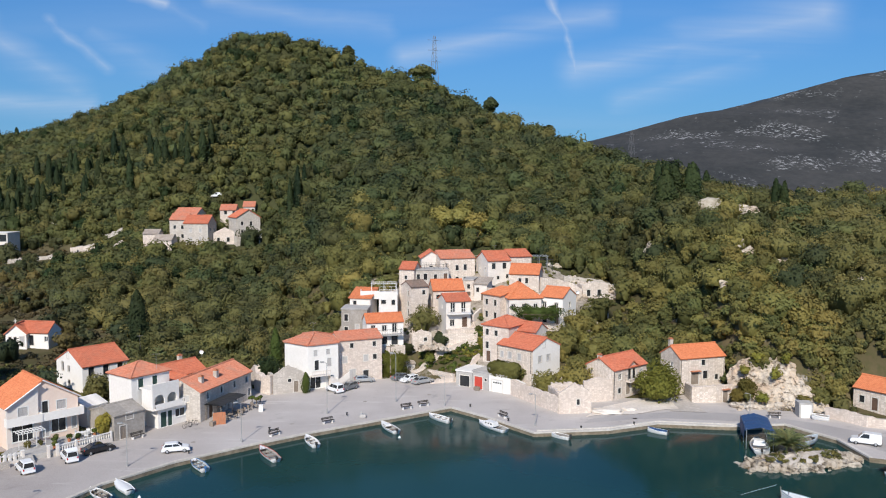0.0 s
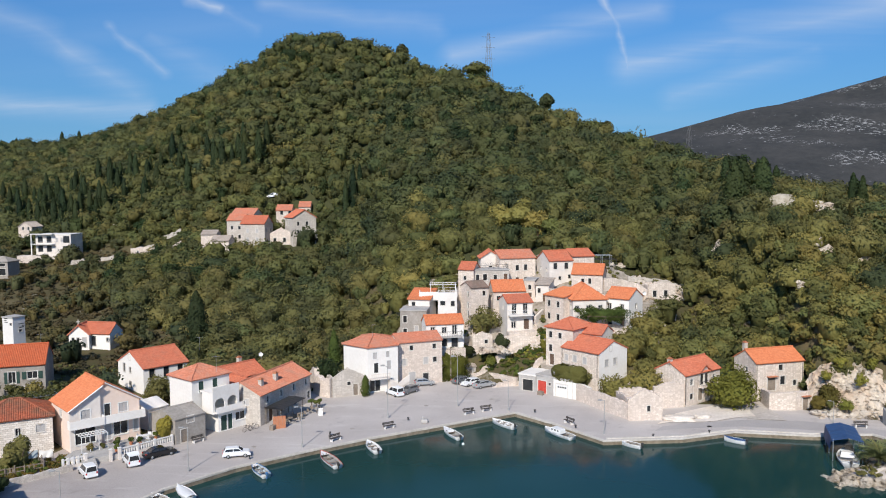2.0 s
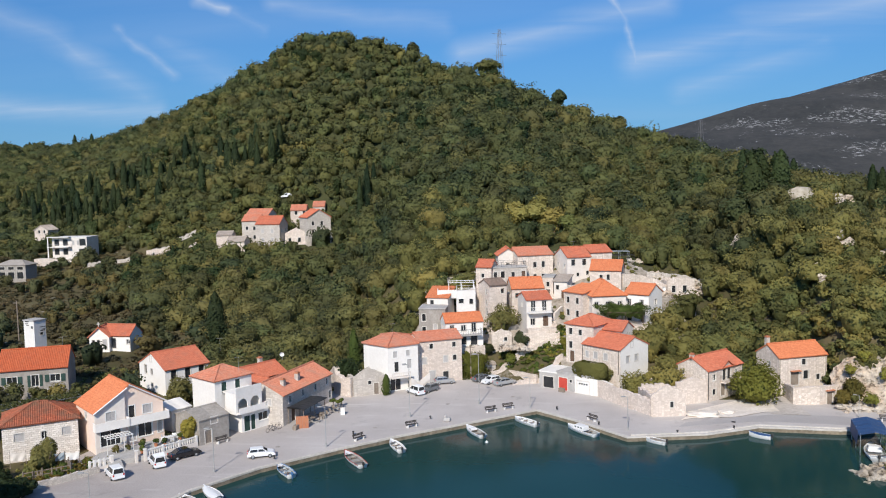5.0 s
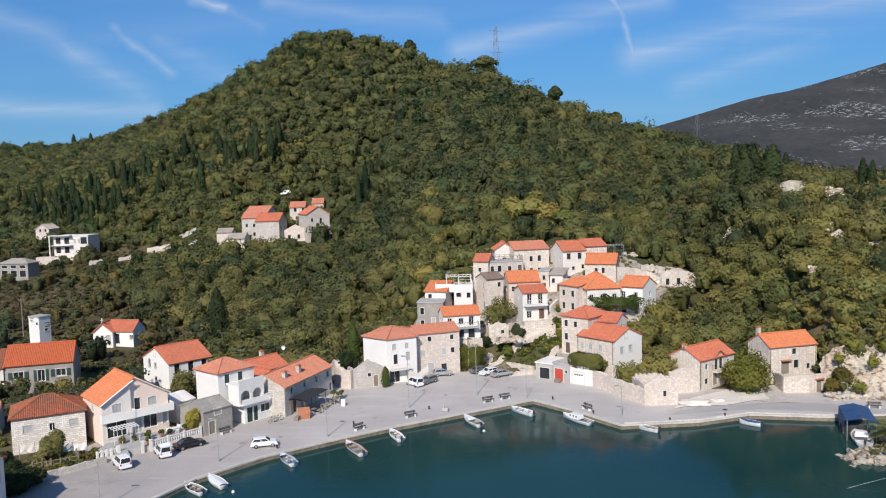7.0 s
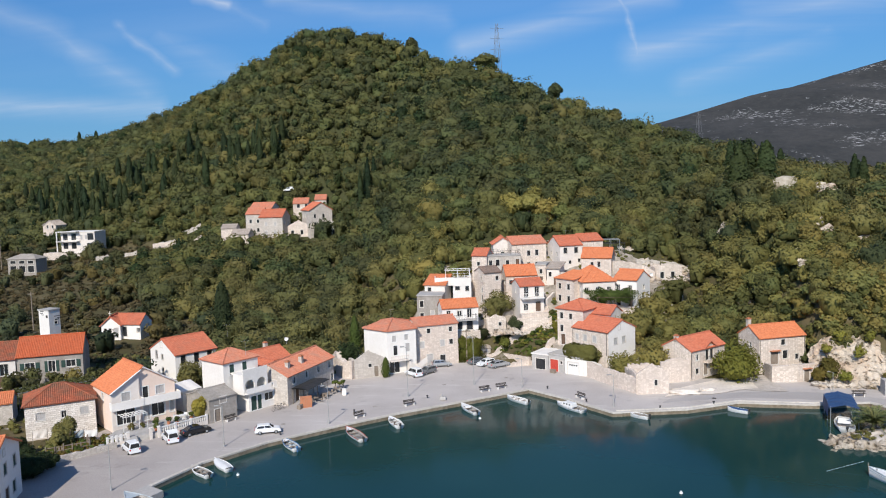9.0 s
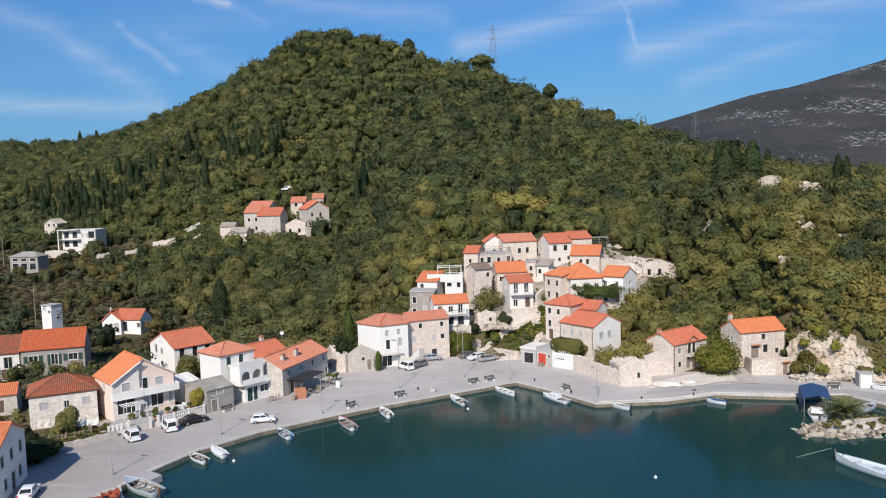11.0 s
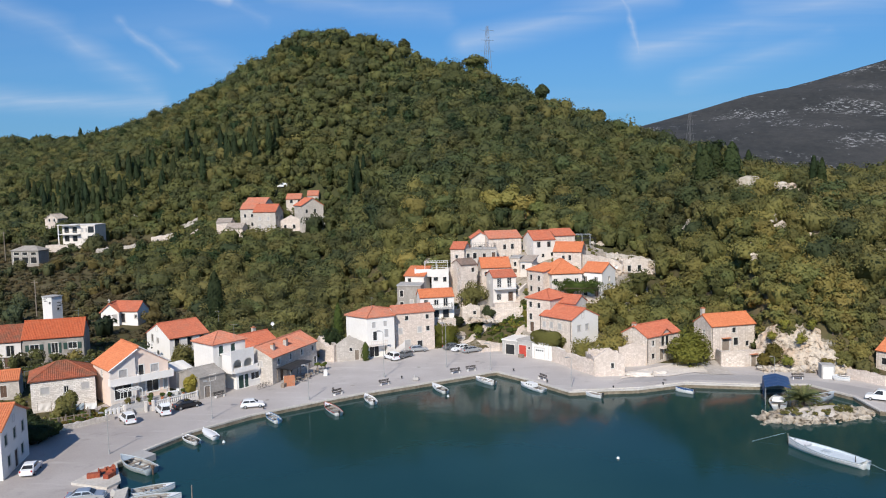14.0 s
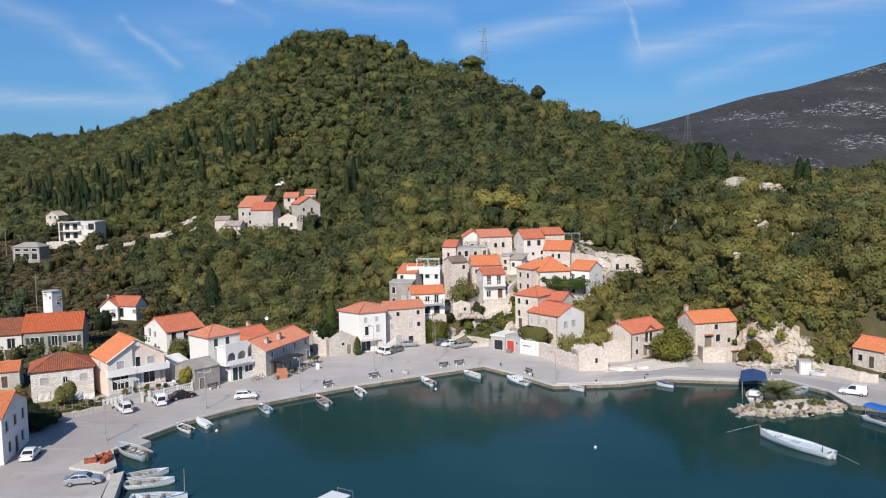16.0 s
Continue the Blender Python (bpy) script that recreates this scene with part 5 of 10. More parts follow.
def gable_wing_house():
    """The large cream house with a stepped front gable, balconies and a terrace."""
    a, b = (-56.8, 100.3), (-50.4, 106.9)
    root = house("large cream house with an orange gable roof and white balconies", a, b, 7.2, 1.7, 4.9, "v", 2.85, "cream", "orange",
                 {"f": [(7.0, 3.5, 1.2, 1.2, "l"), (4.9, 3.0, 0.8, 1.9, "o"), (6.6, 0.4, 1.9, 1.9, "w"), (4.9, 0.05, 0.9, 2.1, "l"), (8.6, 0.5, 0.6, 1.7, "l")], "l": [(4.0, 3.4, 0.8, 1.0, "o")]}, trim="frame")
    w = math.hypot(b[0] - a[0], b[1] - a[1])
    p, x1 = 0.4, 3.9
    h0, h1 = 4.9, 4.9 + 2.85 * x1 / (w / 2)
    bm = bmesh.new()
    facade(bm, (0, -p, 0), (1, 0, 0), x1, h0, -2, [(2.0, 3.5, 1.2, 1.2), (1.9, 0.2, 2.6, 2.2)])
    bm.faces.new([bm.verts.new(c) for c in ((0, -p, h0), (x1, -p, h0), (x1, -p, h1))])
    for x, top in ((0, h0), (x1, h1)):
        bm.faces.new([bm.verts.new(c) for c in ((x, -p, -2), (x, 0.02, -2), (x, 0.02, top), (x, -p, top))])
    part("front_wing", bm, "pale", root)
    opening(root, pose(2.0, -p, 3.5), 1.2, 1.2, "l", "frame")
    opening(root, pose(1.9, -p, 0.2), 2.6, 2.2, "w", "frame")
    bm = bmesh.new()
    k = 2.85 / (w / 2)
    roof_plane(bm, (-0.3, -0.32, h0 + 0.14 - 0.3 * k), (-0.3, -p - 0.35, h0 + 0.14 - 0.3 * k), (x1 + 0.35, 0, (x1 + 0.35) * k))
    part("wing_roof", bm, "orange", root)
    for p0, p1 in (((-0.3, -p - 0.38, h0 + 0.1 - 0.3 * k), (x1 + 0.3, -p - 0.38, h0 + 0.1 + (x1 + 0.3) * k)), ((w / 2, -0.36, h0 + 2.95), (w + 0.3, -0.36, h0 + 0.1 - 0.3 * k))):
        bm = bmesh.new()
        tube(bm, p0, p1, 0.09, 0.09, 4)
        part("verge", bm, "frame", root, "white verge board")
    bm = bmesh.new()
    for x0, x1_, y in ((-0.3, 4.1, -p - 1.0), (4.1, w + 0.3, -1.3)):
        y1 = -p if x0 < 0 else 0
        box(bm, x0, y, 2.55, x1_, y1, 2.75)
        box(bm, x0, y, 2.75, x1_, y + 0.1, 3.65)
        box(bm, x0, y + 0.1, 2.75, x0 + 0.1, y1, 3.65)
        box(bm, x1_ - 0.1, y + 0.1, 2.75, x1_, y1, 3.65)
    part("balcony", bm, "lifted_white", root, "white balcony parapet across the front")
    # lattice pergola over the drive
    lattice = part("pergola", bm_box(0.3, -1.8, 2.02, 3.7, -1.72, 2.1), "frame", root, "white lattice pergola beside the front door")
    for y in (-3.6, -2.7):
        part("beam", bm_box(0.3, y, 2.02, 3.7, y + 0.08, 2.1), "frame", lattice)
    for i in range(9):
        part("slat", bm_box(0.35 + i * 0.4, -3.6, 2.102, 0.42 + i * 0.4, -1.72, 2.17), "frame", lattice)
    for x in (0.35, 1.4, 2.5, 3.6):
        part("post", bm_box(x, -3.58, 0.0, x + 0.07, -3.5, 2.018), "frame", lattice)
    return root


gable_wing_house()


def arch_wall(bm, x0, x1, y0, y1, z0, z1, arches, n=40):
    """A wall with round-headed openings, built of narrow upright slices."""
    for i in range(n):
        xa, xb = x0 + (x1 - x0) * i / n, x0 + (x1 - x0) * (i + 1) / n
        xm, low = (xa + xb) / 2, z0
        for cx, wd, spring, rise in arches:
            t = abs(xm - cx) / (wd / 2)
            if t < 1:
                low = spring + rise * math.sqrt(1 - t * t)
        box(bm, xa, y0, low, xb, y1, z1)


def loggia_house():
    root = house("white three-storey house with a hipped orange roof", (-44.1, 109.8), (-40.5, 114.9), 5.6, 1.0, 7.4, "h", 1.3, "white", "peach",
                 {"f": [(1.5, 5.4, 0.85, 1.6, "S"), (3.8, 5.4, 0.85, 1.6, "S")]}, trim="frame")
    # front blocks, in the house's own axes
    bm = bmesh.new()
    y = -2.9
    facade(bm, (2.2, y, 0), (1, 0, 0), 6.2, 3.0, -1, [(0.9, 0.05, 1.0, 2.2), (1.95, 0.05, 0.75, 2.2), (3.7, 1.0, 1.7, 1.2), (5.5, 0.05, 0.8, 2.0)])
    for x in (2.2, 8.4):
        bm.faces.new([bm.verts.new(c) for c in ((x, y, -1), (x, 0.4, -1), (x, 0.4, 3.0), (x, y, 3.0))])
    bm.faces.new([bm.verts.new(c) for c in ((2.2, y, 3.0), (8.4, y, 3.0), (8.4, 0.4, 3.0), (2.2, 0.4, 3.0))])
    part("shop_front", bm, "white", root)
    for u, z, w, h, k in ((0.9, 0.05, 1.0, 2.2, "S"), (1.95, 0.05, 0.75, 2.2, "S"), (3.7, 1.0, 1.7, 1.2, "w"), (5.5, 0.05, 0.8, 2.0, "G")):
        opening(root, pose(2.2 + u, y, z), w, h, k, "frame")
    bm = bmesh.new()
    arch_wall(bm, 1.2, 5.6, y - 0.25, y + 0.0, 3.05, 5.9, ((2.35, 1.7, 4.0, 0.9), (4.45, 1.7, 4.0, 0.9)))
    part("arcade", bm, "white", root, "white arcade with two round arches")
    bm = bmesh.new()
    box(bm, 1.2, y - 0.25, 2.75, 5.6, -0.01, 3.04)
    box(bm, 1.2, y + 0.002, 5.55, 5.6, -0.01, 5.75)
    box(bm, 1.2, y + 0.002, 3.04, 1.4, -0.6, 5.55)
    box(bm, 5.4, y + 0.002, 3.04, 5.6, -0.01, 5.55)
    box(bm, 1.2, y - 0.25, 5.902, 5.6, y - 0.05, 6.5)
    part("loggia", bm, "white", root)
    bm = bmesh.new()
    box(bm, 1.3, y - 0.85, 2.9, 5.7, y - 0.26, 3.03)
    box(bm, 1.3, y - 0.85, 3.03, 5.7, y - 0.75, 3.75)
    part("balcony", bm, "lifted_white", root, "white balcony parapet below the arches")
    bm = bmesh.new()
    for i in range(8):
        box(bm, 5.75 + i * 0.34, y + 0.02, 3.01, 5.9 + i * 0.34, y + 0.14, 3.5)
    box(bm, 5.7, y, 3.5, 8.4, y + 0.16, 3.6)
    part("terrace_rail", bm, "white", root)
    return root


loggia_house()


def stepped_wall(bm, start, along_, length, thick, tops):
    """One wall of broken height: tops gives its height step by step."""
    n = len(tops)
    side = (1, 0) if along_[1] else (0, 1)
    rim = []
    for i, t in enumerate(tops):
        rim += [(length * i / n, t), (length * (i + 1) / n - 0.02, t)]
    rows = []
    for d, t in rim:
        x, y = start[0] + along_[0] * d, start[1] + along_[1] * d
        rows.append([bm.verts.new((x + side[0] * k, y + side[1] * k, z)) for k, z in ((0, -1.5), (0, t), (thick, t), (thick, -1.5))])
    for a, c in zip(rows, rows[1:]):
        for k in range(4):
            bm.faces.new((a[k], c[k], c[(k + 1) % 4], a[(k + 1) % 4]))
    bm.faces.new(rows[0])
    bm.faces.new(rows[-1])


def ruin(label, a, b, depth, z0, h, peak, wins, mat="stone"):
    """A roofless stone shell with a ragged gable front."""
    w = math.hypot(b[0] - a[0], b[1] - a[1])
    root = thing("ruined_house", label, "ruin", pose(a[0], a[1], z0, 0, 0, turn(*a, *b)))
    bm = bmesh.new()
    facade(bm, (0, 0, 0), (1, 0, 0), w, h, -1.5, wins, 0.4)
    facade(bm, (w, 0.4, 0), (-1, 0, 0), w, h, -1.5, [(w - r[0], *r[1:]) for r in wins], 0.0)
    r = random.Random(5)
    n = 12
    tops = [h + peak * (1 - abs(2 * i / n - 1)) + (r.uniform(-0.12, 0.08) if 0 < i < n else 0) for i in range(n + 1)]
    for y in (0, 0.4):
        for i in range(n):
            bm.faces.new([bm.verts.new(c) for c in ((w * i / n, y, h), (w * (i + 1) / n, y, h), (w * (i + 1) / n, y, tops[i + 1]), (w * i / n, y, tops[i]))])
    for i in range(n):
        bm.faces.new([bm.verts.new(c) for c in ((w * i / n, 0, tops[i]), (w * (i + 1) / n, 0, tops[i + 1]), (w * (i + 1) / n, 0.4, tops[i + 1]), (w * i / n, 0.4, tops[i]))])
    bmesh.ops.remove_doubles(bm, verts=bm.verts, dist=0.001)
    part("front_wall", bm, mat, root)
    for nm, x in (("side_wall", 0.0), ("side_wall", w - 0.45)):
        bm = bmesh.new()
        m = 10
        stepped_wall(bm, (x, 0.402), (0, 1), depth - 0.4, 0.45, [h + r.uniform(-0.2, 0.08) - (0.4 if i > 6 else 0) for i in range(m)])
        part(nm, bm, mat, root)
    bm = bmesh.new()
    stepped_wall(bm, (0.452, depth - 0.42), (1, 0), w - 0.904, 0.42, [h + r.uniform(-0.22, 0.16) for i in range(12)])
    part("back_wall", bm, mat, root)
    for q in wins:
        opening(root, pose(q[0], 0, q[1]), q[2], q[3], "D" if q[1] < 0.3 else "h")
    ang = math.radians(turn(*a, *b))
    TAKEN.append((a[0] + math.cos(ang) * w / 2 - math.sin(ang) * depth / 2, a[1] + math.sin(ang) * w / 2 + math.cos(ang) * depth / 2, ang, w / 2, depth / 2))
    return root


ruin("roofless stone house shell with a ragged gable by the square", (-28.3, 129.0), (-23.5, 131.4), 5.0, 1.0, 3.2, 1.5, [(3.9, 0.05, 0.8, 1.9, "D"), (2.8, 3.0 - 1.2, 0.6, 0.6, "o")], "greystone")
wall_run("tall ragged ruined stone wall with an ivy-covered top", [(-33.4, 135.6, 2.4), (-32.2, 133.6, 4.4), (-31.4, 131.6, 3.6), (-30.2, 130.2, 2.6), (-28.5, 129.2, 3.0)], 1.0, 4, 0.9, "stone", "ruined_wall", 0.35)

ruin("collapsed stone house between two hamlet houses", (-70.9, 240.6), (-63.6, 240.4), 5.0, 18.2, 3.4, 1.8, [(1.6, 0.8, 0.9, 1.2, "o"), (4.6, 0.8, 0.9, 1.3, "o")], "stone")
ruin("long roofless stone shell on the slope above the fields", (-122.8, 257.6), (-109.6, 253.6), 6.0, 13.6, 2.2, 0.7, [(3.0, 0.6, 0.8, 0.9, "o"), (8.6, 0.6, 0.8, 0.9, "o")], "stone")
ruin("broken pale house walls beside the hillside hamlet", (-104.2, 247.4), (-98.6, 245.2), 4.4, 14.0, 3.4, 1.6, [(2.8, 0.8, 0.8, 1.2, "o")], "stone")
ruin("small roofless stone ruin among the village gardens", (-6.0, 146.6), (-2.4, 147.4), 3.4, 5.6, 2.4, 0.8, [(2.5, 1.0, 0.6, 0.7, "o")], "palestone")
shell = ruin("large roofless stone ruin beside the shore road", (17.6, 118.2), (22.6, 118.9), 6.6, 1.0, 3.2, 1.5, [(3.0, 1.3, 0.5, 0.9, "o")], "stone")
# dark panes on the uncut side wall, standing for shaded empty windows
for y, z, w_, h_ in ((2.0, 1.3, 0.8, 1.1), (4.4, 1.5, 0.7, 0.9)):
    opening(shell, pose(5.05 + 0.17, y, z, 0, 0, 90), w_, h_, "h")
wall_run("long weathered stone wall with a wooden door", [(11.3, 129.6, 2.6), (14.6, 123.9, 2.5), (17.8, 118.8, 2.4), (18.9, 118.9, 2.6)], 1.0, 2.5, 0.5, "stone", "stone_wall", 0.1)
wall_run("high ruined stone wall with empty window holes", [(22.4, 125.0, 3.6), (25.0, 125.6, 4.0), (27.2, 126.2, 3.6)], 1.0, 3.4, 0.5, "stone", "ruined_wall", 0.25)
wall_run("ruined stone wall of an old house behind the shore wall", [(17.2, 128.2, 2.8), (20.8, 128.5, 3.4), (23.9, 128.8, 3.1), (26.7, 129.9, 2.8)], 1.0, 4.4, 0.5, "stone", "ruined_wall", 0.3)
wall_run("stone terrace wall below the house on the shore road", [(40.2, 129.4, 2.2), (40.0, 125.2, 2.6), (43.6, 125.2, 2.8), (47.0, 126.9, 2.6), (48.6, 129.2, 2.0)], 1.0, 3.0, 0.6, "palestone", "terrace_wall", 0.06)
wall_run("dry stone garden wall beside the road", [(57.5, 117.2, 1.6), (59.3, 114.9, 1.7), (61.2, 112.3, 1.5), (63.5, 111.3, 1.3)], 1.0, 1.6, 0.6, "stone", "stone_wall", 0.12)
wall_run("low curving stone wall below a green garden plot", [(-5.8, 145.2, 1.2), (-2.0, 142.3, 1.2), (1.8, 138.1, 1.4)], 1.0, 1.2, 0.5, "stone", "stone_wall", 0.06)
for k, (pts, z) in enumerate((
    ([(-7.8, 142.0), (-2.2, 143.8), (0.8, 144.9), (6.1, 145.9)], 7.3), ([(4.5, 144.9), (7.1, 143.8), (11.0, 142.4)], 8.2), ([(-9.1, 149.6), (-4.5, 150.7), (0.2, 151.5)], 10.4),
    ([(11.0, 143.6), (18.1, 143.9), (23.2, 143.4)], 8.7), ([(-10.4, 158.5), (-3.3, 158.2), (4.9, 159.1), (7.9, 158.5)], 13.3), ([(8.9, 156.8), (14.0, 158.1), (20.1, 156.5), (25.3, 157.5)], 13.5),
    ([(19.6, 163.2), (24.3, 164.4), (30.4, 163.5), (35.0, 164.7)], 15.6), ([(22.7, 152.9), (27.8, 154.6), (32.4, 156.4)], 12.6), ([(25.3, 168.9), (31.5, 170.2), (37.6, 169.2)], 17.3), ([(-2.4, 137.0), (3.2, 138.9), (6.3, 140.8)], 4.5))):
    wall_run("old dry stone terrace wall in the hillside village", pts, z, 1.3, 0.5, ("stone", "palestone", "greystone")[k % 3], "terrace_wall", 0.22, follow=True)
for k, (pts, z) in enumerate((([(-123.7, 260.1), (-114.5, 262.2), (-106.0, 258.4)], 14.7), ([(-117.5, 265.6), (-109.3, 267.0)], 16.8), ([(-100.7, 253.9), (-95.3, 249.5)], 14.6), ([(-153.6, 282.1), (-143.5, 287.1), (-134.8, 278.1)], 17.0), ([(-139.6, 248.4), (-125.4, 251.2)], 12.9))):
    wall_run("grey stone terrace wall on the open slope", pts, z, 1.6, 0.7, "greystone", "terrace_wall", 0.25, follow=True)


ruin("roofless stone house at the village's upper edge", (28.4, 162.6), (33.9, 163.8), 4.4, 12.2, 3.3, 0.5, [(1.3, 0.9, 0.8, 1.3, "o"), (3.6, 0.9, 0.8, 1.3, "o")], "palestone")
wall_run("tall pale stone wall stepping down behind the village", [(19.4, 161.8, 3.0), (23.0, 163.6, 2.8), (26.0, 164.2, 2.6), (28.3, 162.8, 2.2)], 13.6, 2.6, 0.5, "palestone", "stone_wall", 0.12, follow=True)
wall_run("ruined stone wall between two village houses", [(-10.6, 157.4, 4.6), (-8.6, 156.6, 5.0), (-7.0, 154.4, 4.0)], 10.2, 4.0, 0.5, "stone", "ruined_wall", 0.3)
wall_run("broken stone wall below the terrace house", [(-2.9, 158.4, 3.2), (0.6, 159.6, 3.6), (4.6, 160.9, 3.0)], 12.0, 3.2, 0.5, "palestone", "ruined_wall", 0.25)
wall_run("pale stone wall between the village roofs", [(8.6, 157.6, 3.4), (12.2, 158.9, 3.2)], 12.0, 3.2, 0.5, "palestone", "stone_wall", 0.12)
wall_run("white parapet wall beside a village stair", [(5.4, 150.6, 2.4), (7.0, 153.4, 3.4)], 8.6, 2.4, 0.4, "oldwhite", "parapet_wall")
wall_run("low pale wall in front of the balcony house", [(-0.6, 145.2, 2.0), (2.6, 145.6, 2.1), (5.6, 145.4, 2.0)], 6.3, 2.0, 0.5, "palestone", "terrace_wall", 0.08)
house("tiny stone garden hut behind the parked cars", (-7.4, 143.6), (-5.4, 144.1), 2.0, 1.0, 1.9, "m", 0.4, "greystone", "stoneroof", {"f": [(1.0, 0.05, 0.7, 1.5, "D")]}, 0.15, name="hut", category="hut", wave=9)


def village_ground():
    """Trodden stony ground between the village houses, laid on the slope."""
    xs, ys = np.arange(-22.0, 31.0, 1.0), np.arange(138.0, 180.0, 1.0)
    bm = bmesh.new()
    grid = {}
    for i, x in enumerate(xs):
        for j, y in enumerate(ys):
            inside = (y > along(FOOT, x) - 1) and y < 180 - abs(x - 8) * 0.45 and not (x > 17 and y < 146) and not (-9 < x < 6 and y < 147)
            if inside:
                grid[i, j] = bm.verts.new((x, y, float(land(x, y)) + 0.07))
    for (i, j) in list(grid):
        q = [(i, j), (i + 1, j), (i + 1, j + 1), (i, j + 1)]
        if all(k in grid for k in q):
            bm.faces.new([grid[k] for k in q])
    tagged(part("village_ground", bm, "rubble", smooth=True), "pale trodden stony ground between the village houses", "ground", kind="structure")


village_ground()


# ---- plants ----
rng = np.random.default_rng(7)


def unit(n):
    v = rng.normal(size=(n, 3))
    return v / np.linalg.norm(v, axis=1, keepdims=True)


def cards(centres, normals, sizes):
    """Small folded leaf clumps as quads."""
    n = len(centres)
    side = np.cross(normals, unit(n))
    side /= np.linalg.norm(side, axis=1, keepdims=True) + 1e-6
    up = np.cross(normals, side)
    s = sizes[:, None]
    ratio = rng.uniform(0.55, 1.0, (n, 1))
    a = centres + side * s + normals * s * 0.15
    b = centres + up * s * ratio - normals * s * 0.2
    c = centres - side * s + normals * s * 0.15
    d = centres - up * s * ratio - normals * s * 0.2
    v = np.stack([a, b, c, d], 1).reshape(-1, 3)
    return v, np.arange(n * 4).reshape(-1, 4)


def ball(cuts):
    bm = bmesh.new()
    bmesh.ops.create_cube(bm, size=2.0)
    bmesh.ops.subdivide_edges(bm, edges=bm.edges[:], cuts=cuts, use_grid_fill=True)
    v = np.array([x.co.normalized() for x in bm.verts])
    bm.verts.index_update()
    f = np.array([[x.index for x in p.verts] for p in bm.faces])
    bm.free()
    return v, f


BALL_V, BALL_F = ball(1)


def crowns(pos, radius, height, per, size, flat=0.75, lobes=5, cuts=2, skirt=True):
    """Crowns for many plants: boughs that swell out of one another, each crown a leafy mass (cuts: how finely it is cut) under loose leaf clumps. pos: their feet; skirt: whether
    they reach down to the ground. Gives the points, the faces and, point by point, a tone of each plant's own."""
    n = len(pos)
    radius, height = np.asarray(radius)[:, None], np.asarray(height)[:, None]
    girth = rng.uniform(0.82, 1.18, (n, 3)) * np.array([1, 1, flat]) * radius
    girth[:, 2] *= rng.choice((0.8, 0.95, 1.1, 1.35), n)
    mid = pos + np.concatenate([np.zeros((n, 2)), np.maximum(height - girth[:, 2:], 0.3 * radius)], 1)
    bv, bf = ball(cuts)
    off = unit(n * lobes).reshape(n, lobes, 3)
    off[:, :, 2] = np.abs(off[:, :, 2]) * rng.choice((1, 1, 1, -0.6), (n, lobes))
    off *= rng.uniform(0.36, 0.66, (n, lobes, 1))
    swell = rng.uniform(0.34, 0.52, (n, lobes))

    def reach(way, who):
        """How far the boughs reach from the middle, and the bough that does."""
        o, r = off[who], swell[who]
        along_ = np.einsum("pk,plk->pl", way, o)
        gap = r ** 2 - (o ** 2).sum(2) + along_ ** 2
        out = np.where(gap > 0, along_ + np.sqrt(np.maximum(gap, 0)), 0.0)
        best = out.argmax(1)
        return np.maximum(out[np.arange(len(way)), best], 0.34), o[np.arange(len(way)), best]

    who = np.repeat(np.arange(n), len(bv))
    way = np.tile(bv, (n, 1))
    far, _ = reach(way, who)
    core = way * (far * rng.uniform(0.70, 0.92, len(far)))[:, None] * girth[who] + mid[who]
    low = (way[:, 2] < -0.25) & skirt
    core[low, 2] = np.minimum(core[low, 2], (pos[who, 2] + 0.15 * height[who, 0])[low])
    cf = (bf[None] + (np.arange(n) * len(bv))[:, None, None]).reshape(-1, 4)
    share = (radius[:, 0] / radius.mean()) ** 1.7
    count = np.maximum(8, per * share / share.mean()).astype(int)
    leaf = np.repeat(np.arange(n), count)
    k = len(leaf)
    d = unit(k)
    d[:, 2] = np.abs(d[:, 2]) * np.where(rng.random(k) < 0.86, 1, -1)
    far, hub = reach(d, leaf)
    p = d * far[:, None]
    nrm = p - hub
    nrm /= np.linalg.norm(nrm, axis=1, keepdims=True) + 1e-6
    p = p * rng.uniform(0.87, 1.14, (k, 1)) * girth[leaf] + mid[leaf]
    nrm = nrm + unit(k) * 0.62 + np.array([0, 0, 0.25])
    nrm /= np.linalg.norm(nrm, axis=1, keepdims=True)
    lv, lf = cards(p, nrm, rng.uniform(0.5, 1.25, k) * np.broadcast_to(size, n)[leaf])
    tone = rng.random(n)
    return np.concatenate([core, lv]), np.concatenate([cf, lf + len(core)]), np.concatenate([tone[who], np.repeat(tone[leaf], 4)])


def toned(me, tone):
    """Gives each plant in a mesh its own tone."""
    me.attributes.new("plant", "FLOAT", "POINT").data.foreach_set("value", np.ascontiguousarray(tone, dtype=np.float32))
    return me


def free(x, y, gap=1.6):
    ok = np.ones(len(x), bool)
    for cx, cy, ang, hw, hd in TAKEN:
        dx, dy = x - cx, y - cy
        a, b = dx * math.cos(ang) + dy * math.sin(ang), -dx * math.sin(ang) + dy * math.cos(ang)
        ok &= ~((np.abs(a) < hw + gap) & (np.abs(b) < hd + gap))
    return ok


def spread(x0, x1, y0, y1, step):
    gx, gy = np.meshgrid(np.arange(x0, x1, step), np.arange(y0, y1, step))
    x = gx.ravel() + rng.uniform(-0.5, 0.5, gx.size) * step
    y = gy.ravel() + rng.uniform(-0.5, 0.5, gx.size) * step
    return x, y


def in_view(x, y):
    return (x > -0.72 * (y + 20) - 8) & (x < 0.54 * (y + 20) + 14)


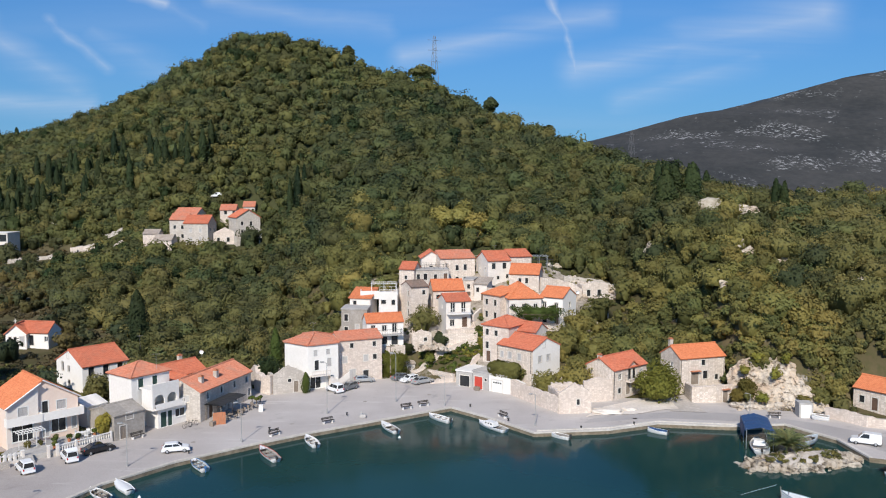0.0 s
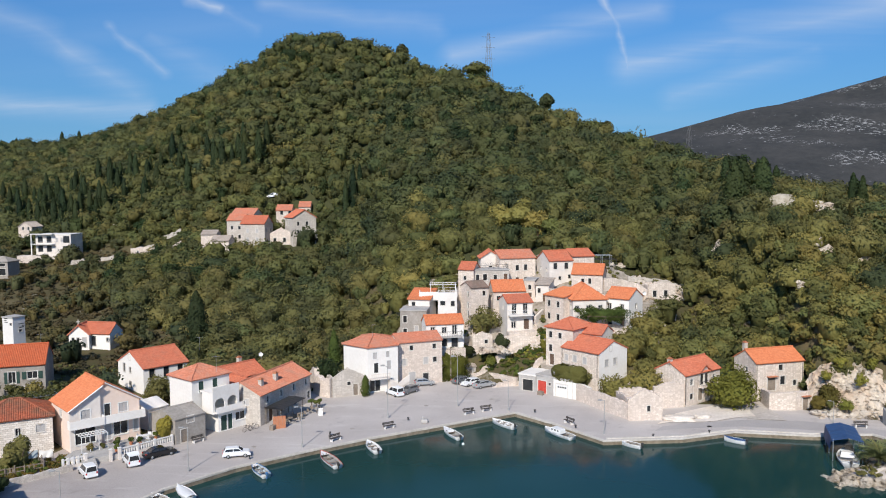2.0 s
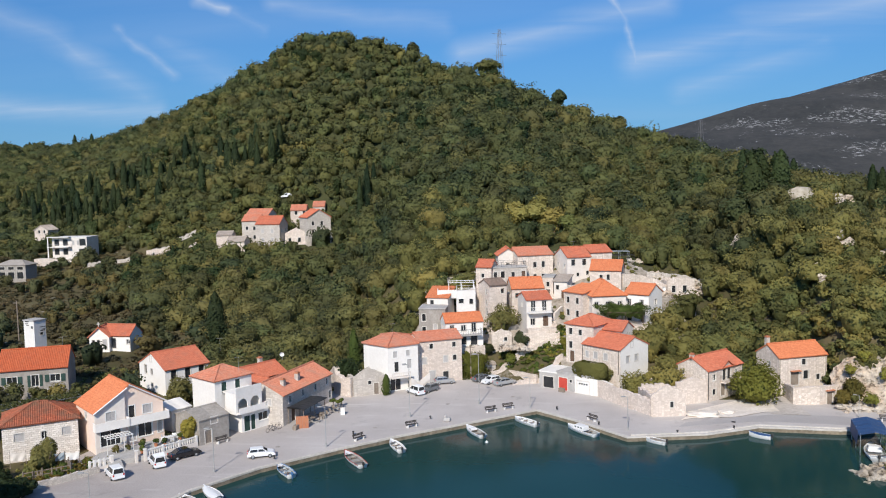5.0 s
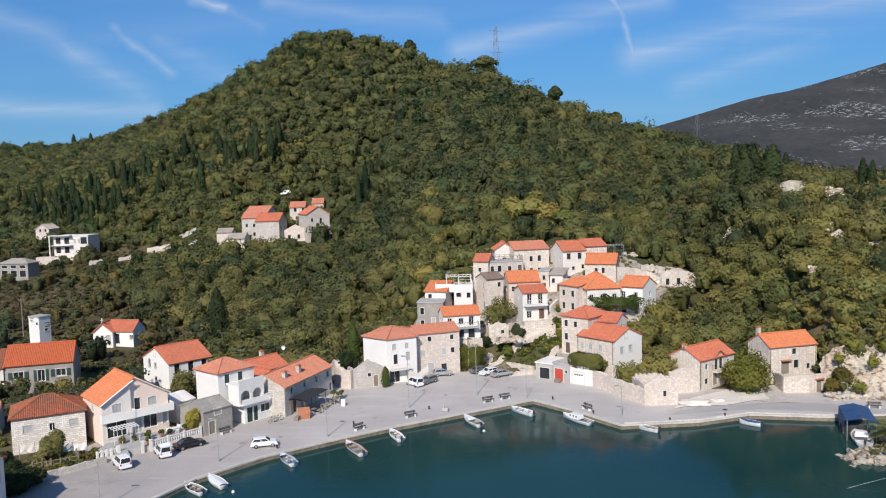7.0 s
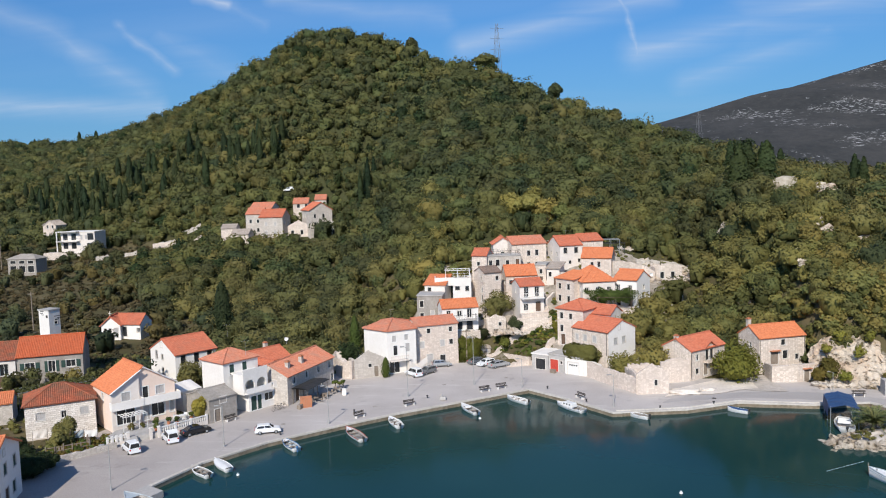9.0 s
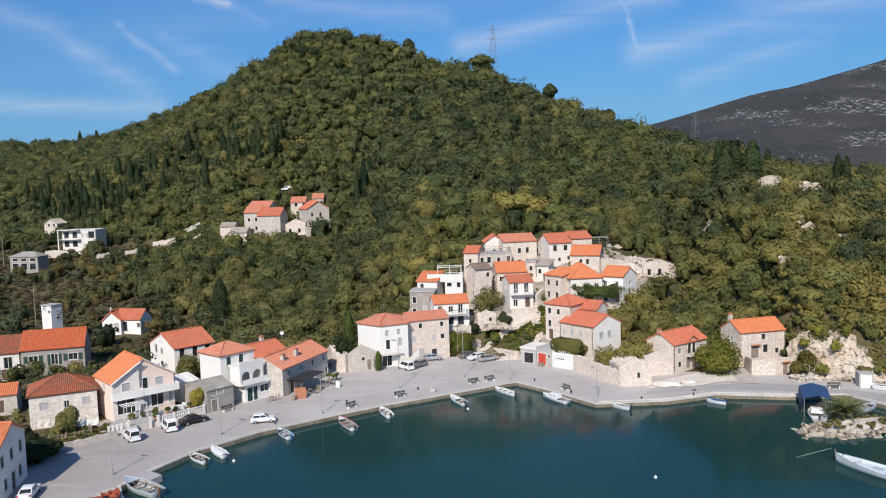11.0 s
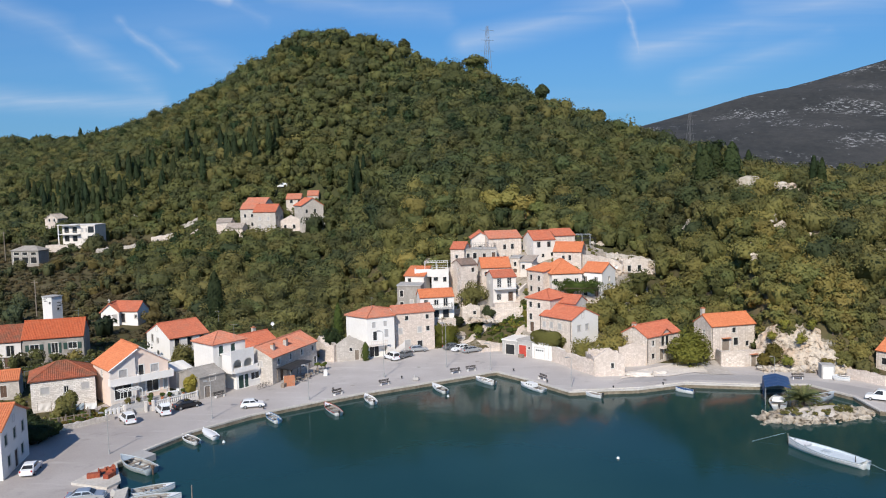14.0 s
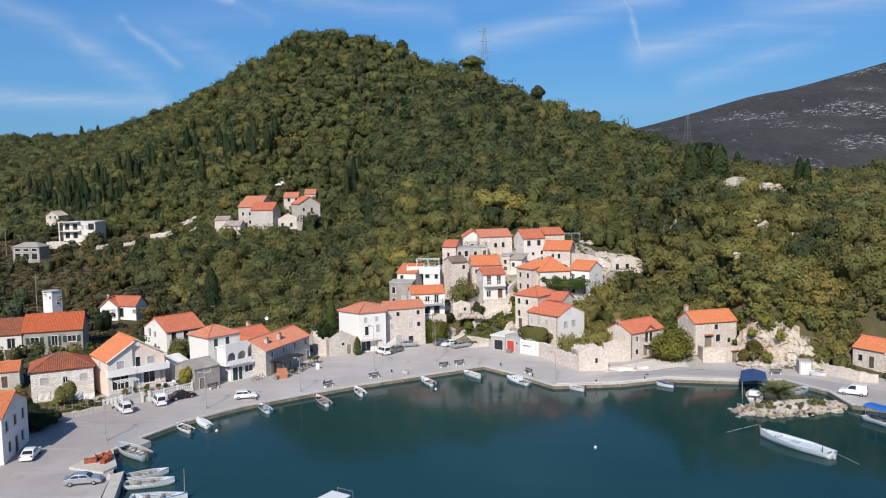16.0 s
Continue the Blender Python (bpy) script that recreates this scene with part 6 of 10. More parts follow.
TAKEN.append((-77.5, 265.5, 0.0, 2.6, 2.6))
TAKEN.append((5.0, 190.0, 0.0, 6.5, 1.6))  # where the spreading trees stand above the village
TAKEN.append((-126.0, 247.0, 0.0, 9.0, 5.0))
TAKEN.append((60.2, 176.0, 0.0, 3.4, 9.0))
TAKEN.append((67.6, 174.0, 0.0, 2.2, 7.0))
TAKEN.append((41.6, 126.2, 0.3, 5.6, 4.0))
TAKEN.append((52.6, 121.6, -0.37, 6.6, 4.0))  # the cliff and the store at its foot


def is_field(x, y):
    """Open ground: the plain on the left and the village spur."""
    plain_ = (x < np.interp(y, (90, 158, 172, 181, 220, 243, 280), (-41, -62, -78, -89, -114, -112, -112)) + 2.5 * np.sin(y * 0.21)) & (y < along(FOOT, x) - 4 + 6 * np.sin(x * 0.13)) & (y < 278)
    spur = (x > -21) & (x < 27) & (y > 124) & (y < 181) & (y < 182 - np.abs(x - 6) * 0.35) & ~((x > 20) & (y < 148)) & ~((x < -11) & (y > 157))
    shore = y < along(BACK, x) + 2
    ramp = (x > 18) & (x < 64) & (y < along(BACK, x) + 7.5)
    edge = (x > 20) & (x < 36.5) & (y > 154.5) & (y < 173)
    hamlet = (x > -84) & (x < -59) & (y > 230) & (y < 250)
    return plain_ | spur | shore | ramp | edge | hamlet


def stuff(name, made, mat, label, category, masses=0):
    """masses: how many of the first faces are crown masses, shaded smooth."""
    v, f, tone = made
    me = toned(array_mesh(name, v, f), tone)
    if masses:
        me.polygons.foreach_set("use_smooth", np.arange(len(f)) < masses)
    ob = finish(name, me, mat)
    return tagged(ob, label, category, kind="stuff")


def make_woods():
    """Belts of wood, finer near the village and coarser towards the skyline."""
    for name, step, y0, y1, mat, per, size, low, high, cuts, label in (
        ("slope_woods", 2.75, 115, 200, "slope", 240, 0.235, 1.65, 3.6, 2, "dense green and yellowing bushes and trees on the slope"),
        ("ridge_woods", 2.9, 115, 200, "grove", 200, 0.26, 1.7, 3.6, 2, "dense dark green bushes on the upper slope"),
        ("dark_shrubs", 4.6, 115, 200, "maquis", 220, 0.24, 1.9, 3.3, 2, "dark evergreen shrubs among the lighter bushes"),
        ("grove_woods", 2.9, 115, 200, "grove", 200, 0.26, 1.7, 3.8, 2, "dense dark green trees between the fields and the village"),
        ("hill_woods", 3.0, 200, 275, "maquis", 115, 0.36, 1.85, 3.9, 2, "dense evergreen maquis covering the lower hill"),
        ("summit_woods", 3.5, 275, 545, "maquis", 70, 0.46, 2.15, 4.6, 1, "dense evergreen maquis covering the hilltop"),
        ("high_trees", 11.0, 118, 545, "maquis", 420, 0.36, 2.8, 4.6, 3, "taller broadleaved trees standing out of the woods"),
        ("pine_woods", 8.5, 200, 545, "pine", 170, 0.38, 1.8, 3.0, 2, "dark pines scattered through the hill woods")):
        x, y = spread(-360, 170, y0, y1, step)
        keep = in_view(x, y) & (y < along(RIDGE_Y, x) + 9) & free(x, y, 2.6 if name == "high_trees" else 1.6) & ~is_field(x, y)
        if name == "pine_woods":
            keep &= np.sin(x * 0.035 + 2) * np.sin(y * 0.028) + rng.normal(size=len(x)) * 0.4 > np.where(x < -0.28 * y - 6, -0.5, 0.3)
        upland = (x > 60) | ((x > 36) & (y > 166))
        if name == "slope_woods":
            keep &= (x > -26) & ~upland
        if name == "ridge_woods":
            keep &= upland
        if name == "dark_shrubs":
            keep &= (x > -26) & (np.sin(x * 0.21 + 1.0) * np.sin(y * 0.19) + rng.normal(size=len(x)) * 0.5 > 0.15)
        if name == "grove_woods":
            keep &= x <= -26
        if name == "high_trees":
            keep &= (rng.random(len(x)) < 0.5) & (y < along(RIDGE_Y, x) - 10) & ~((np.abs(x) < 45) & (y < 185)) & ~((np.abs(x + 70) < 34) & (y > 205) & (y < 262))
        x, y = x[keep], y[keep]
        z, n = land(x, y), len(x)
        r = low * 0.9 + (high * 1.15 - low * 0.9) * rng.random(n) ** 2.0
        hgt = (1.0 + r * rng.uniform(0.9, 1.5, n)) * (1.35 if name == "pine_woods" else 1.0)
        made = crowns(np.stack([x, y, z - 0.3], 1), r, hgt, per, size, 1.05 if name == "pine_woods" else 0.85, 7, cuts)
        stuff(name, made, mat, label, "woods", n * len(ball(cuts)[1]))


make_woods()


def bank_woods():
    """Bushes on the steep bank above the shore road, spread by height so that the bank is covered."""
    x = np.repeat(np.arange(45.5, 96.0, 1.1), 20)
    t = np.tile(np.arange(20), len(x) // 20)
    x = x + rng.uniform(-0.6, 0.6, len(x))
    z = 2.3 + t * 1.15 + rng.uniform(-0.5, 0.5, len(x))
    yf, yr, zr, pw = (along(k, x) for k in (FOOT, RIDGE_Y, RIDGE_Z, POWER))
    u = np.clip((z - 2.2) / (zr - 2.2), 0.0, 1.0) ** (1 / pw)
    y = yf + u * (yr - yf) + rng.uniform(-0.3, 0.3, len(x))
    keep = in_view(x, y) & free(x, y, 0.3) & (z < zr)
    x, y = x[keep], y[keep]
    r = rng.uniform(0.9, 2.0, len(x))
    for side, mat, label in ((x < 63, "slope", "dense bushes on the steep bank above the shore road"), (x >= 63, "grove", "dense dark bushes on the steep bank past the bend")):
        made = crowns(np.stack([x, y, land(x, y) - 0.4], 1)[side], r[side], (r * rng.uniform(1.3, 1.8, len(x)))[side], 95, 0.28, 0.85, 5, 2)
        stuff("bank_woods", made, mat, label, "bushes", int(side.sum()) * len(ball(2)[1]))


bank_woods()


def make_scrub():
    x, y = spread(-280, -30, 105, 320, 2.7)
    keep = in_view(x, y) & is_field(x, y) & (y > along(BACK, x) + 14) & (x < -40) & free(x, y, 2.0) & (rng.random(len(x)) < 0.95)
    x, y = x[keep], y[keep]
    r = rng.uniform(0.6, 1.7, len(x))
    made = crowns(np.stack([x, y, land(x, y) - 0.2], 1), r, r * rng.uniform(0.35, 0.8, len(x)), 34, 0.30, 0.45, 5, 1)
    stuff("scrub", made, "scrub", "low dry scrub and weeds on open ground", "scrub")


make_scrub()


def field_bushes():
    """Darker bushes and small trees standing in loose groups over the open ground."""
    x, y = spread(-260, -36, 118, 290, 3.6)
    clump = np.sin(x * 0.12 + 1.3) * np.sin(y * 0.1 + 0.6) + 0.5 * np.sin(x * 0.31 + y * 0.23) + rng.normal(size=len(x)) * 0.45
    keep = in_view(x, y) & is_field(x, y) & (y > along(BACK, x) + 26) & free(x, y, 2.4) & (clump > 0.12)
    x, y = x[keep], y[keep]
    r = rng.uniform(1.3, 2.9, len(x))
    made = crowns(np.stack([x, y, land(x, y) - 0.3], 1), r, r * rng.uniform(1.3, 1.9, len(x)), 80, 0.32, 0.8, 5, 2)
    stuff("field_bushes", made, "olive", "dark evergreen bushes scattered over the open ground", "bushes", len(x) * len(ball(2)[1]))


field_bushes()


# ---- single trees and shrubs ----
def tree(label, x, y, z, h, r, mat="garden", trunk=0.35, per=900, size=0.2, flat=0.9, name="tree", category="tree", lobes=9):
    """A broadleaved tree: a tapered trunk, limbs and a crown of leaf clumps in lobes."""
    root = thing(name, label, category, pose(x, y, z))
    bm = bmesh.new()
    fork = max(0.3, h - 2 * r * flat + 0.4)
    tube(bm, (0, 0, -0.3), (0.05, 0.03, fork), 0.09 * r + 0.05, 0.06 * r + 0.03)
    for k in range(6):
        a = k * 1.05 + 0.4
        tube(bm, (0.05, 0.03, fork - 0.1), (0.6 * r * math.cos(a), 0.6 * r * math.sin(a), fork + r * (0.5 + 0.12 * (k % 3))), 0.05 * r, 0.015 * r, 6)
    part("trunk", bm, "bark", root)
    v, f, tone = crowns(np.array([[0.0, 0.0, 0.0]]), np.array([r]), np.array([h]), per, size, flat, lobes, 2, name == "bush")
    finish("crown", toned(array_mesh("crown", v, f), tone), mat, root)
    return root


def cypress(label, x, y, z, h, r, mat="cypress", per=700, size=0.22):
    root = thing("cypress", label, "tree", pose(x, y, z))
    bm = bmesh.new()
    tube(bm, (0, 0, -0.5), (0, 0, h * 0.5), 0.14, 0.06)
    part("trunk", bm, "bark", root)
    t = rng.uniform(0.03, 1.0, per)
    prof = np.sin(np.pi * np.clip(0.12 + t * 0.88, 0, 1)) ** 0.6 * (1.05 - 0.35 * t)
    a = rng.uniform(0, 2 * np.pi, per)
    rad = r * prof * rng.uniform(0.75, 1.08, per) * (1 + 0.14 * np.sin(a * 3 + t * 9))
    p = np.stack([np.cos(a) * rad, np.sin(a) * rad, t * h], 1)
    nrm = np.stack([np.cos(a), np.sin(a), 0.5 + 0 * a], 1) + unit(per) * 0.5
    nrm /= np.linalg.norm(nrm, axis=1, keepdims=True)
    v, f = cards(p, nrm, rng.uniform(0.6, 1.2, per) * size)
    core = BALL_V * np.array([r * 0.72, r * 0.72, h * 0.47]) + np.array([0, 0, h * 0.48])
    ob = finish("crown", array_mesh("crown", np.concatenate([core, v]), np.concatenate([BALL_F, f + len(core)])), mat, root)
    return root


tree("large round yellow-green tree beside a stone cottage", 34.5, 126.3, 1.2, 6.3, 3.5, "lime", per=2600, flat=0.95, lobes=12)
tree("dark evergreen bush against the shore wall", 16.7, 126.6, 1.3, 4.6, 2.4, "slope", per=1000, name="bush", category="bush")
tree("spreading olive bush in the garden of a stone house", -60.2, 94.8, 1.2, 3.9, 2.8, "grove", per=1500, size=0.24, flat=0.7, lobes=5, name="bush", category="bush")
tree("bushy yellow-green lemon tree beside a grey outbuilding", -46.0, 104.8, 1.6, 3.5, 1.35, "lime", per=800, name="bush", category="bush")
tree("large dark bush in front of a white farmhouse", -55.6, 125.0, 1.4, 3.9, 2.9, "grove", per=1500, name="bush", category="bush")
tree("dark tree beside a farmhouse", -51.8, 126.9, 1.5, 4.4, 2.3, "slope", per=1000)
tree("dark tree beside a farmhouse", -48.7, 122.1, 1.5, 4.0, 1.9, "slope", per=900)
tree("dark green tree in the middle of the village", -4.2, 150.0, 6.8, 6.2, 3.0, "grove", per=1500, name="bush", category="bush")
tree("dark leafy shrub in a village garden", -0.6, 145.6, 5.2, 3.4, 1.9, "grove", per=900, name="bush", category="bush")
tree("leafy shrub in a village garden", 7.0, 142.6, 5.6, 2.6, 1.1, "garden", per=500, name="bush", category="bush")
tree("leafy shrub in a village garden", -2.6, 143.4, 3.4, 1.8, 1.3, "garden", per=500, name="bush", category="bush")
tree("dark spreading bush at the village edge", 36.4, 169.4, 16.4, 5.1, 2.9, "slope", per=1200, name="bush", category="bush")
tree("autumn bush with orange leaves by the rocks", 48.3, 124.6, 1.8, 3.6, 1.7, "autumn", per=800, name="bush", category="bush")
tree("autumn bush with orange leaves by the rocks", 46.2, 123.2, 1.4, 2.4, 1.2, "autumn", per=600, name="bush", category="bush")
tree("dark bush beside a small roadside house", 60.9, 121.7, 1.5, 4.2, 2.2, "slope", per=900, name="bush", category="bush")
tree("dark bush beside a small roadside house", 58.7, 123.8, 1.8, 4.8, 2.3, "slope", per=900, name="bush", category="bush")
# extra shrubs, added to darken the ground in the house's shade
for x, y, h, r in ((-59.6, 83.4, 2.3, 1.7), (-62.2, 83.0, 2.6, 1.9), (-58.9, 87.0, 2.0, 1.5), (-62.6, 86.4, 2.4, 1.7)):
    tree("dark shrub in the shade beside a white house", x, y, 0.9, h, r, "cypress", per=700, name="bush", category="bush")
tree("dark shrub in the shade beside a white house", -60.8, 86.6, 1.0, 2.6, 1.8, "cypress", per=900, name="bush", category="bush")
tree("dark shrub in the shade beside a white house", -64.4, 89.6, 1.2, 2.6, 1.8, "cypress", per=900, name="bush", category="bush")
tree("green bush beside the garages", 12.8, 132.6, 2.0, 3.0, 1.7, "slope", per=600, name="bush", category="bush")
tree("bushy tree beside the shore wall", 21.9, 133.2, 2.2, 3.5, 2.0, "slope", per=800, name="bush", category="bush")
for x, y, top, r, flat in ((-10.2, 331.0, 86.0, 5.0, 0.8), (17.0, 319.0, 71.6, 3.6, 1.0), (-42.0, 342.0, 95.0, 2.8, 1.0), (38.6, 314.0, 60.6, 2.8, 1.0)):
    z = float(land(x, y))
    tree("umbrella pine on the hill's skyline", x, y, z, max(5.0, top - z), r, "maquis", per=900, size=0.5, flat=flat, lobes=8)
cypress("tall dark cypress at the edge of a field", -60.2, 153.4, 3.0, 12.4, 2.5, per=1700)
cypress("slim light green cypress beside a ruin", -30.6, 141.6, 1.8, 8.2, 1.3, "garden", 800, 0.22)
tree("dark ivy bush grown over a ruined wall", -30.2, 133.6, 1.6, 4.9, 2.0, "pine", per=900, name="bush", category="bush")
for x, y, h, r in ((-47.0, 239.0, 17.0, 1.3), (-44.8, 240.0, 15.6, 1.3), (-46.0, 243.0, 14.0, 1.2), (-43.2, 242.0, 12.0, 1.1)):
    cypress("tall slim cypress beside the hillside hamlet", x, y, float(land(x, y)), h, r, per=900, size=0.3)
for x, y, h, r in ((-80.5, 259.0, 5.0, 2.6), (-77.0, 256.5, 4.6, 2.4), (-82.5, 263.0, 5.0, 2.8), (-73.5, 263.5, 5.0, 2.8), (-76.0, 260.5, 4.0, 2.2), (-88.5, 256.0, 5.0, 2.8), (-58.0, 246.0, 4.6, 2.6), (-54.0, 243.5, 4.4, 2.6), (-92.0, 241.0, 4.4, 2.5), (-68.6, 236.6, 2.6, 1.5)):
    tree("dark green tree among the hamlet houses", x, y, float(land(x, y)) - 0.3, h, r, "maquis", per=500, size=0.32, name="bush", category="bush")
for x, y, h, r in ((49.2, 178.3, 11.0, 3.2), (56.9, 184.2, 11.0, 2.8), (53.6, 187.0, 9.0, 2.6), (74.9, 176.5, 8.5, 1.2)):
    cypress("broad dark conifer on the wooded ridge", x, y, float(land(x, y)) - 0.4, h, r, "pine", 1100, 0.34)
for x, y, h in ((52, 196, 8), (55, 199, 6.5), (61, 201, 8), (74, 179, 8.5), (76, 182, 7), (67, 206, 6)):
    cypress("dark cypress on the wooded ridge", x, y, float(land(x, y)), h, 1.3, "pine", 400, 0.3)


for x, y, h, r in ((-1.6, 191.6, 6.0, 3.3), (3.2, 189.2, 6.6, 3.9), (7.6, 188.8, 6.2, 3.6), (11.2, 187.6, 5.4, 3.0), (4.6, 192.4, 6.4, 3.2)):
    tree("spreading yellow-green tree above the village", x, y, float(land(x, y)), h, r, "gold", per=1100, size=0.3)


def cypress_grove():
    spots = [(-143, 317), (-138, 319), (-102, 289), (-106, 294), (-99, 291), (-126, 311), (-181, 332), (-176, 327), (-160, 320), (-155, 316), (-115, 309), (-197, 320), (-188, 323), (-169, 314), (-148, 307), (-132, 301), (-122, 298), (-111, 301), (-164, 328), (-208, 333), (-216, 340), (-202, 343), (-151, 324), (-92, 283), (-96, 297), (-189, 318), (-183, 306), (-178, 301), (-172, 305), (-166, 300), (-160, 303), (-155, 298), (-176, 311), (-192, 327), (-168, 296)]
    r = random.Random(2)
    spots += [(x + r.uniform(-9, 9), y + r.uniform(-7, 7)) for x, y in spots] + [(x + r.uniform(-14, 14), y + r.uniform(-10, 10)) for x, y in spots[::2]]
    first = cypress("dark pointed cypress on the hillside", *spots[0], float(land(*spots[0])), 10.0, 1.5, "cypress", 420, 0.34)
    tagged(first, group="cypresses on the hillside")
    for i, (x, y) in enumerate(spots[1:]):
        s = 0.8 + 0.45 * ((i * 37) % 10) / 10
        c = copy_thing(first, pose(x, y, float(land(x, y)), 0, 0, i * 50))
        c.scale = (s, s, s * 1.1)


cypress_grove()
for x, y, h, r in ((57.6, 127.6, 4.6, 2.3), (59.6, 125.4, 4.2, 2.1), (61.6, 127.4, 4.6, 2.4), (56.0, 130.0, 4.4, 2.2), (60.4, 130.2, 4.6, 2.4), (63.4, 124.6, 3.8, 2.0), (53.4, 130.4, 4.0, 2.0), (57.6, 123.6, 2.6, 1.5), (58.6, 122.4, 2.4, 1.4), (57.2, 124.7, 2.8, 1.6), (59.6, 124.0, 3.0, 1.7), (55.8, 125.4, 2.6, 1.5), (59.4, 121.6, 2.2, 1.3)):
    tree("dense dark green bush above the rock face", x, y, float(land(x, y)) - 0.3, h, r, "slope", per=500, size=0.3, name="bush", category="bush")

far_spots = [(-390, 574), (-378, 566), (-367, 561), (-352, 550), (-332, 541), (-339, 544), (-289, 514), (-268, 497)]
for i, (x, y) in enumerate(far_spots):
    cypress("dark cypress on the skyline", x, y, float(land(x, y)) + 1, 6.5 + (i * 3) % 4, 1.6, "cypress", 220, 0.6)


def hedge(label, x, y, z, w, d, h, ang, mat="garden", rough=0.07):
    """A clipped rounded hedge; rough: how uneven it has grown."""
    root = thing("hedge", label, "hedge", pose(x, y, z, 0, 0, ang))
    n = int(260 * (w * d + w * h + d * h))
    p = unit(n)
    p = np.sign(p) * np.abs(p) ** 0.55
    lump = 1 + rough * (np.sin(p[:, :1] * w * 1.9 + 1) + np.sin(p[:, 1:2] * d * 2.3 + p[:, :1] * 3) + np.sin(p[:, 2:] * h * 2.1 + p[:, :1] * w * 3.1)) + rng.uniform(-rough, rough, (n, 1))
    q = p * lump * np.array([w / 2, d / 2, h / 2]) + np.array([0, 0, h / 2])
    v, f = cards(q, p / np.linalg.norm(p, axis=1, keepdims=True) * 0.6 + unit(n) * 0.4, rng.uniform(0.08, 0.16, n))
    core = np.sign(BALL_V) * np.abs(BALL_V) ** 0.6 * np.array([w / 2, d / 2, h / 2]) * 0.93 + np.array([0, 0, h / 2])
    finish("foliage", array_mesh("foliage", np.concatenate([core, v]), np.concatenate([BALL_F, f + len(core)])), mat, root)
    return root


hedge("broad clipped olive-green hedge on a garage roof terrace", 10.2, 131.5, 3.6, 5.8, 2.7, 2.5, -34, "hedge", 0.03)
hedge("leafy vine crown over the arbour of a white house", 17.3, 143.9, 11.6, 6.6, 2.8, 1.9, -6, "garden", 0.2)
hedge("ivy-covered trellis against the square's stone wing", -9.0, 142.0, 1.0, 3.9, 2.2, 4.3, 14, "garden", 0.14)
hedge("dark clipped hedge along the terrace above the square", -8.4, 145.0, 5.0, 5.6, 1.2, 1.3, 14, "olive")
cypress("small conical green cypress by a ruin", -23.1, 130.3, 1.0, 3.5, 0.85, "garden", 700, 0.13)


def village_green():
    x, y = spread(-9, 7, 138.5, 149, 0.75)
    ok = (y > along(FOOT, x) + 0.2) & free(x, y, 0.5)
    x, y = x[ok], y[ok]
    r = rng.uniform(0.3, 0.75, len(x))
    made = crowns(np.stack([x, y, land(x, y) - 0.1], 1), r, r * 1.2, 60, 0.16, 0.7)
    stuff("garden_plants", made, "garden", "tangled green garden plants between village walls", "plants")
    x, y = spread(-22, 41, 140, 182, 1.7)
    ok = (y > along(FOOT, x) + 1) & free(x, y, 0.35) & (rng.random(len(x)) < 0.62) & ~((x > 20) & (y < 148))
    x, y = x[ok], y[ok]
    r = rng.uniform(0.3, 0.95, len(x))
    made = crowns(np.stack([x, y, land(x, y) - 0.1], 1), r, r * 1.3, 50, 0.18, 0.7, 5, 1)
    stuff("village_shrubs", made, "slope", "small shrubs and weeds between the village houses", "shrubs")
    x, y = spread(-90, 70, 88, 142, 1.3)
    ok = (y > along(BACK, x) + 4.2) & (y < along(FOOT, x)) & free(x, y, 0.5) & (rng.random(len(x)) < 0.5) & ~((x > 20) & (x < 47.5) & (y < 131)) & ~((x > -24) & (x < 18)) & ~((x > -60) & (y < 100))
    x, y = x[ok], y[ok]
    r = rng.uniform(0.3, 0.9, len(x))
    made = crowns(np.stack([x, y, land(x, y) - 0.1], 1), r, r * 1.3, 36, 0.2, 0.7, 5, 1)
    stuff("yard_shrubs", made, "slope", "shrubs and weeds behind the quayside houses", "shrubs")


village_green()


# ---- rocks ----
def rock_mesh(seed, detail=2):
    bm = bmesh.new()
    bmesh.ops.create_icosphere(bm, subdivisions=detail, radius=1.0)
    o = Vector((seed * 3.7, seed * 1.3, seed * 2.1))
    for v in bm.verts:
        k = 1 + 0.5 * noise.noise(v.co * 1.3 + o) + 0.22 * noise.noise(v.co * 3.5 + o)
        c = v.co * k
        v.co = Vector((c.x, c.y, max(c.z, -0.5))) + Vector((0.14 * round(c.x * 3) / 3, 0.1 * round(c.y * 3) / 3, 0.1 * round(c.z * 4) / 4))
    me = bpy.data.meshes.new("boulder")
    bm.to_mesh(me)
    bm.free()
    return me


def rock_set(mat):
    out = []
    for k in range(5):
        me = rock_mesh(k + 1)
        me.materials.append(M[mat])
        out.append(me)
    return out


SHORE_ROCKS, CLIFF_ROCKS = rock_set("shorerock"), rock_set("rock")


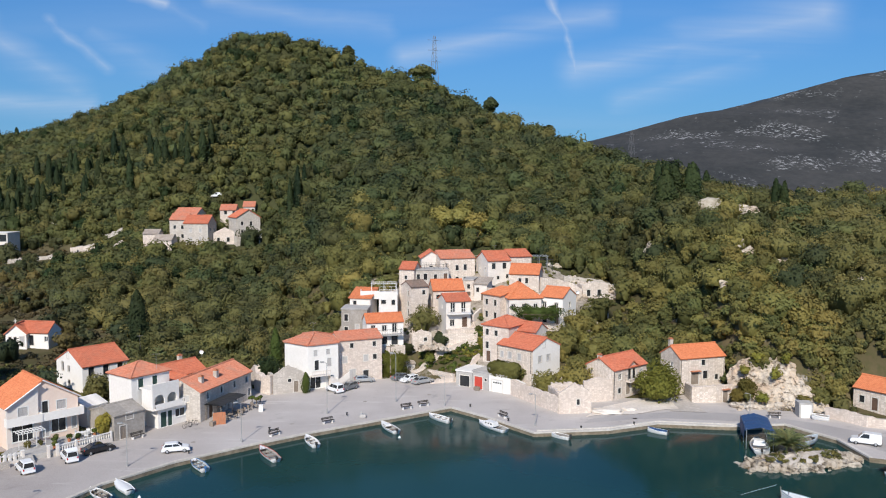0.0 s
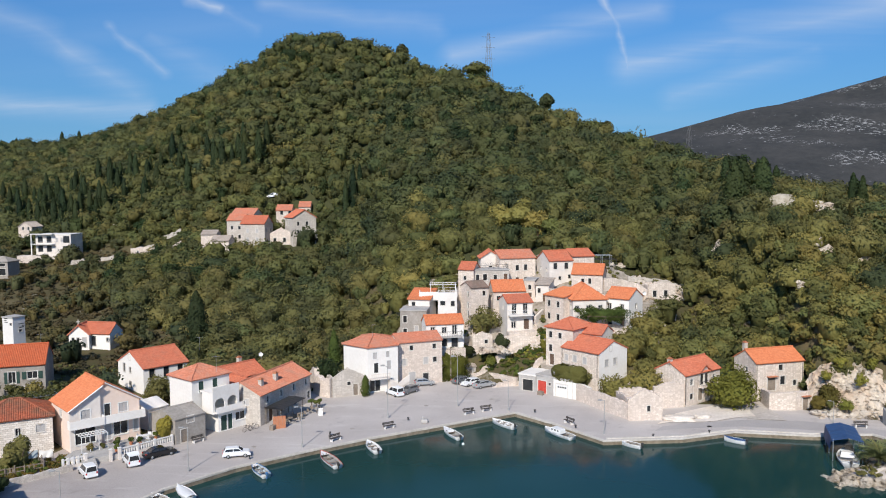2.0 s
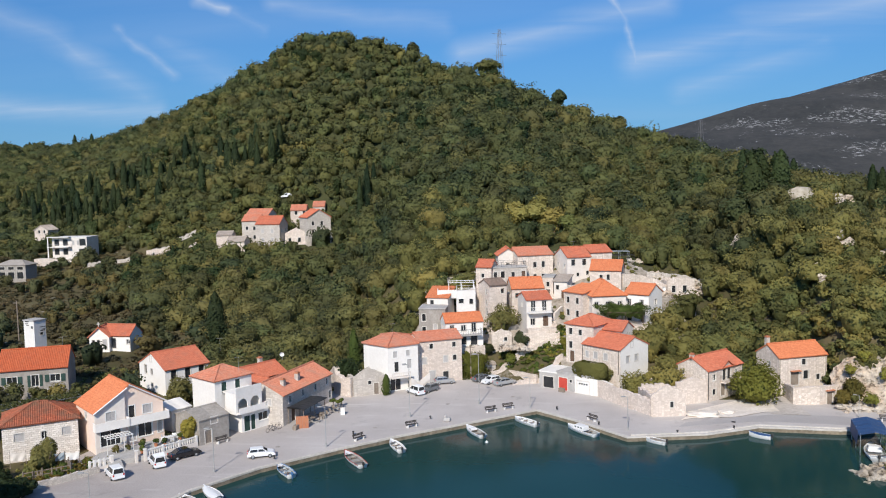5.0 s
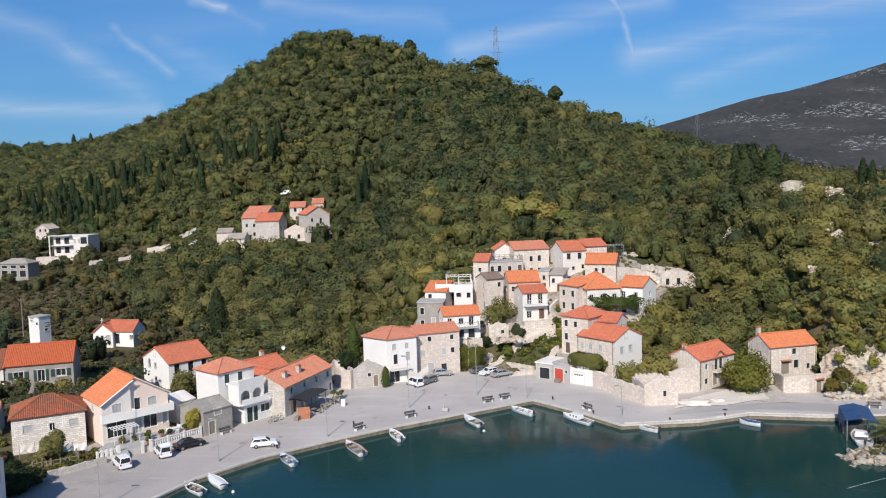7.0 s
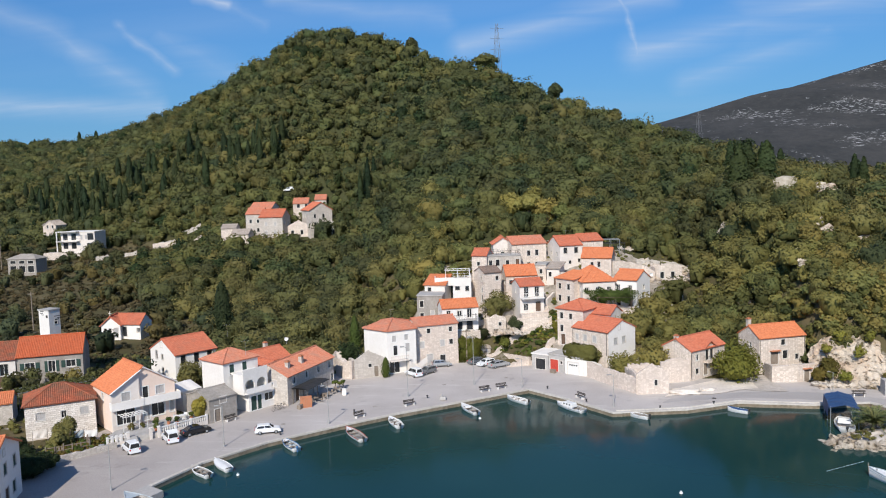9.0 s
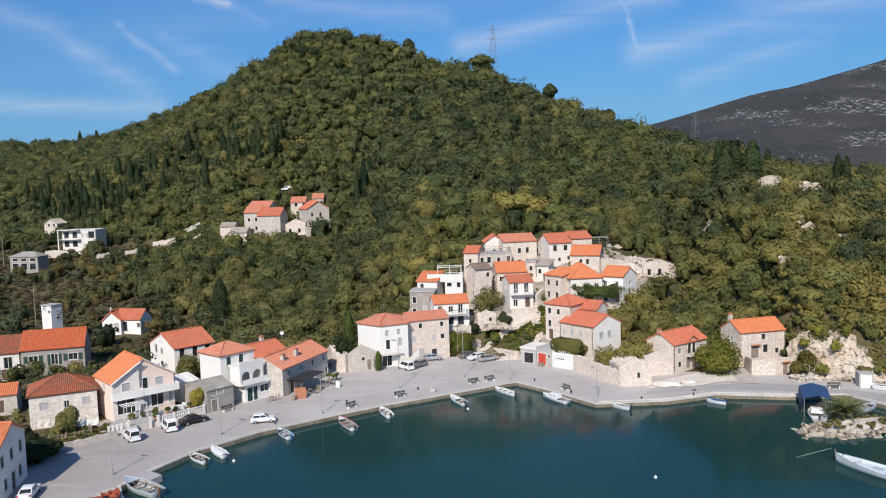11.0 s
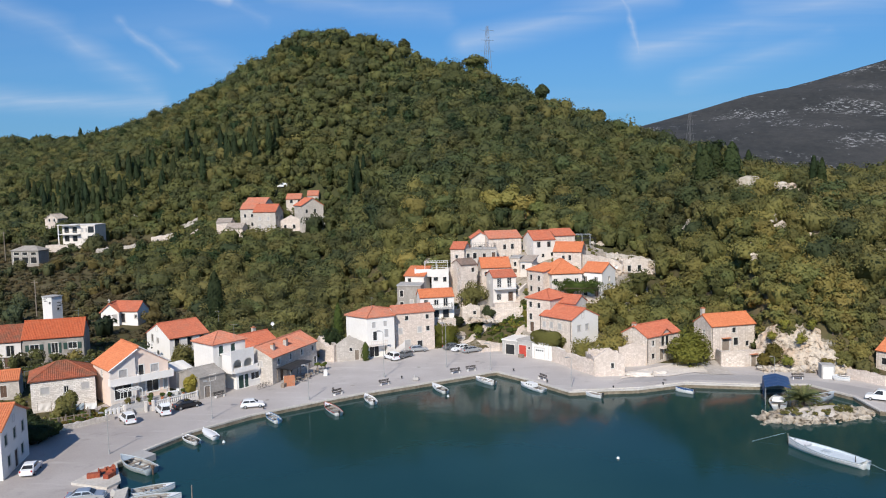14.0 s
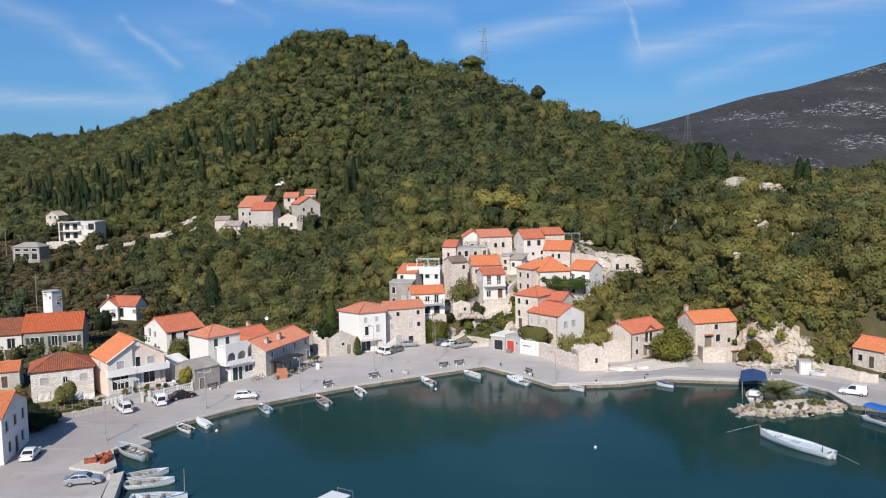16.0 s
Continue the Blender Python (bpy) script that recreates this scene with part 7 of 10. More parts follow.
def islet():
    """A rocky spit with boulders along its edge."""
    root = thing("rocky_islet", "low rocky islet of pale boulders with dry grass", "islet", pose(46.1, 98.9, 0.22, 0, 0, 17))
    bm = bmesh.new()
    n, m = 44, 8
    rings = []
    for j in range(m + 1):
        t = j / m
        ring = []
        for i in range(n):
            a = 2 * math.pi * i / n
            wob = 1 + 0.16 * math.sin(a * 3 + 1) + 0.1 * math.sin(a * 5)
            r = (1 - t * 0.97) * wob
            z = -1.2 + 2.5 * (1 - (1 - t) ** 2.2) + 0.16 * math.sin(i * 2.3 + j * 1.7)
            ring.append(bm.verts.new((9.2 * r * math.cos(a), 3.9 * r * math.sin(a), z)))
        rings.append(ring)
    for u, v in zip(rings, rings[1:]):
        for i in range(n):
            bm.faces.new((u[i], u[(i + 1) % n], v[(i + 1) % n], v[i]))
    bm.faces.new(rings[-1])
    part("mound", bm, "gravelpath", root, smooth=True)
    r = random.Random(3)
    for k in range(290):
        a = r.uniform(0, 2 * math.pi)
        t = r.uniform(0.6, 1.03)
        s = 0.13 + 0.62 * r.random() ** 2.6
        me = SHORE_ROCKS[k % 5]
        ob = child("boulder", me, root, pose(9.2 * t * math.cos(a), 3.9 * t * math.sin(a), 0.75 - 0.9 * (t - 0.6) / 0.4 + r.uniform(-0.1, 0.2) - 0.3 * s, r.uniform(-30, 30), r.uniform(-30, 30), r.uniform(0, 360)))
        ob.scale = (s * r.uniform(1.0, 1.8), s, s * r.uniform(0.5, 0.95))
    return root


islet()
a = rng.uniform(0, 2 * np.pi, 90)
t = rng.uniform(0.3, 0.72, 90)
c17, s17 = math.cos(radians(17)), math.sin(radians(17))
gx, gy = 8.2 * t * np.cos(a), 3.3 * t * np.sin(a) - 0.3
made = crowns(np.stack([46.1 + gx * c17 - gy * s17, 98.9 + gx * s17 + gy * c17, 1.05 + 0.35 * (1 - t)], 1), rng.uniform(0.2, 0.5, 90), rng.uniform(0.15, 0.4, 90), 40, 0.11, 0.5, 4, 1)
stuff("islet_grass", made, "grove", "tufts of dry green grass on the rocky islet", "grass")


def outcrop(label, x, y, z, w, d, h, count, seed, ang=0):
    """A limestone outcrop: a heap of ledges and broken boulders."""
    root = thing("rock_outcrop", label, "rock", pose(x, y, z, 0, 0, ang))
    r = random.Random(seed)
    for k in range(count):
        u, t = r.uniform(-1, 1), r.random()
        px, py = u * w / 2, (t - 0.5) * d
        pz = h * t * (1 - 0.35 * abs(u)) * r.uniform(0.8, 1.05)
        s = r.uniform(0.5, 1.0) * (0.55 + 0.09 * h) * (1.2 if t > 0.5 else 0.9)
        ob = child("boulder", CLIFF_ROCKS[k % 5], root, pose(px, py, pz - 0.4, r.uniform(-25, 25), r.uniform(-25, 25), r.uniform(0, 360)))
        ob.scale = (s * r.uniform(0.9, 1.6), s, s * r.uniform(0.6, 1.0))
    return root


def cliff():
    """A broken limestone face with ledges, cut back into the slope."""
    root = thing("rock_cliff", "broken pale limestone cliff above the shore road", "cliff", pose(0, 0, 0))
    bm = bmesh.new()
    n, m = 60, 30
    grid = []
    for i in range(n + 1):
        u = i / n
        fx, fy = 46.6 + 12.6 * u, 123.4 - 4.4 * u + 0.9 * math.sin(u * 5)
        top = 8.0 * max(0.12, math.sin(math.pi * min(1.0, 0.08 + 0.92 * u))) ** 0.55
        col = []
        for j in range(m + 1):
            v = j / m
            q = Vector((fx * 0.5, v * 4.0, u * 3))
            ledge = 0.55 * noise.noise(Vector((fx * 0.35, round(v * 6) * 1.7, 3.0))) + 0.5 * noise.noise(q * 1.4) + 0.3 * noise.noise(q * 4.3) + 0.16 * noise.noise(q * 9.0)
            back = 5.4 * v ** 1.25 + (round(v * 6) / 6 - v) * 2.4 + ledge * (0.3 + v)
            z = 0.7 + top * v + 0.5 * noise.noise(q * 2.9 + Vector((9, 0, 0)))
            col.append(bm.verts.new((fx + 0.3 * noise.noise(q * 3 + Vector((0, 5, 0))), fy + back, z)))
        grid.append(col)
    for a, c in zip(grid, grid[1:]):
        for j in range(m):
            bm.faces.new((a[j], c[j], c[j + 1], a[j + 1]))
    part("face", bm, "cliffrock", root)
    r = random.Random(12)
    for k in range(44):
        u = r.random()
        s = r.uniform(0.18, 0.55)
        d = r.uniform(-1.4, 0.6)
        ob = child("boulder", CLIFF_ROCKS[k % 5], root, pose(46.6 + 12.6 * u, 123.4 - 4.4 * u + 0.9 * math.sin(u * 5) + d, 1.0 + max(0, d) * 1.2, r.uniform(-25, 25), r.uniform(-25, 25), r.uniform(0, 360)))
        ob.scale = (s * 1.3, s, s * 0.7)


cliff()
outcrop("pale stones spilling down beside the terrace wall", 49.1, 121.7, 0.9, 7.0, 2.4, 1.2, 34, 2, -4)
outcrop("pale limestone rocks behind the shore house", 47.7, 136.6, 4.0, 6.0, 4.0, 3.0, 30, 21)
bm = bmesh.new()
bmesh.ops.create_icosphere(bm, subdivisions=4, radius=1.0)
for v in bm.verts:
    q = v.co.copy()
    swell = 1 + 0.22 * noise.noise(q * 1.7) + 0.1 * noise.noise(q * 5.0)
    v.co = Vector((q.x * 3.6 * swell, q.y * 2.6 * swell, max(q.z, -0.2) * 2.3 * swell))
ob = part("earth_mound", bm, "gravelsoil", smooth=True)
ob.location = (60.2, 182.0, 30.9)
tagged(ob, "pale beige earth mound among bushes on the ridge", "mound")
outcrop("grey limestone crag on the ridge", 68.0, 179.0, 30.0, 4.6, 2.2, 1.9, 30, 4)
for k, (x, y, w, h) in enumerate(((56, 149, 3.4, 3.8), (64, 150, 2.6, 4.2), (65, 148, 2.2, 3.0), (67, 133, 4.0, 3.2), (45, 170, 5.0, 2.6), (62, 126, 3.6, 2.4), (37, 165, 6.0, 1.4), (31, 167, 7.0, 1.3), (50, 142, 2.4, 3.0), (59, 137, 2.6, 3.0), (73, 137, 3.0, 3.2), (43, 149, 2.4, 2.6))):
    outcrop("pale limestone rocks showing through the bushes", x, y, float(land(x, y)) - 0.2, w, 2.4, h, 14, 30 + k)
for k, (x, y, w) in enumerate(((26.5, 162.0, 5.0), (30.5, 166.5, 5.0), (27.0, 170.0, 4.0), (22.5, 158.5, 3.0), (34.5, 169.0, 4.0), (24.0, 175.0, 4.0), (-12.0, 163.0, 3.0), (19.5, 153.5, 3.0))):
    outcrop("terrace rubble of pale field stones above the village", x, y, float(land(x, y)) + 0.05, w, 2.0, 0.8, 16, 80 + k)
outcrop("scattered rubble below the village garden", -1.2, 143.4, 6.1, 6.0, 2.0, 0.8, 18, 60)

def yard_z(x, y):
    return max(1.03, float(land(x, y))) + 0.06


gb = bmesh.new()
grid = []
for i in range(25):
    u = i / 24
    near, far = Vector((21.4 + 15.2 * u, 116.5 + 4.4 * u + 0.5 * math.sin(u * 9))), Vector((25.2 + 11.4 * u, 122.2 + 8.0 * u))
    line = [near.lerp(far, j / 12) for j in range(13)]
    grid.append([gb.verts.new((q.x, q.y, yard_z(q.x, q.y) + (0.12 * max(0, noise.noise(Vector((q.x * 0.5, q.y * 0.5, 2.0))) + 0.25) if 0 < j < 9 else 0))) for j, q in enumerate(line)])
for a, c in zip(grid, grid[1:]):
    for j in range(12):
        gb.faces.new((a[j], c[j], c[j + 1], a[j + 1]))
tagged(part("gravel_yard", gb, "gravel", smooth=True), "pale gravel yard in front of the stone cottage", "ground", kind="structure")
for k, (x, y, a, b, c) in enumerate(((25.4, 119.2, 2.6, 1.3, 0.75), (28.6, 120.4, 1.3, 0.8, 0.5))):
    bm = bmesh.new()
    bmesh.ops.create_icosphere(bm, subdivisions=4, radius=1.0)
    for v in bm.verts:
        q = v.co.copy()
        low = 1 + 0.45 * noise.noise(q * 1.6 + Vector((k * 5, 0, 0))) + 0.2 * noise.noise(q * 5 + Vector((0, k * 3, 0)))
        v.co = Vector((q.x * a * low, q.y * b * low, max(q.z, 0) ** 0.8 * c * 0.7 * low))
    ob = part("gravel_mound", bm, "gravel", smooth=True)
    ob.location = (x, y, yard_z(x, y) - 0.02)
    tagged(ob, "heap of pale gravel in the yard", "mound")


gb = bmesh.new()
grid = []
for i in range(11):
    u = i / 10
    row_ = []
    for j in range(11):
        v = j / 10
        lx, ly = 35.0 + 0.4 * v, 119.9 + 6.6 * v
        rx, ry = 40.4 - 0.6 * v, 119.2 + 10.6 * v
        x, y = lx + (rx - lx) * u, ly + (ry - ly) * u
        row_.append(gb.verts.new((x, y, max(1.03, float(land(x, y))) + 0.05)))
    grid.append(row_)
for a, c in zip(grid, grid[1:]):
    for j in range(10):
        gb.faces.new((a[j], c[j], c[j + 1], a[j + 1]))
tagged(part("gravel_drive", gb, "gravelpath"), "pale gravel drive rising from the shore road to a house", "drive", kind="structure")


# ---- palm ----
def palm(x, y, z):
    root = thing("palm", "low bushy date palm on the rocky islet", "palm", pose(x, y, z))
    bm = bmesh.new()
    for k in range(5):
        tube(bm, (0, 0, k * 0.25 - 0.2), (0, 0, k * 0.25 + 0.1), 0.34 - k * 0.015, 0.30 - k * 0.015, 10)
    part("trunk", bm, "bark", root)
    r = random.Random(9)
    for k in range(46):
        bm = bmesh.new()
        rise = 0.22 + 1.3 * ((k + r.random()) / 46) ** 0.8
        length = r.uniform(2.3, 3.0)
        pts, here, slope = [], Vector((0, 0, 0)), rise
        for i in range(9):
            pts.append(here.copy())
            here += Vector((math.cos(slope), 0, math.sin(slope))) * length / 8
            slope -= r.uniform(0.10, 0.20)
        for i in range(8):
            tube(bm, pts[i], pts[i + 1], 0.035, 0.028, 4)
        for i in range(1, 9):
            for s in (-1, 1):
                for q in (0, 0.33, 0.66):
                    b = pts[i] - (pts[i] - pts[i - 1]) * q
                    ll = 0.55 * (1 - 0.7 * abs(i / 8 - 0.45))
                    tip = b + Vector((0.42, s * ll * 0.8, 0.12 - 0.12 * r.random()))
                    bm.faces.new([bm.verts.new(c) for c in (b + Vector((-0.07, 0, 0)), b + Vector((0.07, 0, 0.02)), tip + Vector((0.05, 0, 0.03)), tip)])
        me = bpy.data.meshes.new("frond")
        bm.to_mesh(me)
        bm.free()
        me.materials.append(M["palm"])
        child("frond", me, root, pose(0, 0, 0.85, 0, 0, k * 137.5))


palm(44.7, 100.3, 1.15)


# ---- street furniture ----
def lamp_post(x, y, h=5.2, aim=200):
    root = thing("street_lamp", "tall pale grey street lamp on the quay", "street lamp", pose(x, y, 1.0, 0, 0, aim), "street lamps on the quay")
    bm = bmesh.new()
    tube(bm, (0, 0, 0), (0, 0, h), 0.055, 0.042)
    part("pole", bm, "lamppaint", root)
    bm = bmesh.new()
    tube(bm, (0, 0, 0), (0, 0, 0.5), 0.13, 0.12)
    part("base", bm, "lamppaint", root)
    bm = bmesh.new()
    tube(bm, (0, 0, h - 0.02), (0.5, 0, h + 0.12), 0.035, 0.03)
    part("arm", bm, "lamppaint", root)
    part("lamp_head", bm_box(0.4, -0.14, h + 0.06, 1.0, 0.14, h + 0.2, bevel=0.03), "lamppaint", root, "flat grey lamp head")
    return root


first_lamp = lamp_post(-46.3, 79.7)
for x, y, s in ((-38.7, 94.5, 1.03), (-27.1, 104.1, 1.03), (-17.65, 117.9, 1.5), (-7.65, 124.9, 1.5), (0.2, 122.8, 0.9), (13.3, 111.9, 0.9)):
    copy_thing(first_lamp, pose(x, y, 1.0, 0, 0, 200)).scale = (1.0, 1.0, s)
for x, y, h in ((46.5, 118.2, 1.0), (49.2, 71.7, 1.0)):
    copy_thing(first_lamp, pose(x, y, h, 0, 0, 160)).scale = (0.8, 0.8, 0.62)


def bench(x, y, ang):
    root = thing("bench", "dark slatted bench on pale concrete feet facing the sea", "bench", pose(x, y, 1.0, 0, 0, ang), "benches on the quay")
    for k in range(3):
        part("seat_slat", bm_box(-0.95, -0.42 + k * 0.15, 0.43, 0.95, -0.30 + k * 0.15, 0.48), "darkwood", root)
    for k in range(2):
        part("back_slat", bm_box(-0.95, 0.06, 0.58 + k * 0.17, 0.95, 0.10, 0.71 + k * 0.17), "darkwood", root)
    for x0 in (-0.75, 0.62):
        part("foot", bm_box(x0, -0.42, 0, x0 + 0.13, 0.06, 0.428), "white", root)
        part("back_post", bm_box(x0 + 0.02, 0.10, 0.0, x0 + 0.10, 0.15, 0.9), "iron", root)
    return root


first_bench = bench(-23.4, 107.2, 50)
for x, y, a in ((-16.9, 113.1, 37), (-5.8, 120.8, 30), (-3.2, 122.5, 28), (9.0, 116.5, -55), (-41.9, 105.7, 52), (49.6, 116.7, -8)):
    copy_thing(first_bench, pose(x, y, 1.0, 0, 0, a))

bm = bmesh.new()
box(bm, -0.5, -0.45, 0, 0.5, 0.45, 0.55, 0.12)
tube(bm, (-0.2, 0, 0.5), (-0.2, 0, 0.95), 0.16, 0.12)
ob = part("mooring_block", bm, "concrete")
ob.location = (-12.0, 115.9, 1.0)
tagged(ob, "rough concrete mooring block on the quay", "mooring block")
for k, (x, y) in enumerate(((-32.6, 99.1), (-24.5, 109.3), (-14.5, 116.8), (-5.3, 122.2), (4.2, 121.8), (9.6, 114.2), (19.7, 110.5), (27.7, 112.6))):
    bm = bmesh.new()
    tube(bm, (0, 0, 0), (0, 0, 0.3), 0.12, 0.1)
    tube(bm, (0, 0, 0.3), (0, 0, 0.4), 0.17, 0.16)
    ob = part("bollard", bm, "iron")
    ob.location = (x, y, 1.12)
    tagged(ob, "short black iron mooring bollard", "bollard", "bollards on the quay")


def balustrade(label, a, b, z, h=0.9, n=14):
    length = math.hypot(b[0] - a[0], b[1] - a[1])
    root = thing("balustrade", label, "balustrade", pose(a[0], a[1], z, 0, 0, turn(*a, *b)))
    part("plinth", bm_box(0, -0.12, -0.9, length, 0.12, 0.1), "oldwhite", root)
    part("handrail", bm_box(0, -0.1, h - 0.12, length, 0.1, h), "white", root)
    for k in range(0, n + 1, max(1, n // 3)):
        x = length * k / n
        part("post", bm_box(x - 0.13, -0.13, 0.1, x + 0.13, 0.13, h + 0.12), "white", root)
    me = None
    for k in range(n):
        x = length * (k + 0.5) / n
        if me is None:
            b_ = bmesh.new()
            for z0, z1, r0, r1 in ((0.1, 0.3, 0.05, 0.09), (0.3, 0.55, 0.09, 0.045), (0.55, h - 0.12, 0.045, 0.06)):
                tube(b_, (0, 0, z0), (0, 0, z1), r0, r1, 8)
            me = part("baluster", b_, "white", root).data
            root.children[-1].location = (x, 0, 0)
        else:
            child("baluster", me, root, pose(x, 0, 0))
    return root


balustrade("white garden balustrade on a low wall by the road", (-49.0, 98.3), (-44.6, 104.1), 1.5, 0.9, 22)
balustrade("short white balustrade beside the garden steps", (-54.1, 93.9), (-52.5, 95.6), 1.4, 0.9, 8)
sheet("terrace", "concrete", [(-55.5, 96.7), (-52.8, 96.0), (-49.1, 98.3), (-44.6, 104.2), (-47.0, 108.3), (-49.3, 106.1), (-55.6, 99.0)], 1.72, 0.5, "pale concrete front terrace of the cream house", "terrace")
wall_run("low stone garden wall along the road", [(-59.2, 86.9, 0.7), (-55.0, 91.6, 0.8), (-53.0, 94.0, 0.8)], 1.0, 0.8, 0.4, "greystone", "garden_wall", 0.1)
for k, (x, y, z) in enumerate(((-50.5, 100.1, 1.72), (-49.3, 101.8, 1.72), (-48.1, 101.8, 1.72), (-47.2, 104.6, 1.72), (-49.8, 98.9, 1.72), (-46.1, 104.8, 1.72))):
    p = tree("potted leafy plant on a terrace", x, y, z + 0.3, 0.9, 0.45, "garden", per=160, size=0.12, name="potted_plant", category="plant", lobes=4)
    bm = bmesh.new()
    tube(bm, (0, 0, -0.3), (0, 0, 0.1), 0.18, 0.25, 10)
    part("pot", bm, "terracotta", p)


def stone_steps(label, x, y, z, ang, n, w, mat="palestone"):
    root = thing("steps", label, "steps", pose(x, y, z, 0, 0, ang))
    for k in range(n):
        part("step", bm_box(-w / 2, k * 0.3, -0.6, w / 2, k * 0.3 + 0.3, (k + 1) * 0.17), mat, root)
    return root


stone_steps("pale stone steps up to the garden terrace", -51.1, 94.9, 1.0, 42, 5, 1.6, "concrete")
stone_steps("long stone stair climbing between village houses", 5.8, 145.1, 7.1, 12, 18, 1.6)


def pergola(label, a, b, depth, z, h, mat_roof, mat_post="wood", leafy=False):
    length = math.hypot(b[0] - a[0], b[1] - a[1])
    root = thing("pergola", label, "pergola", pose(a[0], a[1], z, 0, 0, turn(*a, *b)))
    n = max(2, int(length / 2.2))
    for i in range(n + 1):
        for y in (0.05, depth - 0.05):
            bm = bmesh.new()
            tube(bm, (length * i / n, y, -0.2), (length * i / n, y, h), 0.05, 0.05, 6)
            part("post", bm, mat_post, root)
    for y in (0.05, depth - 0.05):
        part("beam", bm_box(-0.2, y - 0.04, h, length + 0.2, y + 0.04, h + 0.1), mat_post, root)
    if mat_roof:
        bm = bmesh.new()
        nx = 16
        rows = []
        for i in range(nx + 1):
            x = -0.3 + (length + 0.6) * i / nx
            rows.append([bm.verts.new(c) for c in ((x, -0.3, h + 0.1), (x, -0.3, h + 0.16), (x, depth / 2, h + 0.3 + 0.03 * (i % 2)), (x, depth + 0.3, h + 0.16), (x, depth + 0.3, h + 0.1))])
        for u, v in zip(rows, rows[1:]):
            for k in range(5):
                bm.faces.new((u[k], v[k], v[(k + 1) % 5], u[(k + 1) % 5]))
        part("canopy", bm, mat_roof, root)
    else:
        for i in range(n * 3):
            x = length * (i + 0.5) / (n * 3)
            part("rafter", bm_box(x - 0.03, -0.25, h + 0.1, x + 0.03, depth + 0.25, h + 0.17), mat_post, root)
    if leafy:
        k = int(120 * length)
        p = np.stack([rng.uniform(0, length, k), rng.uniform(0, depth, k), h + 0.15 + rng.normal(0, 0.15, k)], 1)
        v, f = cards(p, unit(k) * 0.7 + np.array([0, 0, 0.5]), rng.uniform(0.1, 0.24, k))
        finish("vine", array_mesh("vine", v, f), "slope", root, "vine leaves over the rafters")
    return root


pergola("dark felt-roofed cafe pergola in front of the stone house", (-32.5, 113.5), (-30.8, 119.5), 2.6, 1.0, 2.3, "iron")
pergola("vine-covered pergola in front of the long house", (-76.4, 109.8), (-68.2, 118.3), 3.4, 1.5, 2.5, None, "metal", True)
part_parasol = thing("parasol", "closed cream parasol on a garden terrace", "parasol", pose(2.6, 147.6, float(land(2.6, 147.6))))
bm = bmesh.new()
tube(bm, (0, 0, 0), (0, 0, 2.6), 0.03, 0.025, 6)
part("pole", bm, "metal", part_parasol)
bm = bmesh.new()
for z0, z1, r0, r1 in ((0.9, 1.2, 0.1, 0.22), (1.2, 2.2, 0.22, 0.13), (2.2, 2.55, 0.13, 0.03)):
    tube(bm, (0, 0, z0), (0, 0, z1), r0, r1, 10)
part("canopy", bm, "cream", part_parasol)
pergola("vine-covered arbour in front of the white house", (14.4, 142.9), (20.4, 142.3), 2.4, 10.2, 2.1, None, "bark", True)
pergola("bare metal pergola frame behind the top row of houses", (18.4, 170.0), (22.0, 170.0), 2.6, 17.6, 3.1, None, "metal")
sheet("terrace", "palestone", [(13.4, 142.4), (20.9, 141.6), (21.6, 145.4), (18.0, 148.2), (12.2, 145.8)], 10.2, 6.0, "pale stone terrace under a vine arbour", "terrace")
pergola("rusty iron pergola frame above the top row", (18.5, 170.5), (23.3, 171.5), 3.0, 17.6, 2.2, None, "iron")
part_screen = thing("timber_screen", "orange-brown timber screen at the cafe corner", "screen", pose(-33.2, 111.8, 1.0, 0, 0, 20))
for k in range(8):
    part("board", bm_box(k * 0.22, 0, 0, k * 0.22 + 0.2, 0.06, 1.8), "terracotta", part_screen)
bm = bmesh.new()
box(bm, -0.32, -0.02, 0, 0.32, 0.02, 1.1, 0, pose(0, -0.16, 0, -14))
box(bm, -0.32, -0.02, 0, 0.32, 0.02, 1.1, 0, pose(0, 0.16, 0, 14))
ob = part("menu_board", bm, "frame")
ob.location = (-28.0, 119.0, 1.0)
tagged(ob, "white folding menu board on the square", "menu board")


def cafe_table(x, y, k):
    root = thing("cafe_table", "small round cafe table on the square", "table", pose(x, y, 1.0))
    bm = bmesh.new()
    tube(bm, (0, 0, 0.7), (0, 0, 0.74), 0.42, 0.42, 14)
    part("tabletop", bm, "wood", root)
    bm = bmesh.new()
    tube(bm, (0, 0, 0), (0, 0, 0.7), 0.04, 0.04, 6)
    part("leg", bm, "iron", root)
    for s in range(3):
        a = s * 2.1 + k
        ch = thing("cafe_chair", "dark cafe chair beside a round table", "chair", pose(x + 0.8 * math.cos(a), y + 0.8 * math.sin(a), 1.0, 0, 0, math.degrees(a) - 90))
        part("seat", bm_box(-0.22, -0.22, 0.42, 0.22, 0.22, 0.47), "wood", ch)
        part("backrest", bm_box(-0.22, 0.2, 0.5, 0.22, 0.24, 0.85), "wood", ch)
        for lx in (-0.2, 0.17):
            for ly in (-0.2, 0.17):
                part("leg", bm_box(lx, ly, 0, lx + 0.03, ly + 0.03, 0.418), "iron", ch)


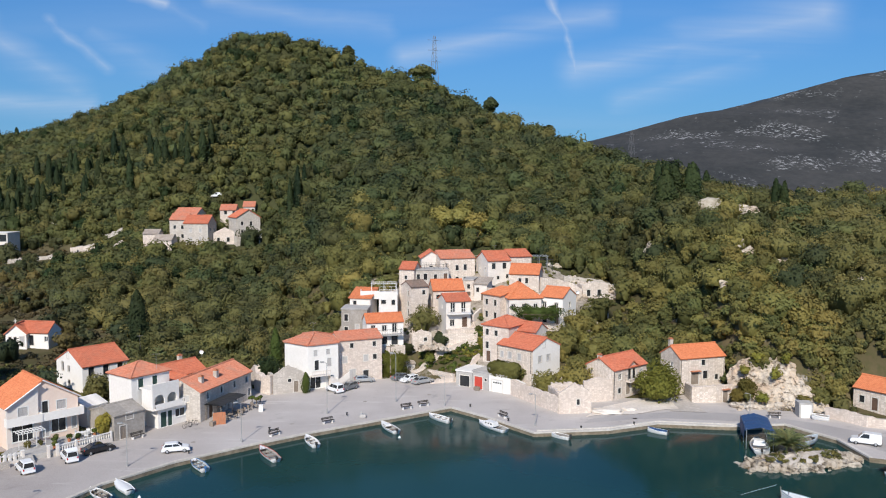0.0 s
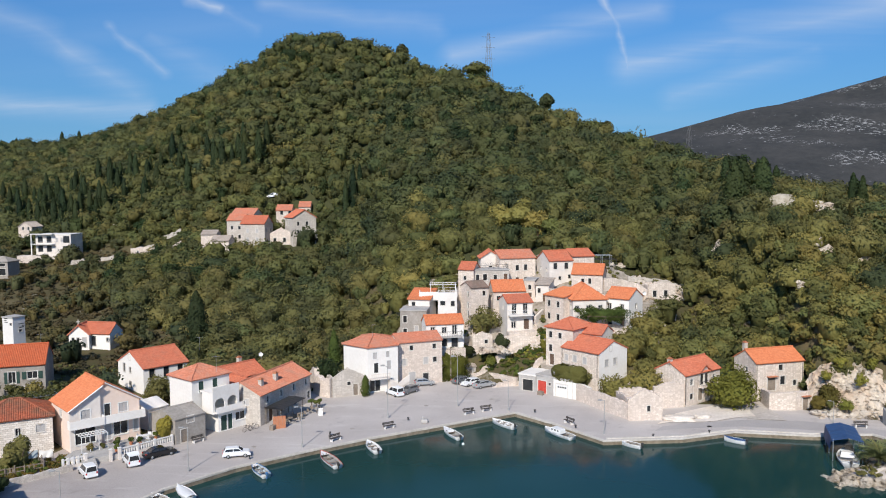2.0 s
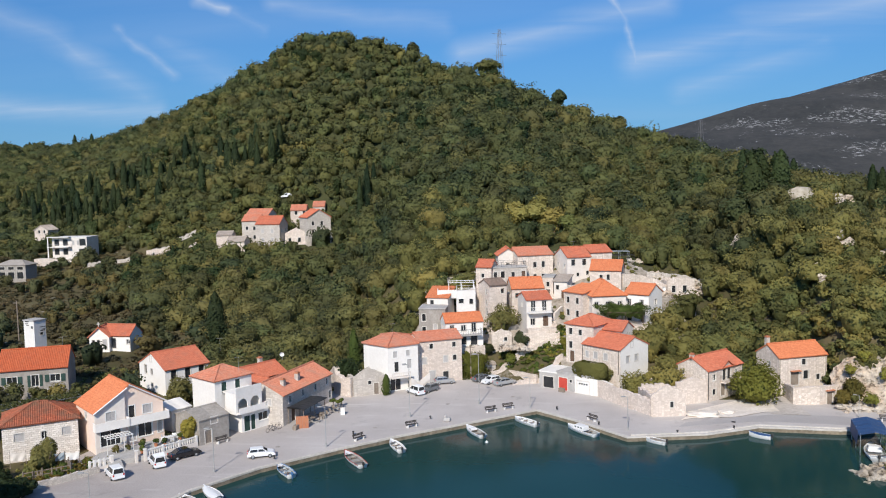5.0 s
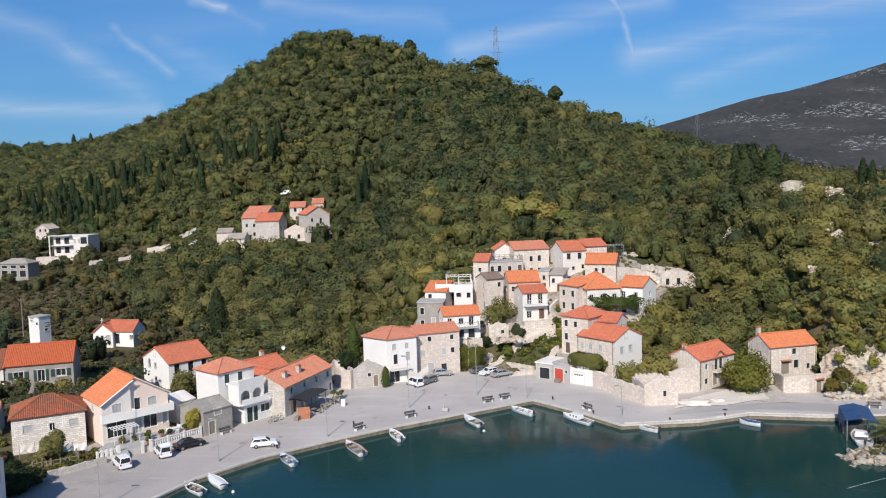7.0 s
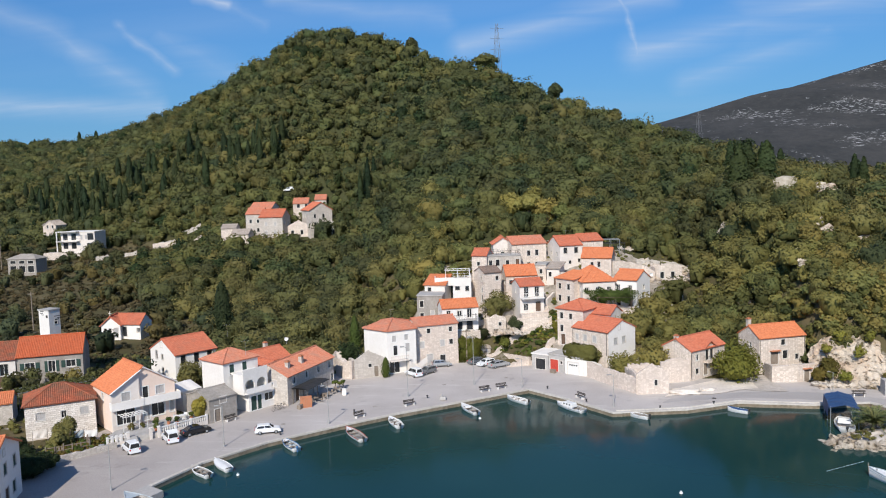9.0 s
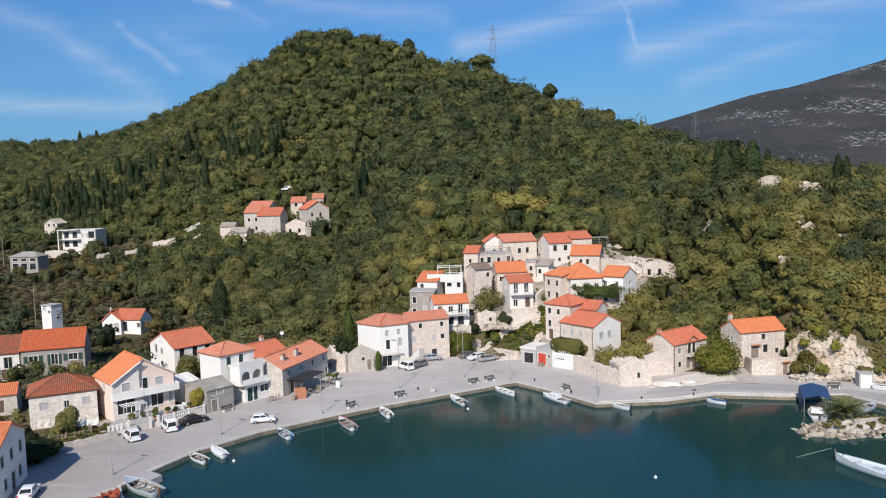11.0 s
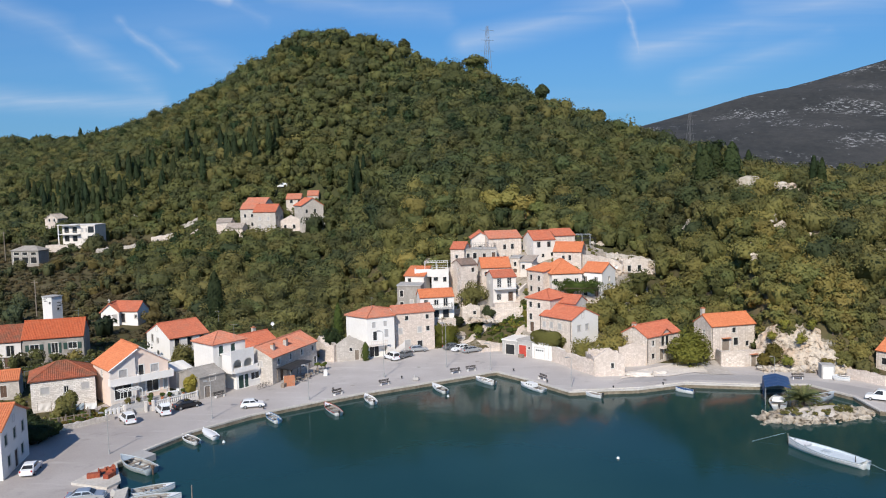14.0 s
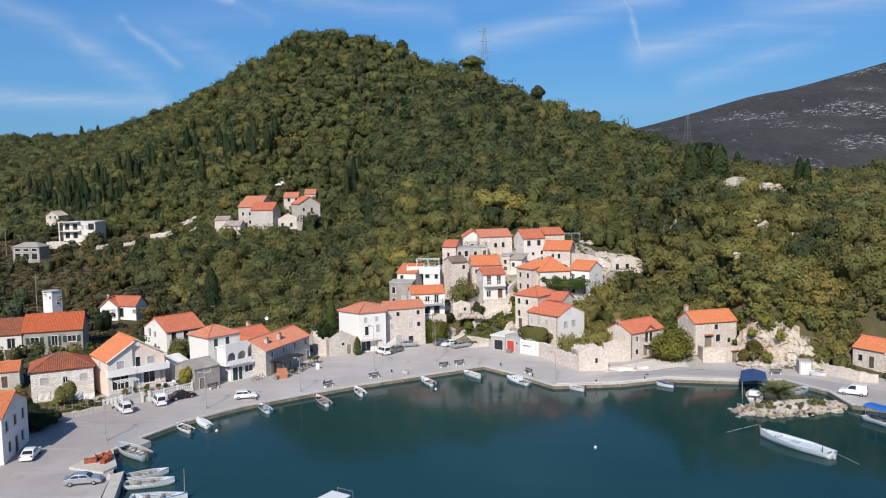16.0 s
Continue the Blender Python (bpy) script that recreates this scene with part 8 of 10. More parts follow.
for k, (x, y) in enumerate(((-31.6, 115.1), (-30.8, 117.4), (-29.5, 120.3))):
    cafe_table(x, y, k)
for k, (x, y) in enumerate(((-29.4, 121.9), (-29.1, 123.2), (-30.3, 122.7))):
    p = tree("potted shrub beside the cafe", x, y, 1.3, 1.2, 0.55, "garden", per=200, size=0.12, name="potted_plant", category="plant", lobes=4)
    bm = bmesh.new()
    tube(bm, (0, 0, -0.3), (0, 0, 0.1), 0.22, 0.3, 10)
    part("pot", bm, "concrete", p)


def garden_fence(a, b, n):
    """Weathered posts with two rails, and boards here and there."""
    length = math.hypot(b[0] - a[0], b[1] - a[1])
    root = thing("garden_fence", "rough weathered garden fence of posts and boards", "fence", pose(*a, 1.0, 0, 0, turn(*a, *b)))
    r = random.Random(4)
    for k in range(n + 1):
        x = length * k / n
        part("post", bm_box(x - 0.06, -0.06, -0.3, x + 0.06, 0.06, r.uniform(1.1, 1.7)), "wood", root)
    for z in (0.45, 0.95):
        part("rail", bm_box(0, 0.062, z, length, 0.1, z + 0.09), "wood", root)
    for k in range(n * 3):
        if r.random() < 0.55:
            x = length * (k + 0.5) / (n * 3)
            part("board", bm_box(x - 0.09, 0.102, 0.1, x + 0.09, 0.13, r.uniform(0.8, 1.25)), "wood", root)


garden_fence((-60.6, 90.6), (-56.4, 93.6), 5)
garden_fence((-56.4, 93.8), (-58.4, 96.4), 3)


def hung_sheet(label, x, y, z, ang, w, h, mat):
    root = thing("hung_sheet", label, "sheet", pose(x, y, z, 0, 0, ang))
    bm = bmesh.new()
    rows = []
    for i in range(11):
        u = i / 10
        rows.append([bm.verts.new((w * (u - 0.5), 0.08 * math.sin(u * 11 + v * 3) * v, h * (1 - v) - 0.12 * math.sin(math.pi * u))) for v in np.linspace(0, 1, 6)])
    for p, q in zip(rows, rows[1:]):
        for j in range(5):
            bm.faces.new((p[j], q[j], q[j + 1], p[j + 1]))
    cloth = part("cloth", bm, mat, root)
    cloth.modifiers.new("thick", "SOLIDIFY").thickness = 0.02
    for s in (-0.5, 0.5):
        bm = bmesh.new()
        tube(bm, (w * s, 0.02, -1.2), (w * s, 0.02, h + 0.1), 0.04, 0.035, 6)
        part("post", bm, "wood", root)


hung_sheet("white sheet hung between posts in the garden", -57.6, 96.2, 1.9, 20, 1.6, 0.9, "white")
hung_sheet("pale tarpaulin hung beside the stone house", -64.4, 95.6, 1.9, 25, 1.8, 1.0, "oldwhite")
hung_sheet("blue tarpaulin hung in the garden", -59.2, 95.8, 1.9, 30, 1.4, 0.9, "boatgrey")
tree("dark shrub in the shade beside a white house", -58.4, 83.6, 1.0, 2.9, 2.0, "cypress", per=900, name="bush", category="bush")
tree("dark shrub in the shade beside a white house", -60.2, 81.6, 1.0, 3.2, 2.2, "cypress", per=900, name="bush", category="bush")
tree("dark shrub in the shade beside a white house", -57.8, 86.2, 1.0, 2.0, 1.4, "cypress", per=900, name="bush", category="bush")

for x, y in ((-22.0, 112.6), (-12.6, 125.0), (-33.6, 104.0), (-2.4, 129.4), (28.6, 116.0)):
    bm = bmesh.new()
    tube(bm, (0, 0, 0), (0, 0, 0.012), 0.34, 0.34, 16)
    ob = part("manhole_cover", bm, "grey")
    ob.location = (x, y, 1.0)
    tagged(ob, "round dark iron manhole cover in the asphalt", "manhole cover")

for x, y, h, r in ((-141.0, 254.0, 6.0, 3.0), (-137.0, 250.0, 4.4, 2.4), (-128.0, 243.0, 4.0, 2.6), (-121.0, 247.0, 3.6, 2.2), (-147.5, 246.0, 3.6, 2.2), (-152.0, 226.5, 3.4, 2.4), (-139.0, 232.0, 3.2, 2.4)):
    tree("dark olive tree on the slope below the villa", x, y, float(land(x, y)) - 0.2, h, r, "olive", per=600, size=0.3)
for x, y, h, r in ((41.8, 148.0, 4.4, 2.4), (44.6, 145.6, 4.4, 2.4), (41.4, 151.2, 4.6, 2.6), (42.6, 143.8, 4.0, 2.2), (39.0, 149.4, 4.2, 2.4), (39.2, 145.4, 4.0, 2.2)):
    tree("dense green bush on the slope", x, y, float(land(x, y)) - 0.4, h, r, "slope", per=500, size=0.3, name="bush", category="bush")
r_ = random.Random(21)
for x, y, z in ((47.6, 122.2, 2.2), (49.8, 121.6, 2.0), (52.4, 123.4, 5.6), (55.4, 120.4, 2.2), (57.4, 119.6, 2.4), (50.8, 126.6, 7.0), (54.6, 125.0, 7.2), (48.4, 125.6, 5.4)):
    h = r_.uniform(1.0, 2.2)
    tree("small bush clinging to the limestone cliff", x, y, z, h, h * 0.62, "slope" if h < 1.6 else "lime", per=260, size=0.16, name="bush", category="bush", lobes=5)
for k, (x, y) in enumerate(((-86.6, 117.4), (-83.6, 118.6), (-80.6, 120.0), (-77.6, 121.4), (-75.0, 122.4), (-90.0, 116.0), (-72.4, 124.0))):
    tree("leafy vine bush in front of the long house", x, y, float(land(x, y)), 3.2 + 0.4 * (k % 3), 1.9, "slope", per=420, size=0.2, name="bush", category="bush", lobes=6)


# ---- vehicles ----
SHAPES = {
    # length, half width, roof height, body outline (x, z) from tail to nose, glasshouse outline
    "hatch": (3.9, 0.82, 1.44, [(-1.95, 0.32), (-1.95, 0.75), (-1.88, 0.92), (0.75, 0.95), (1.75, 0.80), (1.95, 0.62), (1.95, 0.32)], [(-1.86, 0.9), (-1.55, 1.38), (-1.25, 1.44), (0.0, 1.44), (0.25, 1.40), (0.95, 0.9)]),
    "sedan": (4.5, 0.87, 1.42, [(-2.25, 0.34), (-2.25, 0.85), (-2.15, 0.95), (0.95, 0.95), (2.05, 0.80), (2.25, 0.62), (2.25, 0.32)], [(-1.75, 0.92), (-1.05, 1.36), (-0.75, 1.42), (0.2, 1.42), (0.45, 1.38), (1.15, 0.92)]),
    "van": (4.1, 0.84, 1.80, [(-2.05, 0.34), (-2.05, 1.0), (0.95, 1.0), (1.85, 0.85), (2.05, 0.65), (2.05, 0.34)], [(-2.03, 0.98), (-1.98, 1.72), (-1.85, 1.80), (-0.1, 1.80), (0.25, 1.62), (0.98, 0.98)]),
    "box": (4.3, 0.88, 1.86, [(-2.15, 0.34), (-2.15, 1.05), (1.05, 1.05), (1.95, 0.92), (2.15, 0.7), (2.15, 0.34)], [(-2.13, 1.03), (-2.1, 1.80), (-2.0, 1.86), (0.2, 1.86), (0.5, 1.70), (1.1, 1.03)]),
}


def extrude_outline(bm, pts, half, top_half=None, bevel=0.05):
    zs = [p[1] for p in pts]
    lo, hi = min(zs), max(zs)
    rows = []
    for s in (-1, 1):
        rows.append([bm.verts.new((x, s * (half if top_half is None else half + (top_half - half) * (z - lo) / (hi - lo)), z)) for x, z in pts])
    n = len(pts)
    bm.faces.new(rows[0])
    bm.faces.new(rows[1][::-1])
    for i in range(n):
        j = (i + 1) % n
        bm.faces.new((rows[0][i], rows[1][i], rows[1][j], rows[0][j]))
    if bevel:
        bmesh.ops.bevel(bm, geom=bm.edges[:], offset=bevel, segments=2, affect="EDGES")
    return bm


def car(label, shape, paint, x, y, ang, z=1.0, category="car", blind=False, open_back=False):
    length, half, roof_z, low, glass = SHAPES[shape]
    root = thing("car" if category == "car" else "van", label, category, pose(x, y, z, 0, 0, ang))
    part("body", extrude_outline(bmesh.new(), low, half), paint, root, smooth=False)
    part("cabin", extrude_outline(bmesh.new(), glass, half - 0.04, half - 0.2, 0.04), paint, root)
    n = len(glass)
    zmin = glass[0][1]

    def hw(z):
        return half - 0.04 - 0.16 * (z - zmin) / (roof_z - zmin)

    def inset(a, b, t):
        return a[0] + (b[0] - a[0]) * t, a[1] + (b[1] - a[1]) * t

    # side panes, screen and rear window stand a little proud of the cabin
    front, back = (glass[-1], glass[-2]), (glass[0], glass[1])
    z0, z1 = zmin + 0.1, roof_z - 0.12
    mid = 0.5 * (glass[0][0] + glass[-1][0])

    def edge_x(pair, z):
        a, b = pair
        return a[0] + (b[0] - a[0]) * (z - a[1]) / (b[1] - a[1])

    spans = [(edge_x(back, z0) + 0.14, mid - 0.05, edge_x(back, z1) + 0.14, mid - 0.05), (mid + 0.05, edge_x(front, z0) - 0.14, mid + 0.05, edge_x(front, z1) - 0.14)]
    if blind:
        spans = spans[1:]
    for s in (-1, 1):
        for xa, xb, xc, xd in spans:
            bm = bmesh.new()
            pts = [(xa, z0), (xb, z0), (max(xd, xc + 0.1), z1), (xc, z1)]
            o = [bm.verts.new((px, s * (hw(pz) + 0.012), pz)) for px, pz in pts]
            i = [bm.verts.new((px, s * (hw(pz) - 0.03), pz)) for px, pz in pts]
            bm.faces.new(o)
            for k in range(4):
                bm.faces.new((o[k], o[(k + 1) % 4], i[(k + 1) % 4], i[k]))
            part("side_window", bm, "glass", root)
    for nm, pair, out in (("windscreen", front, 0.02), ("rear_window", back, -0.02)):
        za, zb = pair[0][1] + 0.07, pair[1][1] - 0.05
        bm = bmesh.new()
        o = [bm.verts.new((edge_x(pair, pz) + out, s * (hw(pz) - 0.12), pz)) for pz, s in ((za, -1), (za, 1), (zb, 1), (zb, -1))]
        i = [bm.verts.new((edge_x(pair, pz) - out, s * (hw(pz) - 0.12), pz)) for pz, s in ((za, -1), (za, 1), (zb, 1), (zb, -1))]
        bm.faces.new(o)
        for k in range(4):
            bm.faces.new((o[k], o[(k + 1) % 4], i[(k + 1) % 4], i[k]))
        part(nm, bm, "glass", root)
    for wx in (-0.31 * length, 0.31 * length):
        for s in (-1, 1):
            bm = bmesh.new()
            tube(bm, (wx, s * (half - 0.17), 0.3), (wx, s * (half + 0.015), 0.3), 0.3, 0.29, 16)
            wheel = part("wheel", bm, "rubber", root)
            bm = bmesh.new()
            tube(bm, (wx, s * (half + 0.01), 0.3), (wx, s * (half + 0.03), 0.3), 0.19, 0.16, 12)
            part("rim", bm, "metal", wheel)
    nose, tail = low[-2][0], low[0][0]
    for s in (-1, 1):
        part("headlight", bm_box(nose - 0.12, s * (half - 0.3) - 0.17, 0.6, nose - 0.01, s * (half - 0.3) + 0.17, 0.76, bevel=0.02), "metal", root, "clear headlight")
        part("tail_light", bm_box(tail - 0.02, s * (half - 0.16) - 0.1, 0.7, tail + 0.05, s * (half - 0.16) + 0.1, 0.95), "redlamp", root, "red tail light")
        part("mirror", bm_box(edge_x(front, z0) - 0.25, s * (half + 0.07) - 0.08, z0 - 0.02, edge_x(front, z0) - 0.12, s * (half + 0.07) + 0.08, z0 + 0.13, bevel=0.02), paint, root)
    part("bumper", bm_box(nose - 0.08, -half + 0.04, 0.3, nose + 0.06, half - 0.04, 0.52, bevel=0.03), paint if shape != "box" else "rubber", root)
    part("bumper", bm_box(tail - 0.06, -half + 0.04, 0.3, tail + 0.08, half - 0.04, 0.55, bevel=0.03), paint if shape != "box" else "rubber", root)
    if open_back:
        bm = bm_box(-0.02, -half + 0.1, 0, 0.03, half - 0.1, 0.8, m=pose(tail + 0.05, 0, roof_z - 0.02, 0, 65))
        part("tailgate", bm, paint, root, "raised white tailgate")
    root.scale = (0.88, 0.88, 0.88)
    return root


car("white hatchback parked along the quay edge", "hatch", "carwhite", -34.6, 100.1, 18)
car("small white van with its back to the road", "van", "carwhite", -50.3, 92.6, 132, category="van")
car("white van with its tailgate raised", "van", "carwhite", -46.9, 96.7, 128, category="van", open_back=True)
car("black saloon car parked at the roadside", "sedan", "carblack", -44.6, 99.8, 45)
car("silver saloon car parked on the pier", "sedan", "carsilver", -41.4, 65.4, 16)
car("white saloon car parked by the white house", "sedan", "carwhite", -52.6, 73.4, 106)
car("white panel van parked on the shore road", "box", "carwhite", 56.9, 104.4, 152, category="van", blind=True)
car("white van parked below the corner house", "van", "carwhite", -18.4, 131.1, 132, category="van")
car("grey hatchback parked below the corner house", "hatch", "cargrey", -16.2, 132.7, 234)
car("silver hatchback parked beside the stone wing", "hatch", "carsilver", -14.1, 138.0, 16)
car("grey saloon car parked on the square", "sedan", "cargrey", -7.6, 140.0, 38)
car("white hatchback parked on the square", "hatch", "carwhite", -6.1, 138.3, 221)
car("silver grey estate car parked on the square", "sedan", "carsilver", -3.8, 137.2, 36)
car("white van parked above the hillside hamlet", "box", "carwhite", -77.5, 268.0, 178, float(land(-77.5, 268.0)) + 0.1, category="van", blind=True)


# ---- boats ----
def hull_line(t, half, transom):
    """Half width along the boat; t from stern to bow."""
    return half * (transom + (1 - transom) * min(1.0, t / 0.35)) if t < 0.35 else half * (1 - ((t - 0.35) / 0.65) ** 2.3)


def boat(label, x, y, ang, length=5.0, beam=1.9, high=0.62, paint="boatwhite", inside="boatin", stripe=None, cabin=None, motor=True, cover=None, benches=2, transom=0.78, keel=-0.25, sheer=0.2, name="rowing_boat", category="boat", z=0.0, size=0.83, floor=0.14):
    if z == 0.0:
        x, y, z = x * 0.989, y * 0.989 - 0.06, WATER - 0.03
    root = thing(name, label, category, pose(x, y, z, 0, 0, ang))
    root.scale = (size, size, size)
    n, half = 18, beam / 2

    def sec(i):
        t = i / n
        b = max(hull_line(t, half, transom), 0.015)
        top = high + sheer * max(0, (t - 0.3) / 0.7) ** 2
        return length * (t - 0.5), b, top

    bm = bmesh.new()
    rows = []
    for i in range(n + 1):
        px, b, top = sec(i)
        k = keel + 0.35 * max(0, (i / n - 0.75) / 0.25) ** 2
        rows.append([bm.verts.new(c) for c in ((px, -b, top), (px, -b * 0.92, top * 0.45), (px, -b * 0.6, k * 0.3), (px, 0, k), (px, b * 0.6, k * 0.3), (px, b * 0.92, top * 0.45), (px, b, top))])
    for u, v in zip(rows, rows[1:]):
        for k in range(6):
            bm.faces.new((u[k], v[k], v[k + 1], u[k + 1]))
    bm.faces.new(rows[0])
    part("hull", bm, paint, root, smooth=True)
    if cover is None:
        bm = bmesh.new()
        rows = []
        for i in range(1, n):
            px, b, top = sec(i)
            w = max(b - 0.09, 0.01)
            rows.append([bm.verts.new(c) for c in ((px, -w, top - 0.01), (px, -w * (0.86 if floor < 0.4 else 0.98), floor), (px, w * (0.86 if floor < 0.4 else 0.98), floor), (px, w, top - 0.01))])
        for u, v in zip(rows, rows[1:]):
            for k in range(3):
                bm.faces.new((u[k], v[k], v[k + 1], u[k + 1]))
        bm.faces.new(rows[0])
        part("inside", bm, inside, root)
    else:
        bm = bmesh.new()
        rows = []
        for i in range(n + 1):
            px, b, top = sec(i)
            rows.append([bm.verts.new(c) for c in ((px, -b - 0.02, top - 0.05), (px, -b * 0.5, top + 0.12), (px, 0, top + 0.17), (px, b * 0.5, top + 0.12), (px, b + 0.02, top - 0.05))])
        for u, v in zip(rows, rows[1:]):
            for k in range(4):
                bm.faces.new((u[k], v[k], v[k + 1], u[k + 1]))
        part("cover", bm, cover, root, smooth=True)
    bm = bmesh.new()
    for s in (-1, 1):
        prev = None
        for i in range(n + 1):
            px, b, top = sec(i)
            c = Vector((px, s * b, top))
            if prev is not None and (c - prev).length > 0.01:
                tube(bm, prev, c, 0.05, 0.05, 6)
            prev = c
    part("gunwale", bm, stripe or paint, root)
    if cover is None:
        for k in range(benches):
            t = 0.3 + 0.28 * k
            px, b, top = sec(int(t * n))
            part("thwart", bm_box(px - 0.15, -b + 0.08, top - 0.22, px + 0.15, b - 0.08, top - 0.17), "wood", root)
        px, b, top = sec(int(0.82 * n))
        bm = bmesh.new()
        ds = [sec(i) for i in range(int(0.74 * n), n + 1)]
        for s0, s1 in zip(ds, ds[1:]):
            bm.faces.new([bm.verts.new(c) for c in ((s0[0], -s0[1] + 0.03, s0[2] - 0.03), (s1[0], -s1[1] + 0.005, s1[2] - 0.03), (s1[0], s1[1] - 0.005, s1[2] - 0.03), (s0[0], s0[1] - 0.03, s0[2] - 0.03))])
        part("foredeck", bm, paint, root)
    if cover is None and not cabin and floor < 0.4:
        r = random.Random(len(label) * 7 + int(abs(x) * 10))
        for k in range(3):
            cx, cy = length * r.uniform(-0.38, 0.18), half * r.uniform(-0.35, 0.35)
            a, b, c = r.uniform(0.12, 0.24), r.uniform(0.1, 0.2), r.uniform(0.14, 0.3)
            part(r.choice(("crate", "bucket", "net")), bm_box(cx - a, cy - b, floor + 0.002, cx + a, cy + b, floor + c, bevel=0.05), r.choice(("iron", "wood", "tarp", "rust", "boatwhite", "darkwood")), root)
        for sgn in (-1, 1):
            bm = bmesh.new()
            tube(bm, (-length * 0.34, sgn * half * 0.5, high + 0.02), (length * 0.2, sgn * half * 0.28, high + 0.08), 0.03, 0.025, 6)
            box(bm, length * 0.2, sgn * half * 0.28 - 0.07, high + 0.05, length * 0.29, sgn * half * 0.28 + 0.07, high + 0.08)
            part("oar", bm, "wood", root)
    if cover is None:
        bm = bmesh.new()
        for sgn in (-1, 1):
            for i in range(n):
                (xa, ba, ta), (xb, bb, tb) = sec(i), sec(i + 1)
                tube(bm, (xa, sgn * (ba * 0.965 + 0.012), ta * 0.72), (xb, sgn * (bb * 0.965 + 0.012), tb * 0.72), 0.03, 0.03, 4)
        part("rubbing_strake", bm, "boatgrey" if paint == "boatwhite" else "boatin", root)
    if motor:
        bm = bmesh.new()
        box(bm, -length / 2 - 0.42, -0.16, high - 0.05, -length / 2 - 0.05, 0.16, high + 0.42, 0.06)
        box(bm, -length / 2 - 0.28, -0.06, -0.3, -length / 2 - 0.14, 0.06, high - 0.05)
        part("outboard_motor", bm, motor if isinstance(motor, str) else "iron", root, "outboard motor on the transom")
    if cabin:
        x0, x1, h = cabin
        bm = bmesh.new()
        extrude_outline(bm, [(x0, high - 0.1), (x0 + 0.05, high + h), (x1 - 0.35, high + h), (x1, high - 0.05)], half * 0.68, half * 0.6, 0.05)
        cab = part("cabin", bm, paint, root)
        for s in (-1, 1):
            for q in range(3):
                cx = x0 + (x1 - x0 - 0.3) * (q + 0.7) / 3.4
                part("cabin_window", bm_box(cx - 0.16, s * half * 0.635 - 0.02, high + h * 0.45, cx + 0.16, s * half * 0.635 + 0.02, high + h * 0.8), "glass", cab)
    return root


boat("white open boat with grey inside moored at the quay", -39.1, 87.4, 140, 4.9, 1.8)
boat("white boat under a pale cover moored at the quay", -37.3, 89.7, 133, 5.3, 1.8, cover="boatwhite", motor=False)
boat("white and blue open boat moored at the quay", -30.8, 97.3, 127, 5.6, 1.9, stripe="boatblue", inside="boatgrey", motor="boatblue")
boat("long white wooden boat with red trim moored at the quay", -23.0, 101.7, 123, 7.3, 2.1, stripe="boatred", benches=3)
boat("small white motor boat moored at the quay", -18.2, 106.9, 117, 5.4, 1.9, inside="boatwhite")
boat("white motor boat with a stern frame moored at the quay", -7.9, 113.4, 120, 6.0, 1.9, cabin=(0.2, 1.4, 0.25))
boat("white motor boat lying along the quay", -0.6, 118.3, 133, 5.5, 1.9, inside="boatwhite")
boat("white cabin cruiser lying along the quay", 7.2, 114.2, 130, 6.6, 2.2, cabin=(-1.0, 1.6, 0.65), motor=False, name="cabin_boat")
boat("small white dinghy with a grey outboard motor", 16.6, 109.7, 143, 3.5, 1.4)
boat("small white boat under a dark blue cover", 31.0, 112.2, 146, 3.5, 1.4, cover="tarp", stripe="boatwhite")
boat("weathered pale blue wooden fishing boat at the pier", -41.7, 77.4, 147, 6.7, 2.4, 0.8, "boatgrey", "boatin", motor="shutter", benches=3, sheer=0.35, size=1.0)
boat("white wooden boat moored off the pier", -36.1, 70.0, 29, 4.6, 1.8, 0.6, stripe="boatgrey", benches=3, size=1.0)
boat("white wooden boat with oars moored off the pier", -34.7, 67.4, 19, 5.4, 2.0, 0.6, stripe="boatgrey", benches=3, motor=False, size=1.0)
pier_boat = boat("long white wooden boat moored off the pier", -31.8, 63.4, 10, 6.1, 2.1, 0.6, stripe="boatblue", inside="boatgrey", benches=3, motor=False, size=1.0)
mast = bmesh.new()
tube(mast, (2.75, 0, 0.7), (2.8, 0, 3.4), 0.07, 0.05, 8)
part("mast", mast, "wood", pier_boat, "short pale wooden mast")
long_boat = boat("long pale wooden barge-like boat moored in the bay", 41.6, 83.4, 127.5, 9.9, 2.8, 0.75, "boatwhite", "boatpale", stripe="boatgrey", benches=0, floor=0.62, motor=False, transom=0.62, sheer=0.4, name="long_boat", size=1.0)
bm = bmesh.new()
tube(bm, (4.9, 0, 0.5), (5.05, 0, 1.55), 0.08, 0.06, 6)
part("stem_post", bm, "wood", long_boat)
for x, y, h in ((-3.9, 0.5, 1.35), (2.2, 0.8, 1.05), (4.0, 0.1, 1.3)):
    bm = bmesh.new()
    tube(bm, (x, y, 0.6), (x, y, h), 0.06, 0.05, 6)
    part("mooring_post", bm, "iron", long_boat)
part("hatch", bm_box(-0.6, -0.4, 0.622, 0.5, 0.4, 0.74, bevel=0.03), "boatgrey", long_boat)
part("net_heap", bm_box(3.0, -0.4, 0.622, 3.8, 0.35, 0.9, bevel=0.15), "rust", long_boat, "brown heap of fishing nets")
part("rudder", bm_box(-5.3, -0.05, -0.3, -4.9, 0.05, 0.7), "boatgrey", long_boat)
boat("grey upturned-looking dinghy drawn up by the palm", 48.9, 103.9, 34, 4.6, 1.6, 0.7, "boatgrey", "boatin", motor=False, z=1.2, size=1.0)
boat("white dinghy lying on the road edge", 55.9, 115.4, 154, 2.4, 1.2, 0.6, motor=False, z=1.15, size=1.0)


